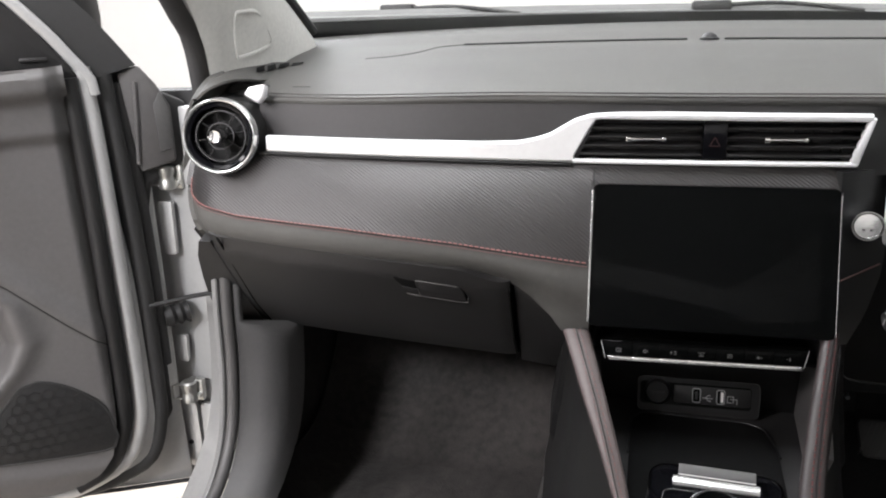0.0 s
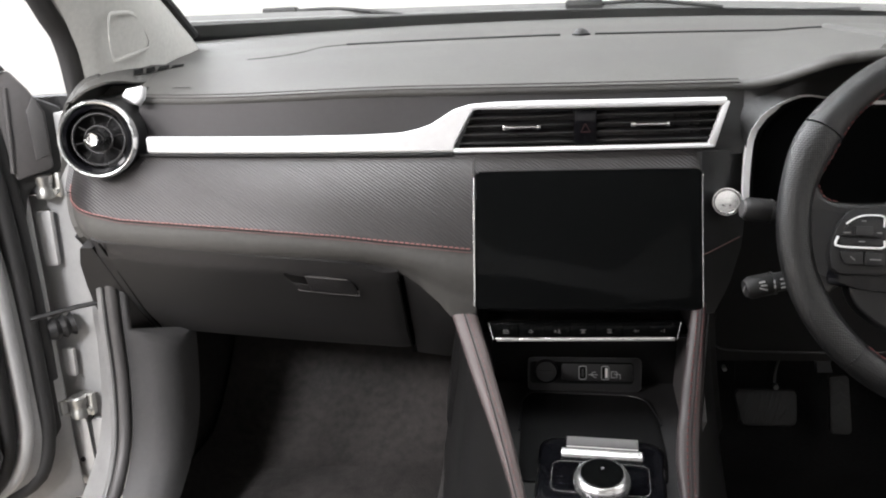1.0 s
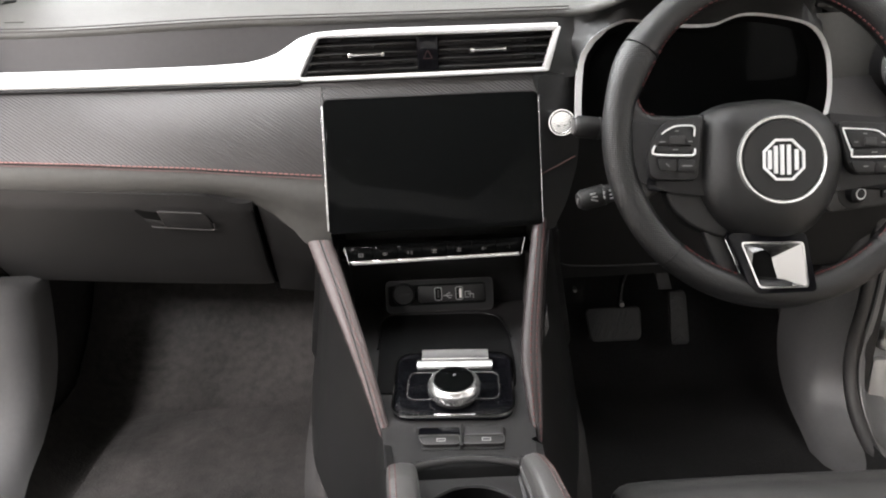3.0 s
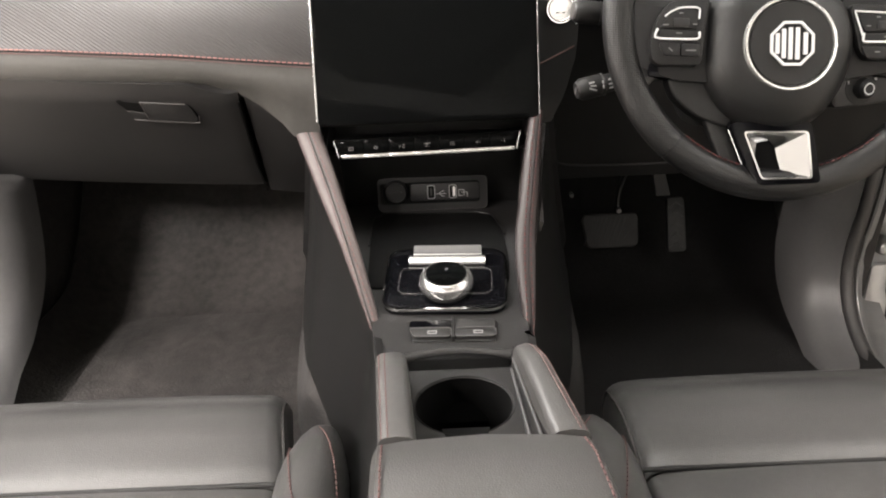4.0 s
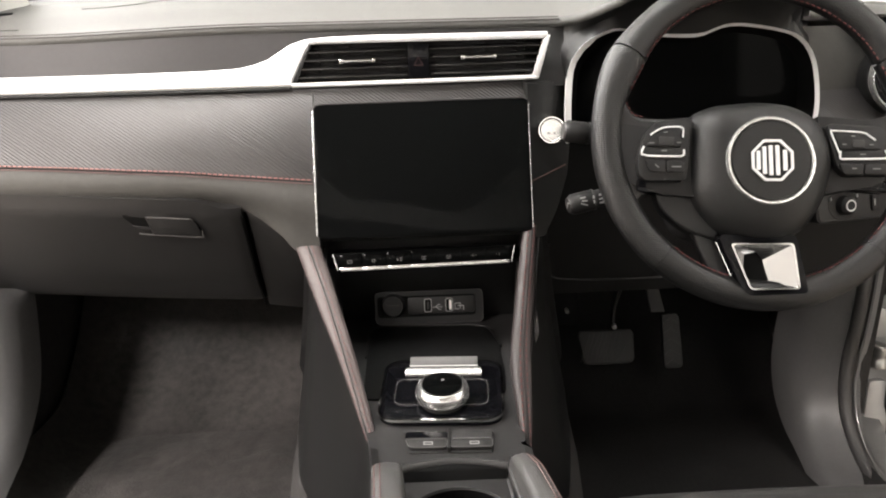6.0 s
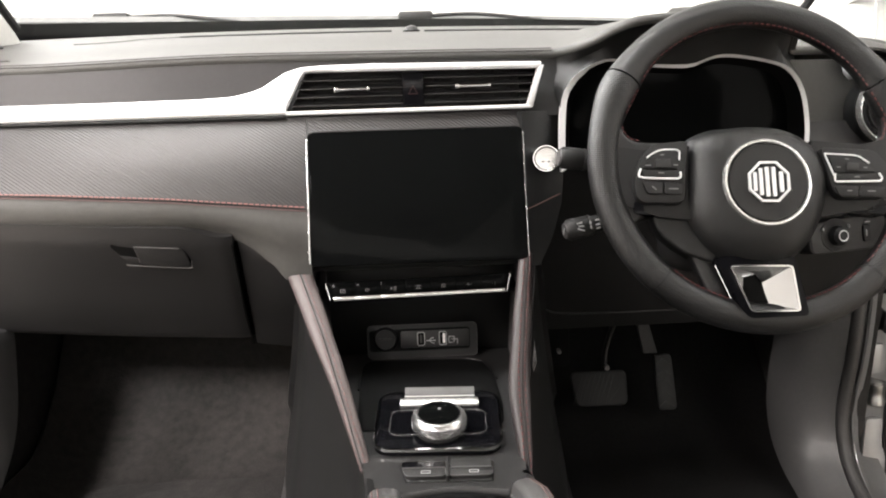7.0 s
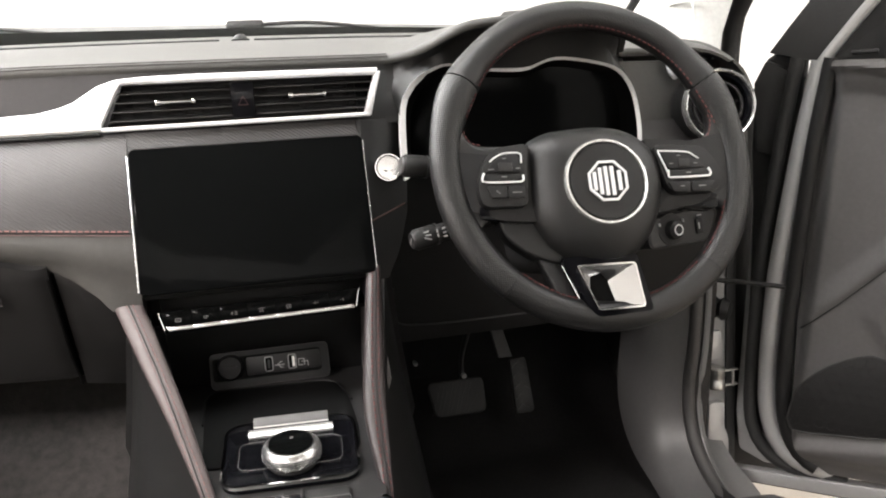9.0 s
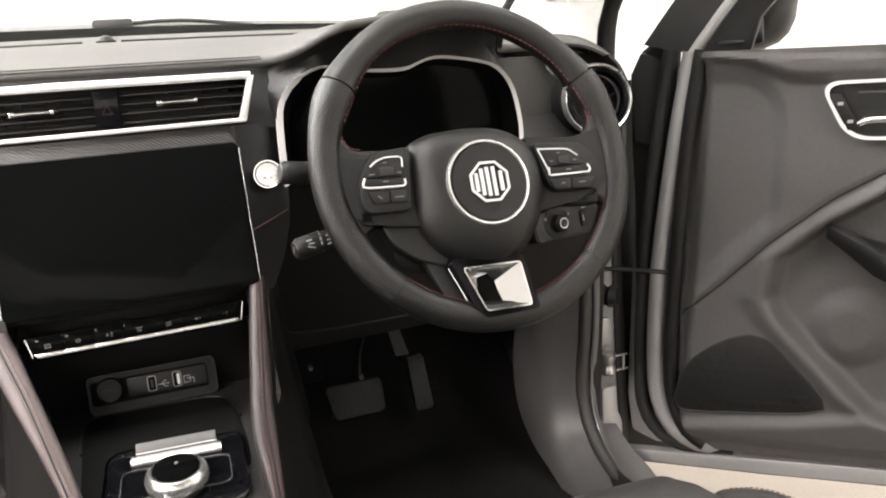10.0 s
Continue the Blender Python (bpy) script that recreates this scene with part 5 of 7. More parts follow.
    octo = [(0.0268 * math.cos(radians(22.5 + 45 * i)), 0.0268 * math.sin(radians(22.5 + 45 * i))) for i in range(8)]
    part("octagon_badge", ring_band([bf(a, b, 0) for a, b in octo], [bf(a * 0.89, b * 0.89, 0) for a, b in octo], WN * 0.003), SATIN, hub, "chrome octagonal badge")
    strokes = [((x, -h), (x, h)) for x, h in ((-0.0170, 0.0100), (-0.0098, 0.0150), (-0.0022, 0.0165), (0.0058, 0.0165), (0.0150, 0.0110))]
    part("badge_bar", glyph_lines(bf, strokes, 0.0042, 0, 0.003), SATIN, hub, "chrome bars inside the badge")
    # spokes: black carriers behind, leather webs with a rounded notch under the thumb grips
    for s in (-1, 1):
        part("spoke", loft([[wp(s * 0.07, 0.022, 0.012), wp(s * 0.07, 0.022, -0.02), wp(s * 0.07, -0.075, -0.02), wp(s * 0.07, -0.075, 0.012)],
                            [wp(s * 0.13, 0.014, 0.014), wp(s * 0.13, 0.014, -0.015), wp(s * 0.13, -0.068, -0.015), wp(s * 0.13, -0.068, 0.014)],
                            [wp(s * 0.185, 0.025, 0.008), wp(s * 0.185, 0.025, -0.01), wp(s * 0.182, -0.045, -0.01), wp(s * 0.182, -0.045, 0.008)]]), BLACK, t, "black spoke")
        db = 0.0 if s < 0 else -0.013
        web = [(0.080, 0.029), (0.120, 0.028), (0.148, 0.030), (0.158, 0.034), (0.164, 0.042), (0.167, 0.054), (0.165, 0.066), (0.172, 0.078), (0.192, 0.070), (0.196, -0.03), (0.184, -0.085), (0.166, -0.092), (0.158, -0.070), (0.140, -0.062), (0.095, -0.060)]
        part("spoke_cover", slab([wp(s * a + 0.003, b + (db if b > -0.05 else 0.0), -0.013) for a, b in web], WN * 0.021, 0.007, 3), LEATHER, t, "leather web between hub and rim")
        root = smooth_path([wp(s * 0.148 + 0.003, 0.0305 + db, 0.006), wp(s * 0.160 + 0.003, 0.035 + db, 0.006), wp(s * 0.1675 + 0.003, 0.052 + db, 0.006), wp(s * 0.165 + 0.003, 0.067 + db, 0.006)], 0.004)
        part("stitching", stitches(root, 0.004, 0.0025, 0.0010), WTHREAD, t, "red stitching")
    # switch pods, each with its own outline
    PODS = (
        dict(face=[(-0.090, 0.024), (-0.134, 0.021), (-0.150, 0.003), (-0.160, -0.024), (-0.158, -0.046), (-0.150, -0.052), (-0.101, -0.054)],
             shelf=[(-0.097, -0.050), (-0.159, -0.046), (-0.1600, -0.063), (-0.1005, -0.0705)],
             arc=[(-0.1035, -0.0013), (-0.1025, 0.0095), (-0.106, 0.0116), (-0.1238, 0.0119), (-0.135, 0.008), (-0.1426, 0.003)],
             bar=[(-0.1514, -0.0105), (-0.1545, -0.018), (-0.1493, -0.0219), (-0.1070, -0.0244), (-0.1036, -0.0225), (-0.1034, -0.0161)],
             upper=[(-0.106, 0.009), (-0.124, 0.0095), (-0.139, 0.0025), (-0.149, -0.010), (-0.1055, -0.0125)],
             centre=[(-0.133, 0.0005), (-0.1148, -0.0004), (-0.116, -0.0110), (-0.134, -0.0100)],
             rocker=[(-0.150, -0.0118), (-0.106, -0.0142), (-0.106, -0.0225), (-0.1495, -0.0200)],
             keys=([(-0.1505, -0.0267), (-0.1255, -0.0282), (-0.1268, -0.0427), (-0.146, -0.0412)], [(-0.1238, -0.0283), (-0.1030, -0.0300), (-0.1036, -0.0443), (-0.1252, -0.0428)]),
             marks=[((-0.126, 0.006), (-0.122, 0.006)), ((-0.145, -0.0065), (-0.139, -0.0065)), ((-0.1105, -0.0072), (-0.1062, -0.0075)), ((-0.130, -0.0165), (-0.124, -0.0168)), ((-0.139, -0.033), (-0.135, -0.0368)), ((-0.119, -0.0365), (-0.108, -0.037))]),
        dict(face=[(0.0735, 0.010), (0.1420, 0.004), (0.158, -0.018), (0.1625, -0.036), (0.157, -0.050), (0.146, -0.0568), (0.0913, -0.0550), (0.083, -0.044)],
             shelf=[(0.092, -0.0545), (0.158, -0.0555), (0.1550, -0.0760), (0.0935, -0.0690)],
             arc=[(0.0854, -0.028), (0.0768, 0.0005), (0.0800, 0.0000), (0.1149, -0.0036), (0.124, -0.0085), (0.1308, -0.0137)],
             bar=[(0.0868, -0.0251), (0.0858, -0.0340), (0.0880, -0.0352), (0.1420, -0.0364), (0.1445, -0.033), (0.1416, -0.0265)],
             upper=[(0.081, -0.003), (0.113, -0.006), (0.124, -0.0115), (0.139, -0.0245), (0.0875, -0.0235)],
             centre=[(0.1026, -0.0122), (0.1177, -0.0132), (0.1161, -0.0227), (0.101, -0.0217)],
             rocker=[(0.0875, -0.0256), (0.140, -0.0268), (0.141, -0.0350), (0.0880, -0.0338)],
             keys=([(0.0845, -0.0400), (0.1148, -0.0418), (0.112, -0.0545), (0.0895, -0.0533)], [(0.1166, -0.0419), (0.1490, -0.0436), (0.1370, -0.0556), (0.1138, -0.0546)]),
             marks=[((0.102, -0.0072), (0.106, -0.0075)), ((0.0905, -0.0170), (0.0945, -0.0172)), ((0.1235, -0.0188), (0.1275, -0.0190)), ((0.111, -0.0302), (0.117, -0.0304)), ((0.100, -0.0470), (0.105, -0.0472)), ((0.125, -0.0484), (0.134, -0.0488))]),
    )
    for pd in PODS:
        pod = part("switch_pod", slab([wp(a, b, 0.004) for a, b in rounded_poly(pd["face"], 0.008, 3)], WN * 0.020, 0.003), BLACK, t, "cluster of dark control buttons")
        part("pod_shelf", slab([wp(a, b, -0.012) for a, b in rounded_poly(pd["shelf"], 0.006, 3)], WN * 0.024, 0.004), PIANO, t)
        part("key", slab([wp(a, b, 0.024) for a, b in rounded_poly(pd["upper"], 0.004, 3)], WN * 0.003, 0.001), BLACK, pod)
        part("centre_key", slab([wp(a, b, 0.027) for a, b in pd["centre"]], WN * 0.0022, 0.0008), PLASTIC, pod)
        part("key", slab([wp(a, b, 0.024) for a, b in pd["rocker"]], WN * 0.003, 0.001), BLACK, pod)
        for ks in pd["keys"]:
            part("key", slab([wp(a, b, 0.024) for a, b in rounded_poly(ks, 0.003, 3)], WN * 0.003, 0.001), BLACK, pod)
        part("chrome_line", tube(smooth_path([wp(a, b, 0.0274) for a, b in pd["arc"]], 0.003), 0.0011, 6), SATIN, pod, "chrome outline")
        part("chrome_line", tube(smooth_path([wp(a, b, 0.0274) for a, b in pd["bar"]], 0.003), 0.0014, 6), SATIN, pod, "chrome outline")
        part("key_marks", glyph_lines(wp, pd["marks"], 0.0013, 0.0270, 0.0275), DIMMARK, pod)
    # dark skirt of the hub, seen below the pods
    part("hub_skirt", slab([wp(a, b, -0.022) for a, b in rounded_poly([(-0.138, -0.050), (-0.130, -0.086), (-0.101, -0.112), (-0.060, -0.128), (-0.050, -0.060)], 0.012, 4)], WN * 0.026, 0.008, 3), HUBP, t, "dark skirt below the hub")
    # lower spoke with the bright dished insert
    o = rounded_poly([(-0.0650, -0.120), (0.0300, -0.124), (0.0400, -0.1955), (-0.0330, -0.1960), (-0.0445, -0.1800)], 0.007, 4)
    b = part("lower_spoke", slab([wp(x, y, -0.014) for x, y in o], WN * 0.012, 0.003), PIANO, t, "gloss black lower spoke")
    i0 = [(-0.0525, -0.1315), (0.0245, -0.1345), (0.0285, -0.1905), (-0.0325, -0.1888)]
    i1 = [(-0.0500, -0.1335), (0.0225, -0.1364), (0.0262, -0.1882), (-0.0310, -0.1868)]
    part("spoke_face", ring_band([wp(x, y, -0.003) for x, y in o], [wp(x, y, -0.003) for x, y in resampled(rounded_poly(i0, 0.005, 3), o)], WN * 0.0210), PIANO, b, "gloss black border of the insert")
    part("insert_edge", ring_band([wp(x, y, 0.0175) for x, y in rounded_poly(i0, 0.005, 3)], [wp(x, y, 0.0175) for x, y in rounded_poly(i1, 0.004, 3)], WN * 0.0048), CHROME, b, "chrome edge")
    # facets sloping down from the edge to a black pocket
    bm = bmesh.new()
    ov = [bm.verts.new(wp(x, y, 0.0208)) for x, y in i1]
    pock = [(-0.0322, -0.1451), (-0.0175, -0.1422), (-0.0086, -0.1525), (-0.0066, -0.1638), (-0.0024, -0.1797), (-0.0070, -0.1845), (-0.0262, -0.1835), (-0.0348, -0.1607)]
    ce = [bm.verts.new(wp(x, y, h)) for (x, y), h in zip(pock, (0.0085, 0.0080, 0.0050, 0.0050, 0.0050, 0.0080, 0.0085, 0.0085))]
    for f in ((ov[0], ov[1], ce[2], ce[1]), (ov[0], ce[1], ce[0]), (ov[0], ce[0], ce[7]), (ov[0], ce[7], ce[6], ov[3]), (ov[3], ce[6], ce[5]), (ov[3], ce[5], ov[2]), (ov[2], ce[5], ce[4]), (ov[1], ov[2], ce[4], ce[3]), (ov[1], ce[3], ce[2])):
        bm.faces.new(f)
    part("insert", bm, POLISH, b, "mirror-bright dished insert", 5)
    part("insert_pocket", slab([wp(x, y, -0.004) for x, y in rounded_poly(pock, 0.003, 3)], WN * 0.0075, 0.0008), TRAYM, b, "black pocket in the insert")
    part("side_strut", slab([wp(x, y, -0.016) for x, y in [(-0.094, -0.108), (-0.066, -0.116), (-0.040, -0.186), (-0.068, -0.178)]], WN * 0.016, 0.005), HUBP, t, "dark strut beside the lower spoke")
    part("strut_line", tube([wp(-0.0640, -0.128, 0.004), wp(-0.0480, -0.172, 0.005)], 0.0006, 6), CHROME, t)
    part("strut_gloss", slab([wp(x, y, -0.006) for x, y in [(-0.067, -0.117), (-0.060, -0.118), (-0.038, -0.186), (-0.046, -0.182)]], WN * 0.010, 0.001), PIANO, t)
    # boss behind
    part("boss", lathe(wp(0, -0.03, -0.03), -WN, [(0.07, 0), (0.06, 0.03), (0.05, 0.04)], 32), BLACK, t)


steering_wheel()


def column():
    t = thing("steering_column", wp(0, -0.05, -0.14), "dark grey plastic steering column shroud", "steering column")
    rings = []
    for d, w, h in ((-0.055, 0.055, 0.055), (-0.09, 0.07, 0.065), (-0.15, 0.072, 0.068), (-0.20, 0.07, 0.06)):
        rings.append([wp(w * math.copysign(abs(math.cos(a)) ** 0.6, math.cos(a)), -0.05 + h * math.copysign(abs(math.sin(a)) ** 0.6, math.sin(a)), d) for a in [2 * math.pi * k / 24 for k in range(24)]])
    part("shroud", loft(rings), PLASTIC, t)

    def stalk(name, label, tip, root, r, marks):
        tip, root = Vector(tip), Vector(root)
        s = thing(name, root, label, "stalk")
        d = root - tip
        L = d.length
        part("lever", lathe(tip, d, [(r * 0.8, 0.002), (r, 0.006), (r, 0.030), (r * 0.86, 0.034), (r * 0.8, L)], 28), BLACK, s)
        part("end_face", lathe(tip, d, [(0.0005, -0.0005), (r * 0.72, 0.0), (r * 0.8, 0.0025)], 28), PLASTIC if marks else KICK, s)
        part("collar", lathe(tip + d.normalized() * 0.033, d, [(r * 1.02, 0), (r * 1.02, 0.003)], 28), PLASTIC, s)
        if marks:
            f = frame_of(tip + d.normalized() * 0.020 + V(0, -r * 1.01, 0.002), d, V(0, 0, 1))
            sg = 1 if (f(0, 0, 1) - f(0, 0, 0)).y < 0 else -1
            ff = lambda a, b, c=0.0: f(a, b, c * sg)
            part("print", glyph_lines(ff, [((-0.004, 0.007), (0.002, 0.007)), ((-0.004, 0.0), (0.004, -0.004)), ((-0.002, 0.003), (0.004, 0.002)), ((0.014, 0.006), (0.014, 0.003)), ((0.014, 0.0), (0.014, -0.003)), ((0.022, 0.006), (0.026, 0.006)), ((0.022, 0.0), (0.026, 0.0)), ((0.022, -0.005), (0.026, -0.005)), ((0.032, 0.004), (0.032, 0.001))], 0.0018, -0.001, 0.0006), MARK, s, "pale printed signs")
            part("button_mark", glyph_lines(frame_of(tip - d.normalized() * 0.0008, V(0, -1, 0), V(0, 0, 1)), [((-0.003, -0.004), (0.003, 0.004))], 0.0018, -0.0004, 0.0004), MARK, s)
        return s

    stalk("wiper_stalk", "upper black column stalk with a ribbed tip", (0.187, 0.985, 0.991), (0.37, 1.0, 0.965), 0.0145, False)
    stalk("light_stalk", "lower black column stalk with pale printed signs", (0.190, 0.958, 0.896), (0.37, 0.99, 0.925), 0.0140, True)


column()


def switch_panel():
    MIR = rounded_poly([(-0.085, 0.024), (0.052, 0.031), (0.058, 0.014), (0.036, -0.026), (-0.085, -0.022)], 0.012, 4)
    c = V(0.668, 1.112, 0.848)
    t = thing("mirror_switch_panel", c, "dark panel with mirror adjuster knob and headlamp level wheel", "switch panel")
    f0 = frame_of(c, (1, 0.22, 0.05), (0, 0.15, 1))
    s = 1 if (f0(0, 0, 1) - f0(0, 0, 0)).y < 0 else -1
    f = lambda a, b, d=0.0: f0(a, b, d * s)
    part("panel", plate(f, MIR, -0.03, 0.004, 0.002), PLASTIC, t)
    part("lip", tube([f(-0.013 + (a + 0.013) * 0.95, 0.002 + (b - 0.002) * 0.93, 0.0042) for a, b in MIR], 0.0009, 6, True), BLACK, t)
    up = f(0, 0, 1) - f(0, 0, 0)
    k = part("knob_seat", lathe(f(-0.039, 0.004, 0.003), up, [(0.026, 0), (0.025, 0.002), (0.0005, 0.002)], 32), BLACK, t)
    kn = part("knob", lathe(f(-0.037, 0.002, 0.004), up, [(0.015, 0), (0.014, 0.012), (0.010, 0.016), (0.0005, 0.016)], 28), BLACK, t)
    part("knob_ring", lathe(f(-0.037, 0.002, 0.0195), up, [(0.0062, 0), (0.0078, 0.001), (0.0092, 0)], 28, ring=True), SATIN, kn, "silver ring")
    part("level_wheel", plate(f, [(0.016 + a, b) for a, b in rounded(0.013, 0.026, 0.003)], 0.003, 0.008, 0.002), BLACK, t)
    for mark in (((0.015, 0.017), (0.021, 0.017)), ((0.014, 0.005), (0.014, -0.004)), ((-0.062, 0.016), (-0.062, 0.012)), ((-0.016, 0.016), (-0.016, 0.012))):
        part("mark", glyph_lines(f, [mark], 0.0016, 0.0045, 0.0085), MARK, t)


switch_panel()


# ---- pedals ----
def pedals():
    b = thing("brake_pedal", (0.357, 1.47, 0.45), "wide dark rubber-faced brake pedal on a steel arm", "pedal")
    fr = frame_of((0.357, 1.462, 0.485), (1, 0, 0), (0, 0.42, 0.9))
    sg = 1 if (fr(0, 0, 1) - fr(0, 0, 0)).y < 0 else -1
    f = lambda a, b2, c=0.0: fr(a, b2, c * sg)
    outline = [(-0.052, 0.034), (0.050, 0.034), (0.056, 0.026), (0.054, -0.028), (0.046, -0.036), (-0.042, -0.036), (-0.050, -0.030), (-0.058, 0.024)]
    pad = part("rubber_pad", plate(f, outline, 0.0, 0.014, 0.004), RUBBER, b, "dark grey ribbed rubber pad")
    # crossing grooves of the rubber face
    part("tread", glyph_lines(f, [((-0.050 + 0.018 * i, 0.026 if i < 5 else 0.0), (-0.074 + 0.018 * i + (0.0 if i else 0.022), -0.030)) for i in range(1, 6)] + [((-0.044 + 0.018 * i, -0.030), (-0.024 + 0.018 * i, 0.026)) for i in range(4)], 0.0016, 0.014, 0.0152), PLASTIC, pad, "crossed tread lines")
    part("arm", tube(smooth_path([V(0.372, 1.475, 0.505), V(0.378, 1.49, 0.56), V(0.395, 1.47, 0.64), V(0.40, 1.44, 0.74)], 0.01), 0.008, 10, squash=(V(1, 0, 0), 0.6)), PLASTIC, b, "dark steel arm")
    part("bolt", rod(V(0.372, 1.462, 0.530), V(0.372, 1.452, 0.530), 0.005, 8), STEEL, b, "small bright bolt")
    a = thing("accelerator_pedal", (0.49, 1.47, 0.43), "narrow upright dark accelerator pedal", "pedal")
    fr2 = frame_of((0.490, 1.465, 0.492), (1, 0, 0.02), (-0.11, 0.30, 0.95))
    sg2 = 1 if (fr2(0, 0, 1) - fr2(0, 0, 0)).y < 0 else -1
    g = lambda x, y, c=0.0: fr2(x, y, c * sg2)
    pad = part("pad", plate(g, [(-0.017, 0.054), (0.013, 0.056), (0.018, 0.048), (0.020, -0.050), (0.015, -0.056), (-0.014, -0.056), (-0.019, -0.050)], 0.0, 0.012, 0.003), RUBBER, a, "dark grey textured pad")
    for i in range(5):
        y = -0.048 + 0.021 * i
        part("groove", glyph_lines(g, [((-0.014, y), (0.0, y + 0.010)), ((0.0, y + 0.010), (0.014, y))], 0.003, 0.012, 0.0135), PLASTIC, pad)
    part("arm", loft([[V(x + dx, y + dy, z) for dx, dy in ((-w, 0), (w, 0), (w, 0.014), (-w, 0.014))] for x, y, z, w in ((0.470, 1.490, 0.545, 0.014), (0.458, 1.500, 0.600, 0.012), (0.446, 1.500, 0.640, 0.012), (0.440, 1.490, 0.720, 0.012))]), PLASTIC, a)
    # footrest and loose harness at the tunnel
    r = thing("footrest", (0.235, 1.50, 0.42), "dark plastic footrest by the tunnel", "footrest")
    part("pad", slab([V(0.20, 1.48, 0.37), V(0.262, 1.48, 0.37), V(0.262, 1.60, 0.52), V(0.20, 1.60, 0.52)], V(0, 0.02, -0.015), 0.004), RUBBER, r)
    h = thing("pedal_bracket", (0.25, 1.44, 0.60), "dark bracket with small bright bolts under the dashboard", "bracket")
    part("bracket", box((0.25, 1.46, 0.59), (0.09, 0.03, 0.10), 0.006), TRAYM, h)
    for p in ((0.222, 1.42, 0.622), (0.272, 1.42, 0.575)):
        part("bolt", rod(V(*p) + V(0, 0.03, 0), V(*p) + V(0, 0.01, 0), 0.004, 6), STEEL, h)


pedals()


# ---- carpet, floor pan ----
def carpets():
    def f(x0, x1):
        def g(u, v):
            x = x0 + (x1 - x0) * u
            y = 0.15 + 1.65 * v
            z = 0.335 + 0.42 * step01(1.42, 1.95, y) * 1.15
            edge = max(0.0, abs(x) - 0.66)
            tun = max(0.0, 0.20 - abs(x))
            z += 0.9 * edge * edge * 8 + 4.0 * tun * tun
            n = noise.noise(V(x * 9, y * 9, 0.3)) * 0.006
            n += 0.010 * step01(1.40, 1.48, y) * (abs(noise.noise(V(x * 5 + y * 3, y * 6 - x * 4, 7.1))) - 0.25)
            return V(x, y, z + n)
        return g

    single("floor_carpet_passenger", sheet(f(-0.76, -0.08), 40, 70, 0.01), CARPET, "worn black carpet in the passenger footwell", "carpet", kind="structure")
    single("floor_carpet_driver", sheet(f(0.10, 0.74), 40, 70, 0.01), CARPET, "black carpet in the driver footwell", "carpet", kind="structure")
    m = thing("floor_mat", (-0.42, 1.1, 0.34), "grey-black carpet floor mat lying in the passenger footwell", "floor mat")

    def g(u, v):
        a, b = u * 2 - 1, v * 2 - 1
        k = 1 - 0.06 * abs(a) ** 6 * abs(b) ** 6
        x = -0.42 + 0.235 * a * k
        y = 1.07 + 0.355 * b * k
        z = 0.347 + 0.42 * 1.15 * step01(1.42, 1.95, y) + 0.004 * noise.noise(V(x * 12, y * 12, 2)) + 0.005 * abs(noise.noise(V(x * 7 + 0.6 * y, y * 10, 4))) + 0.003 * abs(noise.noise(V(x * 17, y * 21, 9)))
        return V(x, y, z)

    part("mat_surface", sheet(g, 90, 130, 0.006), CARPET, m)
    # dark sheet added over the driver carpet to imitate its deep shade
    m2 = thing("floor_mat", (0.44, 1.1, 0.34), "added black sheet that paints the shade in the driver footwell", "floor mat")

    def g2(u, v):
        x, y = 0.165 + 0.57 * u, 0.80 + 0.88 * v
        z = 0.348 + 0.42 * 1.15 * step01(1.42, 1.95, y) + 0.9 * max(0.0, x - 0.66) ** 2 * 8 + 0.004 * noise.noise(V(x * 12, y * 12, 5))
        return V(x, y, z)

    part("mat_surface", sheet(g2, 30, 50, 0.006), SHADEMAT, m2)
    fw = slab([V(-0.80, 1.78, 0.30), V(0.80, 1.78, 0.30), V(0.80, 1.70, 1.19), V(-0.80, 1.70, 1.19)], V(0, 0.03, 0))
    single("wall_firewall", fw, BLACK, "dark insulated bulkhead behind the dashboard", "bulkhead", kind="structure")
    single("floor_pan", box((0, 0.1, 0.29), (1.62, 3.4, 0.06)), BLACK, "black underbody floor pan", "car floor", kind="structure")


carpets()


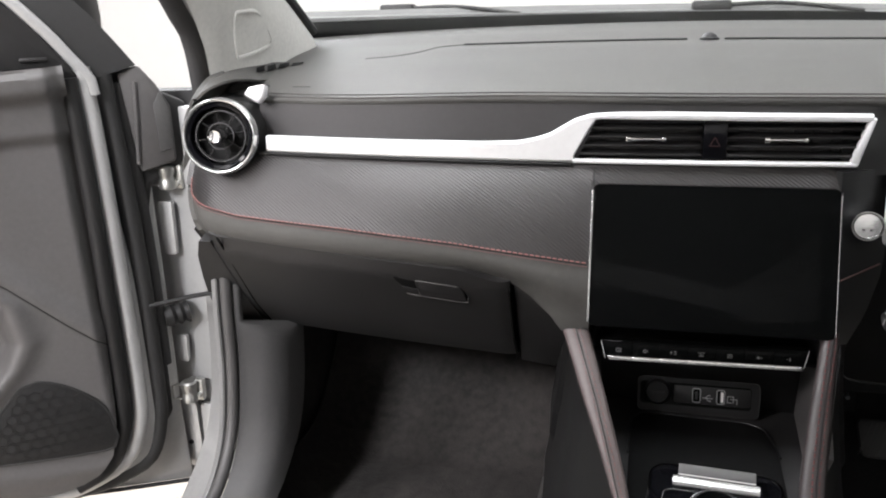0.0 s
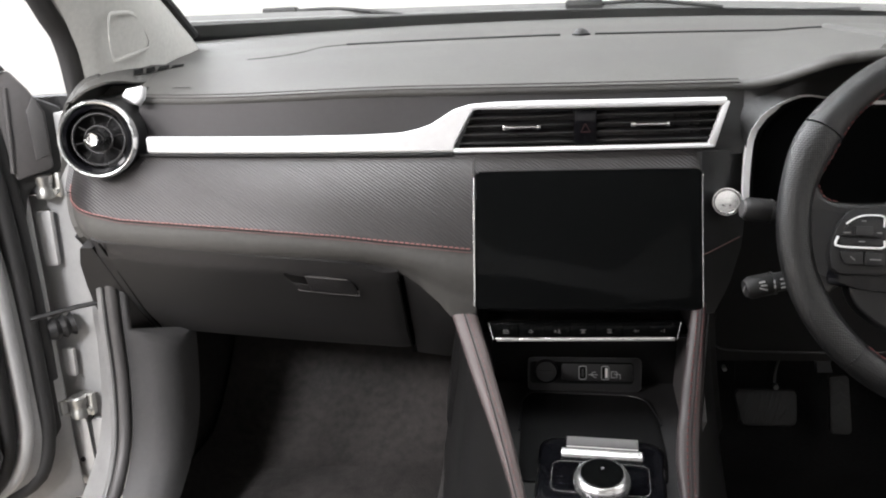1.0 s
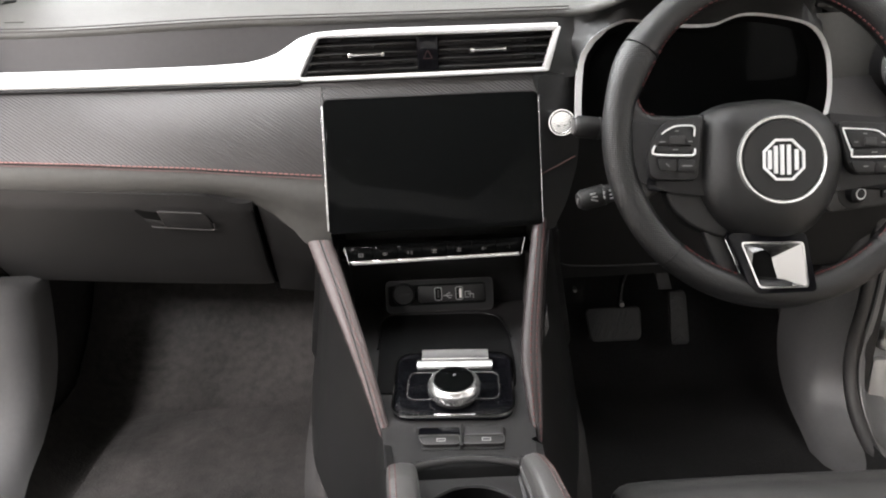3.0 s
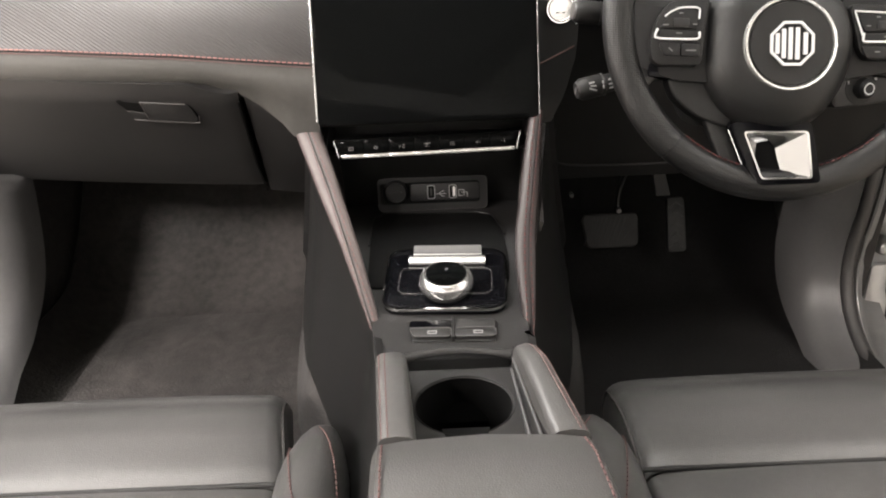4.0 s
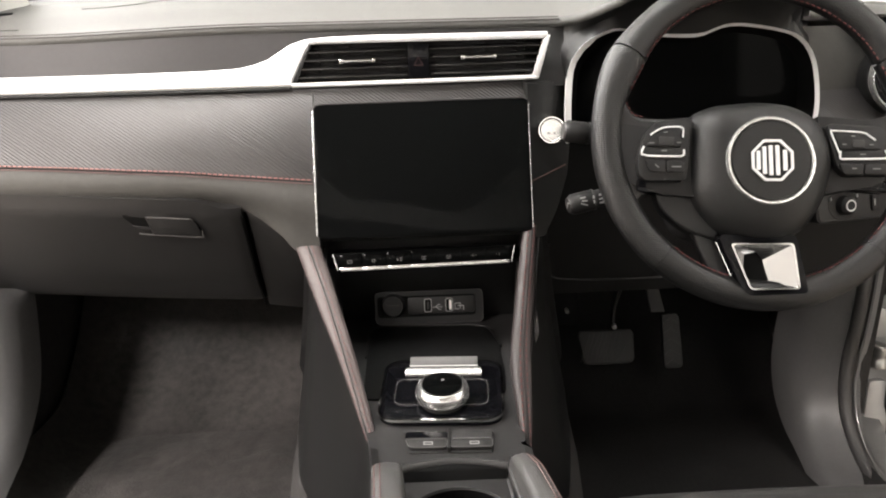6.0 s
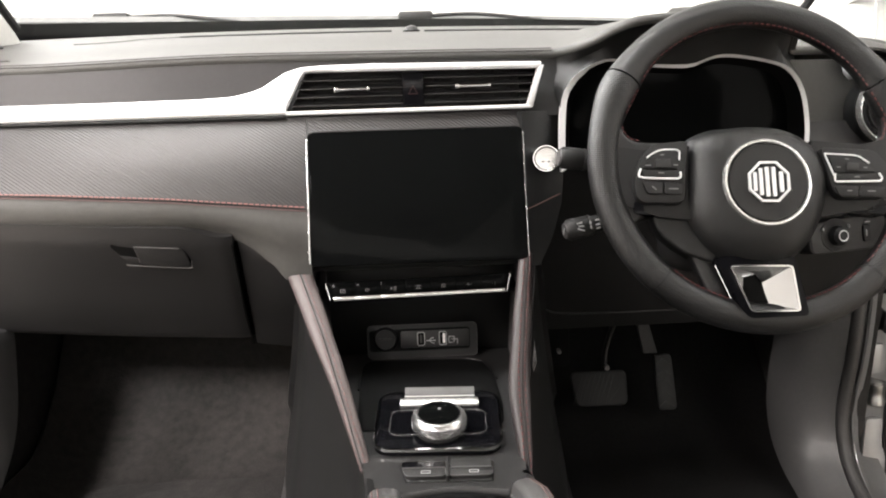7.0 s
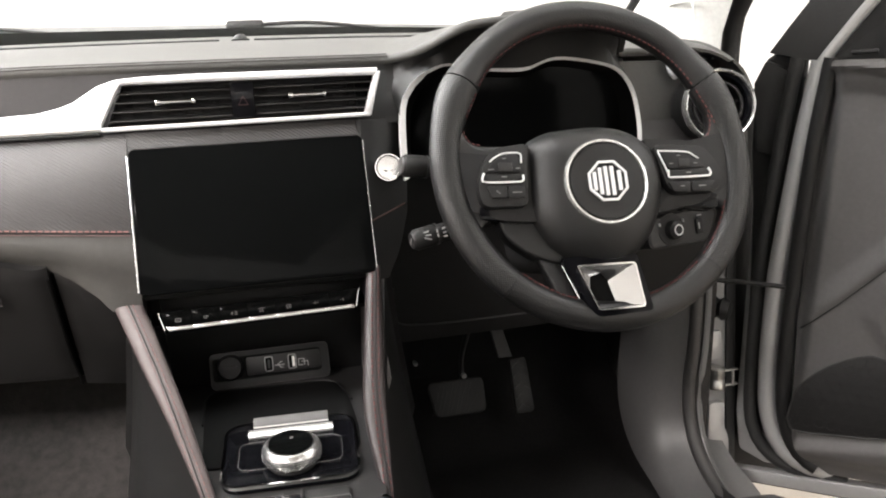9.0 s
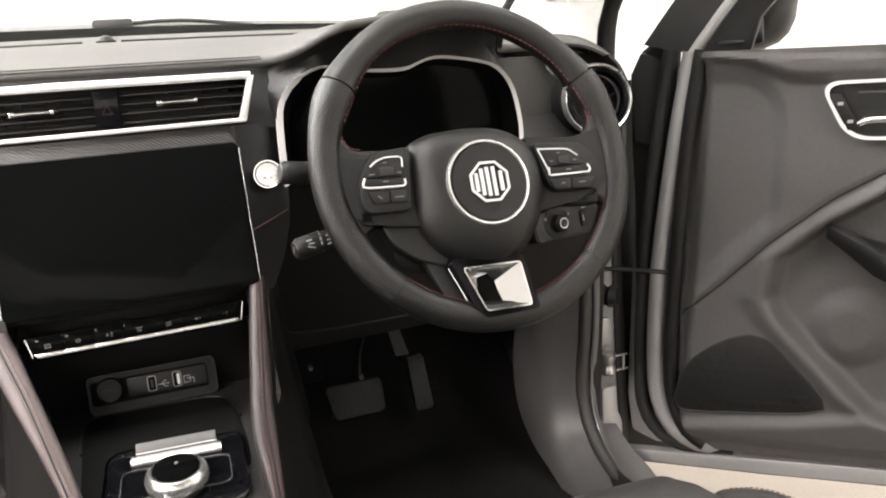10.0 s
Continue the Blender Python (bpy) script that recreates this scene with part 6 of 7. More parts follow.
# ---- seats ----
def seat(name, xc, side, yf, label):
    t = thing(name, (xc, 0.55, 0.34), label, "car seat", group="front seats")
    hw = 0.232
    gap = {-side: 0.060 if side < 0 else 0.040, side: 0.030}

    def top_z(y):
        return interp(y, [(0.30, 0.479), (0.55, 0.492), (yf - 0.10, 0.509), (yf - 0.05, 0.504), (yf - 0.02, 0.495), (yf, 0.484)])

    def flare(y):
        # the inner edge of the passenger cushion widens to the rear
        return 0.034 * min(1.0, max(0.0, yf - y) / 0.19) if side < 0 else 0.0

    def cush(y0, y1, open_end):
        rings = []
        n = 14
        for i in range(n + 1):
            s = i / n
            y = y0 + (y1 - y0) * s
            e = s if open_end else min(s, 1 - s)
            puff = 0.010 * (1 - math.exp(-e * 22)) - 0.006
            zt = top_z(y) + puff
            ring = [V(xc - hw, y, 0.38), V(xc - hw, y, zt - 0.030), V(xc - hw + 0.003, y, zt - 0.017), V(xc - hw + 0.010, y, zt - 0.007), V(xc - hw + 0.022, y, zt - 0.0015)]
            for k in range(1, 8):
                a = k / 8
                ring.append(V(xc - hw + 2 * hw * a, y, zt + 0.004 * math.sin(math.pi * a)))
            ring += [V(xc + hw - 0.022, y, zt - 0.0015), V(xc + hw - 0.010, y, zt - 0.007), V(xc + hw - 0.003, y, zt - 0.017), V(xc + hw, y, zt - 0.030), V(xc + hw, y, 0.38)]
            fl = flare(y)
            ring = [p + V(fl * (p.x - xc + hw) / (2 * hw), 0, 0) for p in ring]
            rings.append(ring)
        return rings

    front = cush(yf - 0.19, yf - 0.012, True)
    # rounded nose
    nose = []
    last = front[-1]
    for k in range(1, 9):
        a = radians(k * 90 / 8)
        nose.append([V(p.x, yf - 0.012 + 0.05 * math.sin(a), 0.40 + (p.z - 0.40) * (1 - 0.42 * (1 - math.cos(a)))) if p.z > 0.4 else V(p.x, yf - 0.012 + 0.02 * math.sin(a), p.z) for p in last])
    part("front_cushion", loft(front + nose), SEATL, t, "smooth dark grey leather")
    part("rear_cushion", loft(cush(0.30, yf - 0.194, False)), SEATL, t)
    part("cross_seam", tube([V(xc - hw + (2 * hw + flare(yf - 0.192)) * i / 12, yf - 0.192, top_z(yf - 0.19) - 0.003) for i in range(13)], 0.0032, 8), BLACK, t, "dark seam across the cushion")
    for s in (-1, 1):
        # welt seam down the side of the front cushion
        pts = [V(xc + s * (hw - 0.0015) + (flare(y) if s > 0 else 0.0), y, top_z(y) - 0.012) for y in [yf - 0.19 + 0.18 * i / 10 for i in range(11)]]
        pts += [V(xc + s * (hw - 0.001), yf + 0.014, 0.472), V(xc + s * (hw - 0.001), yf + 0.033, 0.43)]
        part("seam", tube(smooth_path(pts, 0.01), 0.0020, 6), GREYT, t, "dark welt seam")
        # side bolster
        rings = []
        for i in range(15):
            u = i / 14
            y = yf - 0.055 - 0.60 * u
            r = 0.048 * math.sin(min(1.0, u * 4 + 0.12) * math.pi / 2)
            zc = 0.455 + 0.020 * u
            c = V(xc + s * (hw + gap[s]), y, zc)
            rings.append([c + V(math.copysign(abs(math.cos(a)) ** 0.8, math.cos(a)) * 0.046 * (0.4 + 0.6 * r / 0.048), 0, math.sin(a) * (r + 0.02)) for a in [2 * math.pi * k / 18 for k in range(18)]])
        bo = part("bolster", loft(rings), SEATL, t, "leather side bolster with red stitching")
        for u0, a0, a1 in ((0.03, 0.0, 60.0), (0.12, -42.0, 8.0)):
            path = []
            for i in range(20):
                u = u0 + (1 - u0) * i / 19
                y = yf - 0.055 - 0.60 * u
                r = 0.048 * math.sin(min(1.0, u * 4 + 0.12) * math.pi / 2)
                c = V(xc + s * (hw + gap[s]), y, 0.455 + 0.020 * u)
                w = 0.046 * (0.4 + 0.6 * r / 0.048)
                a = math.pi / 2 - s * radians(a0 + (a1 - a0) * min(1.0, (u - u0) / 0.30) ** 0.8)
                path.append(c + V(math.copysign(abs(math.cos(a)) ** 0.8, math.cos(a)) * w * 1.02, 0, math.sin(a) * (r + 0.02) * 1.02))
            part("stitching", stitches(path, 0.005, 0.003, 0.001), THREAD, bo, "red stitching")
    part("base", box((xc, 0.56, 0.375), (0.40, 0.5, 0.07), 0.01), BLACK, t, "black seat base")
    # reclined backrest
    rings = []
    for i in range(10):
        u = i / 9
        y, z = 0.33 - 0.40 * u, 0.47 + 0.44 * u
        w = 0.245 - 0.04 * u
        th = 0.11 - 0.03 * u
        rings.append([V(xc + w * math.copysign(abs(math.cos(a)) ** 0.6, math.cos(a)), y - 0.08 + th * math.sin(a) * 0.74, z - 0.05 + th * math.sin(a) * 0.67) for a in [2 * math.pi * k / 22 for k in range(22)]])
    part("backrest", loft(rings), SEATL, t)


seat("passenger_seat", -0.452, -1, 0.897, "dark grey leather passenger seat with red stitched bolsters")
seat("driver_seat", 0.470, 1, 0.895, "dark grey leather driver seat with red stitched bolsters")


# ---- body: pillars, windscreen, cowl, roof, door apertures ----
def windscreen():
    def g(u, v):
        a = u * 2 - 1
        x = a * (0.80 - 0.10 * v)
        y = 1.70 - 0.10 * a * a - 1.02 * v
        z = 1.205 - 0.012 * a - 0.01 * a * a - 0.028 * max(0.0, a) ** 2 + 0.47 * v
        return V(x, y, z)

    w = single("windscreen", sheet(g, 20, 12, 0.005), GLASS, "clear raked windscreen glass", "windscreen", kind="structure")
    w.visible_shadow = False

    def band(u, v):
        p = g(u, 0.0)
        return V(p.x, p.y - 0.012 * v - 0.004, p.z - 0.012 + 0.043 * v)

    single("trim_windscreen_base", sheet(band, 40, 3, 0.004), FRIT, "black ceramic edge along the windscreen base", "trim", kind="structure")

    # cowl panel outside, with wipers on it
    def cowl(u, v):
        a = u * 2 - 1
        return V(a * 0.82, 1.725 - 0.10 * a * a + 0.16 * v, 1.238 - 0.016 * a - 0.008 * a * a - 0.028 * max(0.0, a) ** 2 + 0.012 * math.sin(math.pi * v) - 0.02 * v)

    single("cowl_panel", sheet(cowl, 40, 8, 0.01), COWLP, "grey plastic cowl panel below the windscreen", "cowl", kind="structure")

    def bonnet(u, v):
        a = u * 2 - 1
        return V(a * 0.86, 1.90 - 0.08 * a * a + 1.0 * v, 1.20 - 0.05 * a * a - 0.16 * v ** 2 - 0.012 * a - 0.02 * max(0.0, a) ** 2)

    single("bonnet", sheet(bonnet, 24, 16, 0.01), PAINT, "silver painted car bonnet", "bonnet", kind="structure")
    for x0, x1, px in ((-0.60, -0.17, -0.655), (0.02, 0.50, -0.01)):
        t = thing("windscreen_wiper", (px, 1.74, 1.24), "parked black windscreen wiper lying along the cowl", "wiper", group="wipers")
        part("pivot_cap", box((px + 0.03, 1.745, 1.246 - 0.02 * px), (0.075, 0.035, 0.020), 0.006), BLACK, t)
        part("arm", tube(smooth_path([V(px + 0.03, 1.745, 1.246 - 0.02 * px), V(px + 0.16, 1.735, 1.247 - 0.02 * px), V(px + 0.30, 1.715, 1.229 - 0.02 * px)], 0.02), 0.007, 8, squash=(V(0, 0, 1), 0.6)), BLACK, t)
        part("blade", tube([V(x0 - 0.22 + (x1 - x0 + 0.26) * i / 16, 1.71 - 0.06 * ((x0 - 0.22 + (x1 - x0 + 0.26) * i / 16)) ** 2, 1.220 - 0.02 * (x0 - 0.2 + (x1 - x0 + 0.2) * i / 16)) for i in range(17)], 0.008, 8), RUBBER, t)


windscreen()


def pillar(side, dz):
    """Interior pillar trim from the dash corner up and back, with its dark door seal."""
    s = side
    # (y front, y rear, z) stations in the side plane
    st = [(1.56, 1.155, 1.14), (1.50, 1.145, 1.19), (1.40, 1.11, 1.245), (1.29, 1.06, 1.30), (1.12, 0.95, 1.38), (0.80, 0.64, 1.52), (0.62, 0.46, 1.60)]
    rings = []
    for yf, yr, z in st:
        z = z + dz
        inn = 0.735 - 0.10 * max(0, z - 1.2)
        front_in = inn - 0.02
        ring = [V(s * (inn + 0.055), yf + 0.03, z + 0.02), V(s * (front_in + 0.02), yf + 0.012, z + 0.012), V(s * front_in, yf - 0.02, z), V(s * (front_in - 0.004), (yf + yr) / 2, z - 0.004), V(s * (inn + 0.004), yr + 0.03, z - 0.006), V(s * (inn + 0.016), yr + 0.006, z - 0.006), V(s * (inn + 0.030), yr + 0.03, z)]
        rings.append(ring)
    pl = single("pillar_trim_left" if s < 0 else "pillar_trim_right", loft(rings), FABRIC, "light grey windscreen pillar trim with a moulded panel", "pillar", kind="structure")
    # moulded panel in the trim
    ol = [(1.175, 1.232), (1.20, 1.240), (1.258, 1.236), (1.303, 1.195), (1.298, 1.185), (1.203, 1.172), (1.180, 1.178)]
    part("moulded_line", tube(smooth_path([V(s * (0.735 - 0.10 * (z + dz - 1.2) - 0.0225), y, z + dz) for y, z in ol], 0.01, True), 0.0030, 8, True, squash=(V(1, 0, 0), 0.35)), FABRIC, pl, "soft moulded line")
    # black edge between trim and windscreen
    part("screen_edge", tube(smooth_path([V(s * (0.735 - 0.10 * max(0, z + dz - 1.2) - 0.012), yf + 0.004, z + dz + 0.010) for yf, _, z in st[1:]], 0.02), 0.009, 8), BLACK, pl, "black windscreen edge beside the trim")
    # seal round the aperture
    path = [V(s * 0.79, yr + 0.040, z + dz - 0.004) for _, yr, z in st]
    path[0] = V(s * 0.79, 1.205, 1.02 + dz)
    single("trim_pillar_seal", tube(smooth_path(path, 0.02), 0.018, 12, squash=(V(1, 0, 0), 0.8)), RUBBER, "black rubber door seal on the pillar", "trim", kind="structure")
    # painted outer pillar
    rings = []
    for yf, yr, z in st:
        z = z + dz
        rings.append([V(s * 0.80, yf + 0.05, z + 0.02), V(s * 0.84, (yf + yr) / 2 + 0.04, z), V(s * 0.80, yr + 0.05, z - 0.01), V(s * 0.785, yr + 0.05, z)])
    single("pillar_outer", loft(rings), PAINT, "silver painted windscreen pillar", "pillar", kind="structure")


pillar(-1, 0.02)
pillar(1, -0.035)


def roof_shell():
    def g(u, v):
        a = u * 2 - 1
        return V(a * 0.72, 0.72 - 2.3 * v, 1.66 - 0.05 * a * a + 0.02 * math.sin(math.pi * v))

    single("roof_lining", sheet(g, 20, 10, 0.02), FABRIC, "light grey roof lining", "roof", kind="structure")


roof_shell()


def rear_cabin():
    """The unseen closed rear of the cabin, added to keep the light off from behind."""
    for s in (-1, 1):
        single("rear_door_left" if s < 0 else "rear_door_right", slab([V(s * 0.80, 0.10, 0.34), V(s * 0.80, -1.5, 0.34), V(s * 0.78, -1.5, 1.10), V(s * 0.78, 0.10, 1.10)], V(s * 0.05, 0, 0), 0.01), PLASTIC, "unseen closed rear door with dark trim, blocks light", "car door", kind="structure")
        single("pillar_centre_left" if s < 0 else "pillar_centre_right", slab([V(s * 0.79, 0.20, 0.34), V(s * 0.79, 0.05, 0.34), V(s * 0.70, -0.02, 1.62), V(s * 0.70, 0.08, 1.62)], V(s * 0.05, 0, 0), 0.01), PLASTIC, "unseen dark centre pillar trim, blocks light", "pillar", kind="structure")
    single("rear_bench", slab([V(-0.68, -0.62, 0.40), V(-0.68, -1.1, 0.40), V(-0.68, -1.35, 1.15), V(-0.68, -1.15, 1.18), V(-0.68, -0.95, 0.62), V(-0.68, -0.6, 0.58)], V(1.36, 0, 0), 0.03), SEATL, "unseen dark leather rear bench seat, blocks light", "car seat", kind="structure")
    single("wall_tailgate", slab([V(-0.8, -1.5, 0.34), V(0.8, -1.5, 0.34), V(0.72, -1.55, 1.12), V(-0.72, -1.55, 1.12)], V(0, -0.05, 0), 0.01), PLASTIC, "unseen dark tailgate lining, blocks light", "tailgate", kind="structure")


rear_cabin()


def aperture(side, xs, dz):
    """Hinge pillar, kick panel, sill and seals round the front door opening."""
    s = side
    X = xs

    def pt(x, y, z):
        return V(s * x, y, z + dz)

    if s < 0:
        path = [(1.20, 1.00), (1.190, 0.90), (1.175, 0.75), (1.168, 0.62), (1.140, 0.51), (1.075, 0.44), (0.97, 0.41), (0.80, 0.40), (0.20, 0.40)]
    else:
        path = [(1.20, 1.00), (1.200, 0.90), (1.200, 0.75), (1.212, 0.64), (1.230, 0.56), (1.230, 0.50), (1.205, 0.445), (1.145, 0.402), (1.06, 0.382), (0.94, 0.374), (0.80, 0.372), (0.20, 0.372)]
    sm = smooth_path([V(0, y, z) for y, z in path], 0.02)
    m = len(sm)
    # lining: curves from the seal into the footwell
    rings = []
    for i, p in enumerate(sm):
        q = sm[min(i + 1, m - 1)] - sm[max(i - 1, 0)]
        q.normalize()
        nrm = V(0, -q.z, q.y)
        if nrm.y < 0:
            nrm = -nrm
        low = step01(1.12, 1.0, p.y)
        fw = V(0, 1, 0) * (1 - low) + V(0, 0.0, -1) * low
        k = 1 - (step01(0.66, 0.74, p.z) if s > 0 else step01(0.675, 0.71, p.z))
        kx, ky = (0.35, 0.22) if s > 0 else (0.12, 0.10)
        prof = [(0.0, 0.0), (-0.012, 0.010), (-0.028, 0.018), (-0.050, 0.036), (-0.064, 0.068), (-0.070, 0.12 if low < 0.5 else 0.08)]
        prof = [(a * (kx + (1 - kx) * k), b * (ky + (1 - ky) * k)) for a, b in prof]
        rings.append([pt(X + a, p.y + fw.y * b * (1 - 0.0 * low), p.z + fw.z * min(b, 0.08)) for a, b in prof])
    ku, kv = len(rings) - 1, len(rings[0]) - 1
    bm = sheet(lambda a, b: rings[round(a * ku)][round(b * kv)], ku, kv, 0.006)
    single("kick_panel_left" if s < 0 else "kick_panel_right", bm, KICK, "grey plastic kick panel and sill lining", "trim", kind="structure")
    single("trim_aperture_seal", tube([pt(X + 0.012, p.y - 0.002, p.z + 0.001) for p in sm], 0.011, 10), SEALR, "grey rubber seal round the door opening", "trim", kind="structure")
    # painted flange outside the seal
    rings = []
    for p in sm:
        low = step01(1.10, 0.98, p.y)
        a = [(0.020, 0.0, 0.0), (0.028, -0.010, -0.004), (0.038, -0.006, -0.010), (0.042, 0.030 * (1 - low), -0.03 * low - 0.004), (0.050, 0.06 * (1 - low), -0.05 * low - 0.004), (0.100, 0.075 * (1 - low), -0.06 * low - 0.004)]
        rings.append([pt(X + dx, p.y + dy, p.z + dzz) for dx, dy, dzz in a])
    bm = loft(rings, closed=False)
    bmesh.ops.solidify(bm, geom=bm.faces[:], thickness=0.004)
    single("door_aperture_flange", bm, PAINT, "silver painted door aperture and sill", "body", kind="structure")
    # dark joint line beside the seal
    single("trim_flange_gap", tube([pt(X + 0.0245, p.y - 0.006, p.z - 0.002) for p in sm if p.y > 1.0], 0.0022, 6), BLACK, "thin dark joint beside the door seal", "trim", kind="structure")
    # hinge pillar face behind the open door
    e = 0.095 if s < 0 else 0.010
    hp = single("hinge_pillar", slab([pt(X + 0.05, 1.262, 1.07), pt(X + 0.13 + e, 1.29, 1.07), pt(X + 0.13 + e, 1.29, 0.34), pt(X + 0.05, 1.262, 0.34)], V(0, 0.03, 0), 0.004), PAINT, "silver painted hinge pillar", "body", kind="structure")
    # pressed shapes: a raised foot below the lower hinge, ribs beside it, a plate between the hinges
    foot = rounded_poly([(0.062 + e, 0.500), (0.096 + e, 0.500), (0.094 + e, 0.455), (0.104 + e, 0.425), (0.104 + e, 0.372), (0.056 + e, 0.372), (0.060 + e, 0.430)], 0.008, 3)
    part("pressing", slab([pt(X + a, 1.276, b) for a, b in foot], V(0, -0.016, 0), 0.005, 2), PAINT, hp, "raised painted foot of the pillar")
    part("pressing", slab([pt(X + a, 1.270, b) for a, b in rounded_poly([(0.034 + e * 0.86, 0.500), (0.050 + e, 0.500), (0.052 + e, 0.400), (0.040 + e * 0.9, 0.385)], 0.005, 3)], V(0, -0.012, 0), 0.004, 2), PAINT, hp)
    # no channel is pressed in: a raised black strip paints its shadow
    part("shadow_channel", slab([pt(X + a, 1.268, b) for a, b in ((0.050 + e, 0.505), (0.060 + e, 0.505), (0.058 + e, 0.380), (0.049 + e, 0.380))], V(0, -0.004, 0)), RUBBER, hp, "black strip painting the shadow in the pressing")
    part("pressing", slab([pt(X + a, 1.270, b) for a, b in rounded_poly([(0.064 + e, 0.640), (0.088 + e, 0.640), (0.090 + e, 0.588), (0.066 + e, 0.584)], 0.006, 3)], V(0, -0.010, 0), 0.003, 2), PAINT, hp)
    part("pressing", slab([pt(X + a, 1.270, b) for a, b in rounded_poly([(0.060 + e, 0.900), (0.090 + e, 0.900), (0.088 + e, 0.800), (0.062 + e, 0.800)], 0.006, 3)], V(0, -0.010, 0), 0.003, 2), PAINT, hp)
    part("hole", rod(pt(X + 0.082 + e, 1.261, 0.412), pt(X + 0.082 + e, 1.257, 0.412), 0.0046, 12), BLACK, hp, "small dark drain hole")
    part("wing_gap", slab([pt(X + 0.108 + e, 1.280, 1.07), pt(X + 0.132 + e, 1.287, 1.07), pt(X + 0.132 + e, 1.287, 0.34), pt(X + 0.108 + e, 1.280, 0.34)], V(0, -0.003, 0), 0.001), RUBBER, hp, "dark joint beside the front wing")
    single("trim_wing_closing", slab([pt(X + 0.03, 1.30, 1.098 if s < 0 else 1.080), pt(X + 0.42, 1.34, 1.088 if s < 0 else 1.072), pt(X + 0.42, 1.34, 0.30), pt(X + 0.03, 1.30, 0.30)], V(0, 0.05, 0), 0.004), BLACK, "dark inner wall of the front wing", "body", kind="structure")
    single("trim_cowl_side", slab([pt(X + 0.02, y, z) for y, z in ([(1.16, 1.06), (1.85, 1.17), (1.85, 0.32), (1.25, 0.32)] if s > 0 else [(1.22, 1.06), (1.85, 1.17), (1.85, 0.32), (1.25, 0.32), (1.25, 0.66), (1.37, 0.68), (1.32, 0.80), (1.26, 0.95)])], V(s * 0.03, 0, 0)), CARPET, "dark carpeted side wall beside the footwell", "body", kind="structure")
    part("rubber_grommet", lathe(pt(X + 0.055 + e, 1.262, 0.690), V(s * 0.9, -1, -0.1), [(0.022, 0), (0.017, 0.008), (0.022, 0.016), (0.0165, 0.024), (0.0215, 0.032), (0.016, 0.045)], 20), BLACK, hp, "ribbed black cable grommet")
    hx = 0.060 + e if s < 0 else 0.076
    for zz, yy in ((0.532 if s < 0 else 0.556, 0.006), (0.945 if s < 0 else 0.955, 0.022)):
        barrel = lathe(pt(X + hx, 1.236 + yy, zz - 0.021), V(0, 0, 1), [(0.012, 0), (0.0155, 0.003), (0.0155, 0.014), (0.0135, 0.017), (0.0135, 0.026), (0.0155, 0.029), (0.0155, 0.040), (0.012, 0.043)], 18)
        h = part("door_hinge", join(barrel, box(pt(X + hx - 0.008, 1.252 + yy, zz), (0.030, 0.014, 0.044), 0.003)), STEEL, hp, "pale zinc door hinge")
        for dz2 in (-0.014, 0.014):
            part("hinge_arm", box(pt(X + hx + 0.026, 1.232 + yy, zz + dz2), (0.030, 0.008, 0.0024), 0.0008), STEEL, h, "thin hinge arm")
        part("pin", rod(pt(X + hx + 0.028, 1.226 + yy, zz - 0.014), pt(X + hx + 0.028, 1.226 + yy, zz + 0.014), 0.0026, 10), STEEL, h)
        part("hinge_bolt", rod(pt(X + hx - 0.016, 1.245 + yy, zz - 0.010), pt(X + hx - 0.016, 1.236 + yy, zz - 0.010), 0.006, 6), STEEL, h)
    c = thing("door_check_strap", pt(X + 0.03, 1.20, 0.765), "black steel door check strap", "check strap", group="door check straps")
    part("strap", tube([pt(X + 0.040, 1.215, 0.752), pt(X + 0.09, 1.19, 0.748), pt(X + 0.15, 1.15, 0.740)], 0.006, 8, squash=(V(0, 0, 1), 0.7)), BLACK, c)
    part("strap_end", box(pt(X + 0.042, 1.222, 0.752), (0.030, 0.022, 0.022), 0.004), BLACK, c)


aperture(-1, 0.763, 0.035)
aperture(1, 0.722, -0.02)


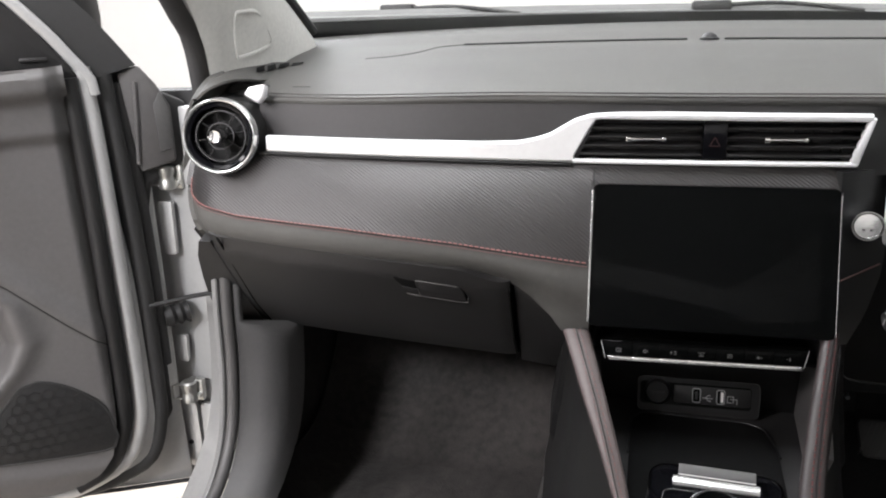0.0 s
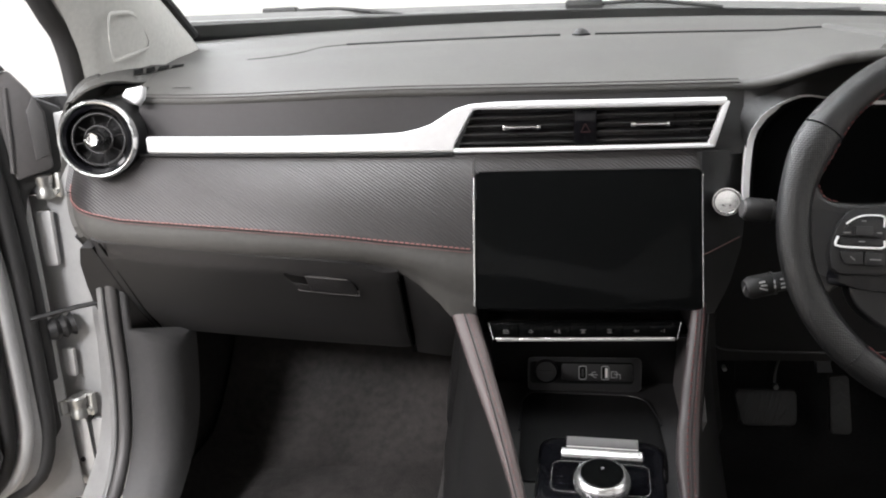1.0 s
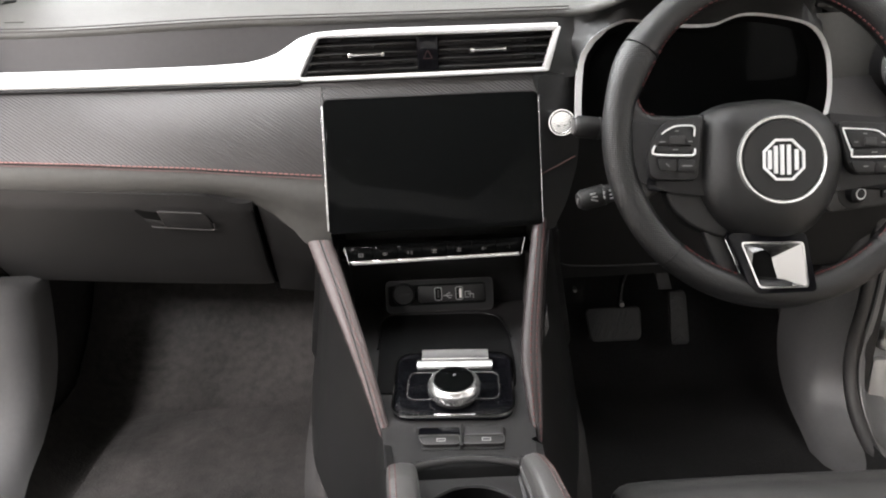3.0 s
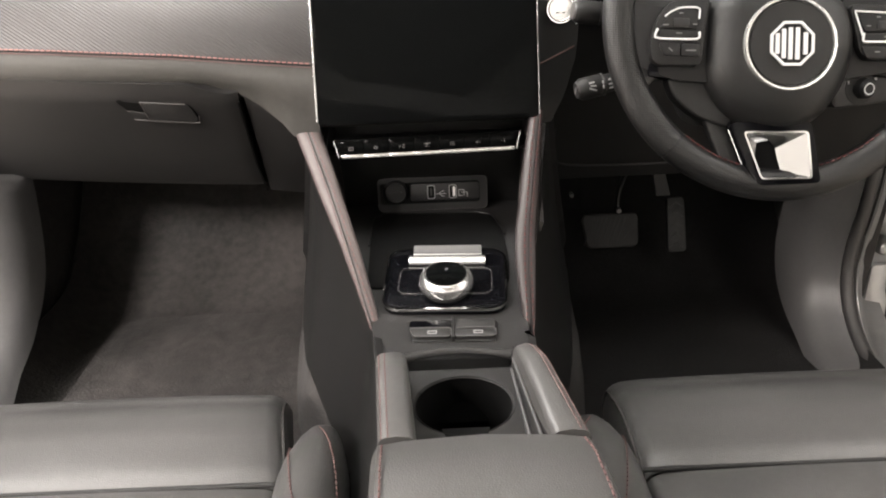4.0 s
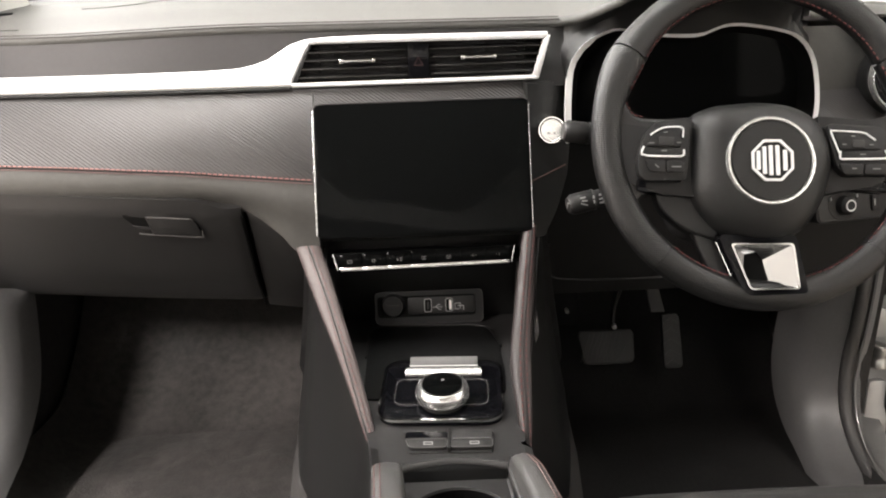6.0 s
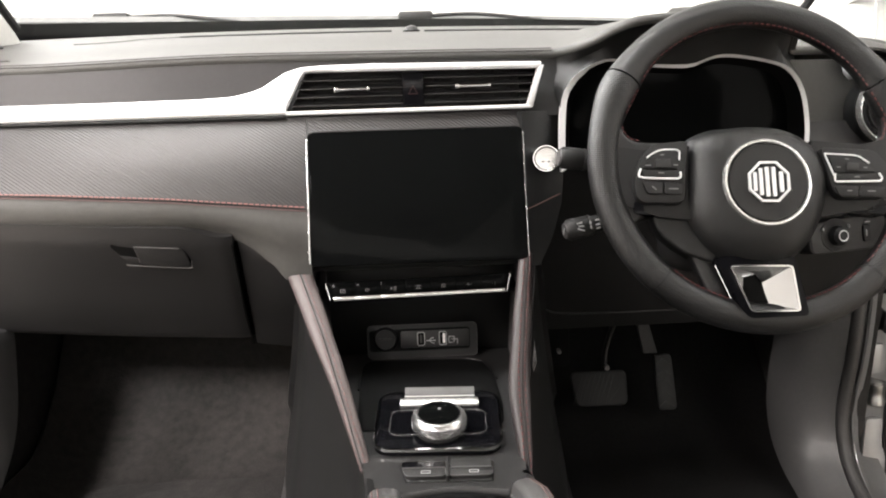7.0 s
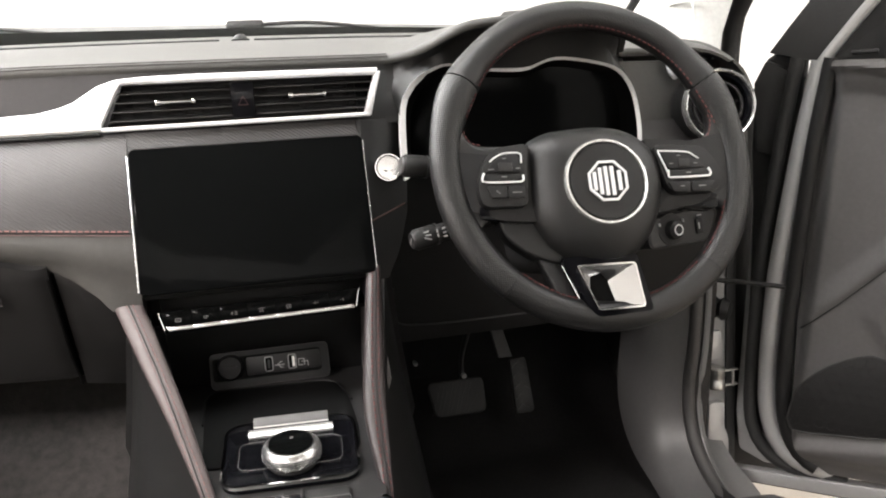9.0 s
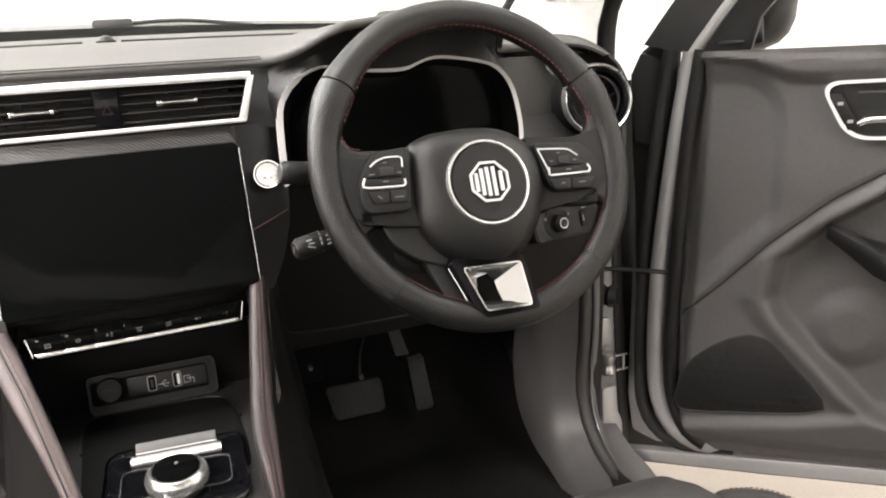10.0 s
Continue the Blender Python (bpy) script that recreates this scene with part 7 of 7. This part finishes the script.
# ---- doors ----
def door(side, H, angle, z0, name):
    s = side
    sa, ca = math.sin(radians(angle)), math.cos(radians(angle))
    D = V(s * sa, -ca, 0)
    N = V(-s * ca, -sa, 0)
    H = V(H[0], H[1], z0)

    def q(u, v, w=0.0):
        u = u + (0.07 * (v - 0.30) if s > 0 else 0.0)
        return H + D * u + V(0, 0, v) + N * w

    dv = 0.024 if s < 0 else 0.0
    t = thing(name, q(0.5, 0, -0.05), "open front car door with dark grey trim panel and silver frame", "car door", group="front doors")
    # outer skin with painted inner edge: outline of the front and bottom
    skin = [(-0.016, -0.037), (0.113, -0.021), (0.25, -0.001), (0.95, 0.05), (1.0, 0.09), (1.02, 0.69), (0.03, 0.73), (-0.01, 0.70), (-0.012, 0.10)] if s < 0 else [(0.0, 0.02), (0.05, 0.0), (0.95, 0.0), (1.0, 0.05), (1.02, 0.69), (0.03, 0.73), (-0.01, 0.70), (-0.012, 0.10)]
    part("outer_skin", slab([q(u, v, -0.10) for u, v in skin], N * 0.05, 0.008), PAINT, t, "silver painted outer skin")
    inner = [(0.030, 0.10), (0.040, 0.045), (0.10, 0.006), (0.17, 0.002), (0.26, 0.012), (0.95, 0.06), (0.98, 0.09), (1.0, 0.69), (0.10, 0.73), (0.062, 0.60), (0.040, 0.40)] if s < 0 else [(0.045, 0.14), (0.055, 0.075), (0.095, 0.035), (0.17, 0.018), (0.95, 0.012), (0.98, 0.05), (1.0, 0.69), (0.10, 0.73), (0.062, 0.60), (0.048, 0.40)]
    part("inner_frame", slab([q(u, v, -0.05) for u, v in inner], N * 0.032, 0.012, 3), PAINT, t, "silver painted inner frame")
    part("front_edge", slab([q(u, v, -0.075) for u, v in ([(0.005, 0.12), (0.05, 0.05), (0.06, 0.77), (0.02, 0.78), (-0.006, 0.762), (-0.024, 0.722), (-0.020, 0.60), (-0.010, 0.50)] if s > 0 else [(0.005, 0.12), (0.05, 0.05), (0.06, 0.77), (0.02, 0.78), (-0.008, 0.756), (-0.030, 0.728), (-0.085, 0.700), (-0.08, 0.60), (-0.01, 0.56), (0.002, 0.50)])], N * 0.03, 0.008), RUBBER, t, "black front edge of the door")
    cc = part("corner_cover", slab([q(u, v, -0.045) for u, v in ([(-0.010, 0.60), (0.028, 0.59), (0.034, 0.741), (-0.004, 0.761), (-0.022, 0.721)] if s > 0 else [(-0.056, 0.60), (0.005, 0.585), (0.024, 0.757), (-0.011, 0.768), (-0.036, 0.735), (-0.056, 0.695)])], N * 0.015, 0.006), DOORT if s < 0 else RUBBER, t, "grey cover at the upper front corner")
    # paler plate that paints a highlight on the corner cover
    if s < 0:
        part("cover_highlight", slab([q(u, v, -0.031) for u, v in [(-0.053, 0.625), (-0.030, 0.618), (-0.028, 0.700), (-0.040, 0.722), (-0.052, 0.695)]], N * 0.003, 0.001), KICK, cc)
    if s < 0:
        part("cover_rib", tube(smooth_path([q(0.008, 0.60, -0.030), q(0.003, 0.67, -0.029), q(-0.002, 0.74, -0.030)], 0.02), 0.004, 8), DOORT, cc)
    if s > 0:
        part("bottom_seal", tube([q(u, v, -0.012) for u, v in [(0.0, -0.022), (0.253, -0.013), (0.454, -0.003), (0.96, 0.020)]], 0.004, 8), RUBBER, t, "black seal along the lower edge")
        part("bottom_rail", slab([q(u, v, -0.03) for u, v in [(0.0, -0.022), (0.253, -0.013), (0.454, -0.003), (0.96, 0.020), (0.96, 0.050), (0.451, 0.026), (0.349, 0.021), (0.172, 0.011), (0.002, 0.001)]], N * 0.026, 0.003, 2), PAINT, t, "silver painted lower edge")
    else:
        part("bottom_seal", tube([q(u, v, -0.046) for u, v in [(-0.016, -0.036), (0.113, -0.020), (0.25, 0.0), (0.95, 0.051)]], 0.0042, 8), RUBBER, t, "black seal along the lower edge")
    # rubber seals
    path = smooth_path([q(u, v, -0.012) for u, v in [(0.079, 0.77), (0.072, 0.67), (0.067, 0.50), (0.064, 0.34), (0.064, 0.215), (0.068, 0.137), (0.094, 0.070), (0.150, 0.036), (0.25, 0.022), (0.5, 0.04)]], 0.02) if s < 0 else smooth_path([q(u, v, -0.012) for u, v in [(0.0895, 0.752), (0.070, 0.60), (0.053, 0.42), (0.049, 0.34), (0.049, 0.20), (0.060, 0.111), (0.090, 0.054), (0.135, 0.030)]] + [q(0.172, 0.016, -0.034)], 0.02)
    part("edge_bead", tube(path, 0.0150 if s < 0 else 0.0165, 10), PAINT, t, "rounded silver edge")
    path = smooth_path([q(u, v, -0.030) for u, v in [(0.048, 0.76), (0.038, 0.60), (0.030, 0.40), (0.030, 0.20), (0.034, 0.12), (0.058, 0.048), (0.115, 0.020), (0.17, 0.012), (0.26, 0.014)]], 0.02) if s < 0 else smooth_path([q(u, v, -0.022) for u, v in [(0.050, 0.76), (0.033, 0.60), (0.019, 0.40), (0.018, 0.20), (0.028, 0.09), (0.066, 0.034), (0.125, 0.012), (0.20, 0.006)]], 0.02)
    part("outer_seal", tube(path, 0.016 if s < 0 else 0.012, 10), RUBBER, t, "black outer door seal")
    path = smooth_path([q(u, v, -0.004) for u, v in [(0.100, 0.755), (0.094, 0.60), (0.092, 0.40), (0.092, 0.20), (0.104, 0.11), (0.135, 0.058), (0.19, 0.034)]], 0.02) if s < 0 else smooth_path([q(u, v, -0.004) for u, v in [(0.108, 0.755), (0.092, 0.60), (0.083, 0.40), (0.081, 0.20), (0.090, 0.115), (0.117, 0.058), (0.15, 0.035)]], 0.02)
    path = [p + N * 0.006 for p in path]
    part("inner_seal", tube(path, 0.0135 if s < 0 else 0.013, 12), BLACK, t, "black inner door seal")
    if s < 0:
        part("gap_seal", tube(smooth_path([q(u, v, -0.044) for u, v in [(0.026, 0.74), (0.016, 0.58), (0.010, 0.40), (0.010, 0.22)]], 0.02), 0.013, 10), RUBBER, t, "black second seal")
    # trim panel with relief
    SEAM = [(0.09, 0.290), (0.16, 0.353), (0.24, 0.433), (0.33, 0.508), (0.42, 0.56), (0.55, 0.585), (1.0, 0.61)]
    KICKL = [(0.09, 0.086), (0.20, 0.100), (0.43, 0.130), (1.0, 0.14)] if s < 0 else [(0.09, 0.094), (0.296, 0.120), (0.407, 0.142), (1.0, 0.17)]

    def relief(u, v):
        w = 0.022
        # upper ledge leaning out
        top = 0.752 + dv - 0.045 * (u - 0.1)
        brow = 0.035 * (1 - step01(0.16, 0.27, u)) if s > 0 else 0.0
        w += 0.020 * step01(top - 0.06 + brow, top - 0.03 + brow * 0.8, v) - 0.012 * step01(top - 0.012, top, v)
        line = interp(u, SEAM)
        # upper field stands proud of the lower one
        w += 0.004 * step01(line - 0.008, line + 0.004, v)
        # dished front field with a raised rounded border
        d = math.hypot(max(0.0, u - 0.19), max(0.0, v - 0.60) * 1.3) if s < 0 else math.hypot(max(0.0, u - 0.165), max(0.0, v - 0.615) * 0.85)
        w -= 0.013 * (1 - step01(0.065, 0.095, d)) * step01(line + 0.01, line + 0.06, v)
        # ridge falling to the rear, with the hollow of the pocket behind it
        ridge = interp(v, [(0.10, 0.43), (0.14, 0.40), (0.22, 0.325), (0.29, 0.258), (0.33, 0.238), (0.40, 0.25), (0.46, 0.32), (0.52, 0.42)])
        hol = step01(ridge - 0.004, ridge + 0.026, u) * (1 - step01(line - 0.055, line - 0.012, v)) * step01(0.11, 0.15, v)
        w -= 0.030 * hol
        w += 0.010 * math.exp(-((u - ridge + 0.012) / 0.022) ** 2) * (1 - step01(line - 0.03, line, v)) * step01(0.12, 0.16, v)
        # bulge of the pocket's side
        w += 0.016 * (1 - step01(0.03, 0.075, math.hypot(u - 0.375, v - 0.275))) * hol
        # kick strip
        k = interp(u, KICKL)
        w += (0.010 if s > 0 else 0.003) * (1 - step01(k - 0.022, k, v)) - (0.014 if s > 0 else 0.004) * (1 - step01(0.045, 0.075, v))
        w -= 0.22 * max(0.0, k - 0.026 - v)
        # front edge rounds back
        w -= 0.022 * (1 - step01(0.0, 0.025, u - 0.088 - 0.03 * v))
        return w

    def pan(a, b):
        v = (0.036 if s < 0 else 0.030) + (0.706 + dv + (0.010 if s < 0 else 0.016)) * b
        u0 = interp(v, [(0.036, 0.215), (0.040, 0.182), (0.056, 0.151), (0.089, 0.123), (0.15, 0.109), (0.35, 0.103), (0.67, 0.102), (0.77, 0.106)]) if s < 0 else interp(v, [(0.030, 0.172), (0.057, 0.129), (0.092, 0.106), (0.135, 0.099), (0.21, 0.096), (0.35, 0.094), (0.60, 0.098), (0.77, 0.112)])
        u = u0 + (0.98 - u0) * a
        return q(u, v - 0.045 * (u - 0.1) * max(0.0, b - 0.9) * 10, relief(u, v))

    panel = part("trim_panel", sheet(pan, 190, 150, 0.012), DOORT, t, "dark grey moulded trim panel")
    path = [q(u, interp(u, SEAM) - 0.006, relief(u, interp(u, SEAM) - 0.006) + 0.0005) for u in [0.10 + 0.02 * i for i in range(44)]]
    part("panel_gap", tube(path, 0.0013, 6), BLACK, panel)

    # speaker grille with honeycomb
    grille = smooth_path([V(0.118, 0.108, 0), V(0.114, 0.15, 0), V(0.124, 0.188, 0), V(0.15, 0.218, 0), V(0.185, 0.244, 0), V(0.222, 0.258, 0), V(0.248, 0.252, 0), V(0.29, 0.207, 0), V(0.335, 0.152, 0), V(0.338, 0.132, 0), V(0.31, 0.122, 0), V(0.2, 0.110, 0)], 0.02, True)
    if s > 0:
        grille = [V(0.100 + (p.x - 0.114) * 1.10, p.y + 0.004, 0) for p in grille]
    gr = part("speaker_grille", slab([q(p.x, p.y, 0.012) for p in grille], N * 0.013, 0.002), BLACK, t, "black speaker grille with hexagon pattern")
    part("grille_edge", tube([q(p.x, p.y, 0.0235) for p in grille], 0.0022, 6, True), PLASTIC, gr)

    def inside(x, y):
        c = False
        n = len(grille)
        for i in range(n):
            a, b = grille[i], grille[i - 1]
            if (a.y > y) != (b.y > y) and x < (b.x - a.x) * (y - a.y) / (b.y - a.y) + a.x:
                c = not c
        return c

    cells = []
    R = 0.0115
    for i in range(15):
        for j in range(10):
            x = 0.10 + i * R * 1.732 + (R * 0.866 if j % 2 else 0)
            y = 0.112 + j * R * 1.5
            if all(inside(x + R * 0.9 * math.cos(k), y + R * 0.9 * math.sin(k)) for k in (0, 1.6, 3.1, 4.7)):
                hexo = [q(x + R * 0.90 * math.cos(radians(30 + 60 * k)), y + R * 0.90 * math.sin(radians(30 + 60 * k)), 0.0245) for k in range(6)]
                hexi = [q(x + R * 0.72 * math.cos(radians(30 + 60 * k)), y + R * 0.72 * math.sin(radians(30 + 60 * k)), 0.0245) for k in range(6)]
                cells.append(ring_band(hexo, hexi, N * 0.0012))
    part("honeycomb", join(*cells), HUBP if s < 0 else BLACK, gr)
    # release handle in its silver bezel
    du = -0.020 if s < 0 else -0.012
    oz = [(a + du, b) for a, b in [(0.306, 0.690), (0.575, 0.686), (0.570, 0.590), (0.354, 0.598)]]
    oz = rounded_poly(oz, 0.034, 8)
    cen = (0.45 + du, 0.642)
    iz = [(cen[0] + (a - cen[0]) * 0.952, cen[1] + (b - cen[1]) * 0.895) for a, b in oz]
    be = part("handle_bezel", ring_band([q(a, b, 0.032) for a, b in oz], [q(a, b, 0.032) for a, b in iz], N * 0.012), SATIN, t, "satin silver handle bezel")
    part("handle_recess", slab([q(a, b, 0.030) for a, b in iz], N * 0.006), HUBP, be)
    part("finger_well", slab([q(a, b, 0.034) for a, b in rounded_poly([(0.350, 0.668), (0.53, 0.662), (0.53, 0.640), (0.356, 0.642)], 0.008)], N * 0.003), BLACK, be, "black finger well")
    part("well_edge", tube([q(0.352, 0.670, 0.038), q(0.53, 0.664, 0.038)], 0.0012, 6), KICK, be)
    part("lock_switch", slab([q(a + du, b, 0.042) for a, b in [(0.324, 0.671), (0.341, 0.670), (0.373, 0.614), (0.354, 0.613)]], N * 0.004, 0.003), BLACK, be, "black lock switch")
    part("lock_mark", glyph_lines(lambda a, b, c=0.0: q(a + du, b, 0.048 + c), [((0.338, 0.655), (0.343, 0.655)), ((0.354, 0.627), (0.359, 0.627))], 0.005, 0, 0.001), MARK, be)
    part("pull_lever", tube(smooth_path([q(0.350, 0.618, 0.038), q(0.366, 0.628, 0.046), q(0.50, 0.624, 0.050), q(0.53, 0.612, 0.044)], 0.02), 0.0055, 10), CHROME, be, "chrome release lever")
    # armrest
    rings = []
    for i in range(16):
        u = 0.325 + 0.55 * i / 15
        v = interp(u, [(0.325, 0.448), (0.40, 0.405), (0.50, 0.375), (0.875, 0.39)])
        w = 0.02 + 0.065 * step01(0.31, 0.45, u)
        h = 0.014 + 0.02 * step01(0.31, 0.45, u)
        rings.append([q(u, v + h * 0.9, 0.01), q(u, v + h, w * 0.7), q(u, v + h * 0.6, w * 0.95), q(u, v, w), q(u, v - h * 0.8, w * 0.85), q(u, v - h, 0.01)])
    ar = part("armrest", loft(rings), LEATHER, t, "black padded armrest")
    sw = part("window_switches", slab([q(0.48, 0.425, 0.03), q(0.60, 0.425, 0.03), q(0.60, 0.425, 0.075), q(0.48, 0.425, 0.07)], V(0, 0, 0.006), 0.002), PIANO, ar, "window switch block")
    for i in range(4):
        part("rocker", box(q(0.50 + 0.025 * i, 0.435, 0.055), (0.012, 0.02, 0.008), 0.003, Matrix.Rotation(math.atan2(D.y, D.x), 3, "Z")), CHROME if i == 0 else BLACK, sw)
    part("pocket", slab([q(a, b, 0.020) for a, b in [(0.50, 0.13), (0.80, 0.125), (0.82, 0.22), (0.56, 0.24)]], N * 0.020, 0.006), DOORT, t, "dark door pocket")
    # window frame, sail panel and mirror
    sh = 0.034 if s > 0 else 0.060
    fo = 0.075 if s < 0 else 0.092
    fr_in = [(u - sh * (1.0 - 0.5 * step01(0.85, 1.1, v)), v) for u, v in [(0.127, 0.750), (0.155, 0.790), (0.187, 0.833), (0.25, 0.905), (0.34, 0.99), (0.46, 1.08), (0.65, 1.15), (0.98, 1.18)]]
    part("frame_bead", tube(smooth_path([q(0.112 - sh * 0.8, 0.725, -0.006)] + [q(u, v, -0.006) for u, v in fr_in], 0.02), 0.010, 10), PAINT, t, "silver line of the window frame")
    part("window_frame", loft([[q(u - fo, v + fo * 0.24, -0.03), q(u - 0.012, v + 0.002, -0.012), q(u - 0.012, v + 0.002, -0.05), q(u - fo * 0.86, v + fo * 0.16, -0.07)] for u, v in fr_in]), RUBBER, t, "black window frame")
    part("inner_frame_trim", loft([[q(u + 0.010, v - 0.004, 0.0), q(u + 0.055, v - 0.02, -0.004), q(u + 0.055, v - 0.02, -0.03), q(u + 0.010, v - 0.004, -0.03)] for u, v in fr_in]), BLACK, t, "black inner frame trim")
    sail = [(0.112, 0.752), (0.186, 0.747), (0.222, 0.90), (0.205, 0.885)] if s > 0 else [(0.099, 0.772), (0.195, 0.769), (0.230, 0.90), (0.185, 0.885)]
    part("sail_panel", slab([q(u, v, 0.0 if v < 0.8 else -0.006) for u, v in sail], -N * 0.025, 0.004), BLACK, t, "black triangular sail panel")
    part("sail_grip", box(q((0.155 if s > 0 else 0.145), 0.762 + dv, 0.002), (0.04, 0.006, 0.006), 0.002, Matrix.Rotation(math.atan2(D.y, D.x), 3, "Z")), PLASTIC, t)
    gl = part("window_glass", slab([q(0.27 - sh, 0.73 + dv, -0.035), q(0.98, 0.70, -0.035), q(0.98, 1.16, -0.05), q(0.56, 1.10, -0.05), q(0.31, 0.93, -0.04)], -N * 0.004), GLASS, t, "clear side window")
    gl.visible_shadow = False
    part("belt_seal", slab([q(0.27 - sh, 0.732 + dv, -0.02), q(0.98, 0.702, -0.02), q(0.98, 0.714, -0.025), q(0.27 - sh, 0.745 + dv, -0.025)], -N * 0.012, 0.003), RUBBER, t)
    # black here paints the dark reflection in the mirror glass onto the housing
    mir = part("mirror_housing", loft([[q(0.130 + 0.106 * math.copysign(abs(math.cos(a)) ** 0.6, math.cos(a)) * k, 0.850 + 0.105 * math.copysign(abs(math.sin(a)) ** 0.6, math.sin(a)) * k, w) for a in [2 * math.pi * i / 20 for i in range(20)]] for k, w in ((0.25, -0.10), (0.75, -0.13), (0.95, -0.17), (1.0, -0.23), (0.9, -0.27), (0.6, -0.30), (0.2, -0.31))]), BLACK, t, "door mirror housing, black to paint its glass's dark reflection")
    part("mirror_stalk", slab([q(0.12, 0.775, -0.04), q(0.20, 0.775, -0.04), q(0.18, 0.83, -0.18), q(0.10, 0.83, -0.18)], V(0, 0, -0.02), 0.006), BLACK, mir)


door(-1, (-0.914, 1.195), 50, 0.412, "front_door_passenger")
door(1, (0.850, 1.240), 42, 0.345, "front_door_driver")
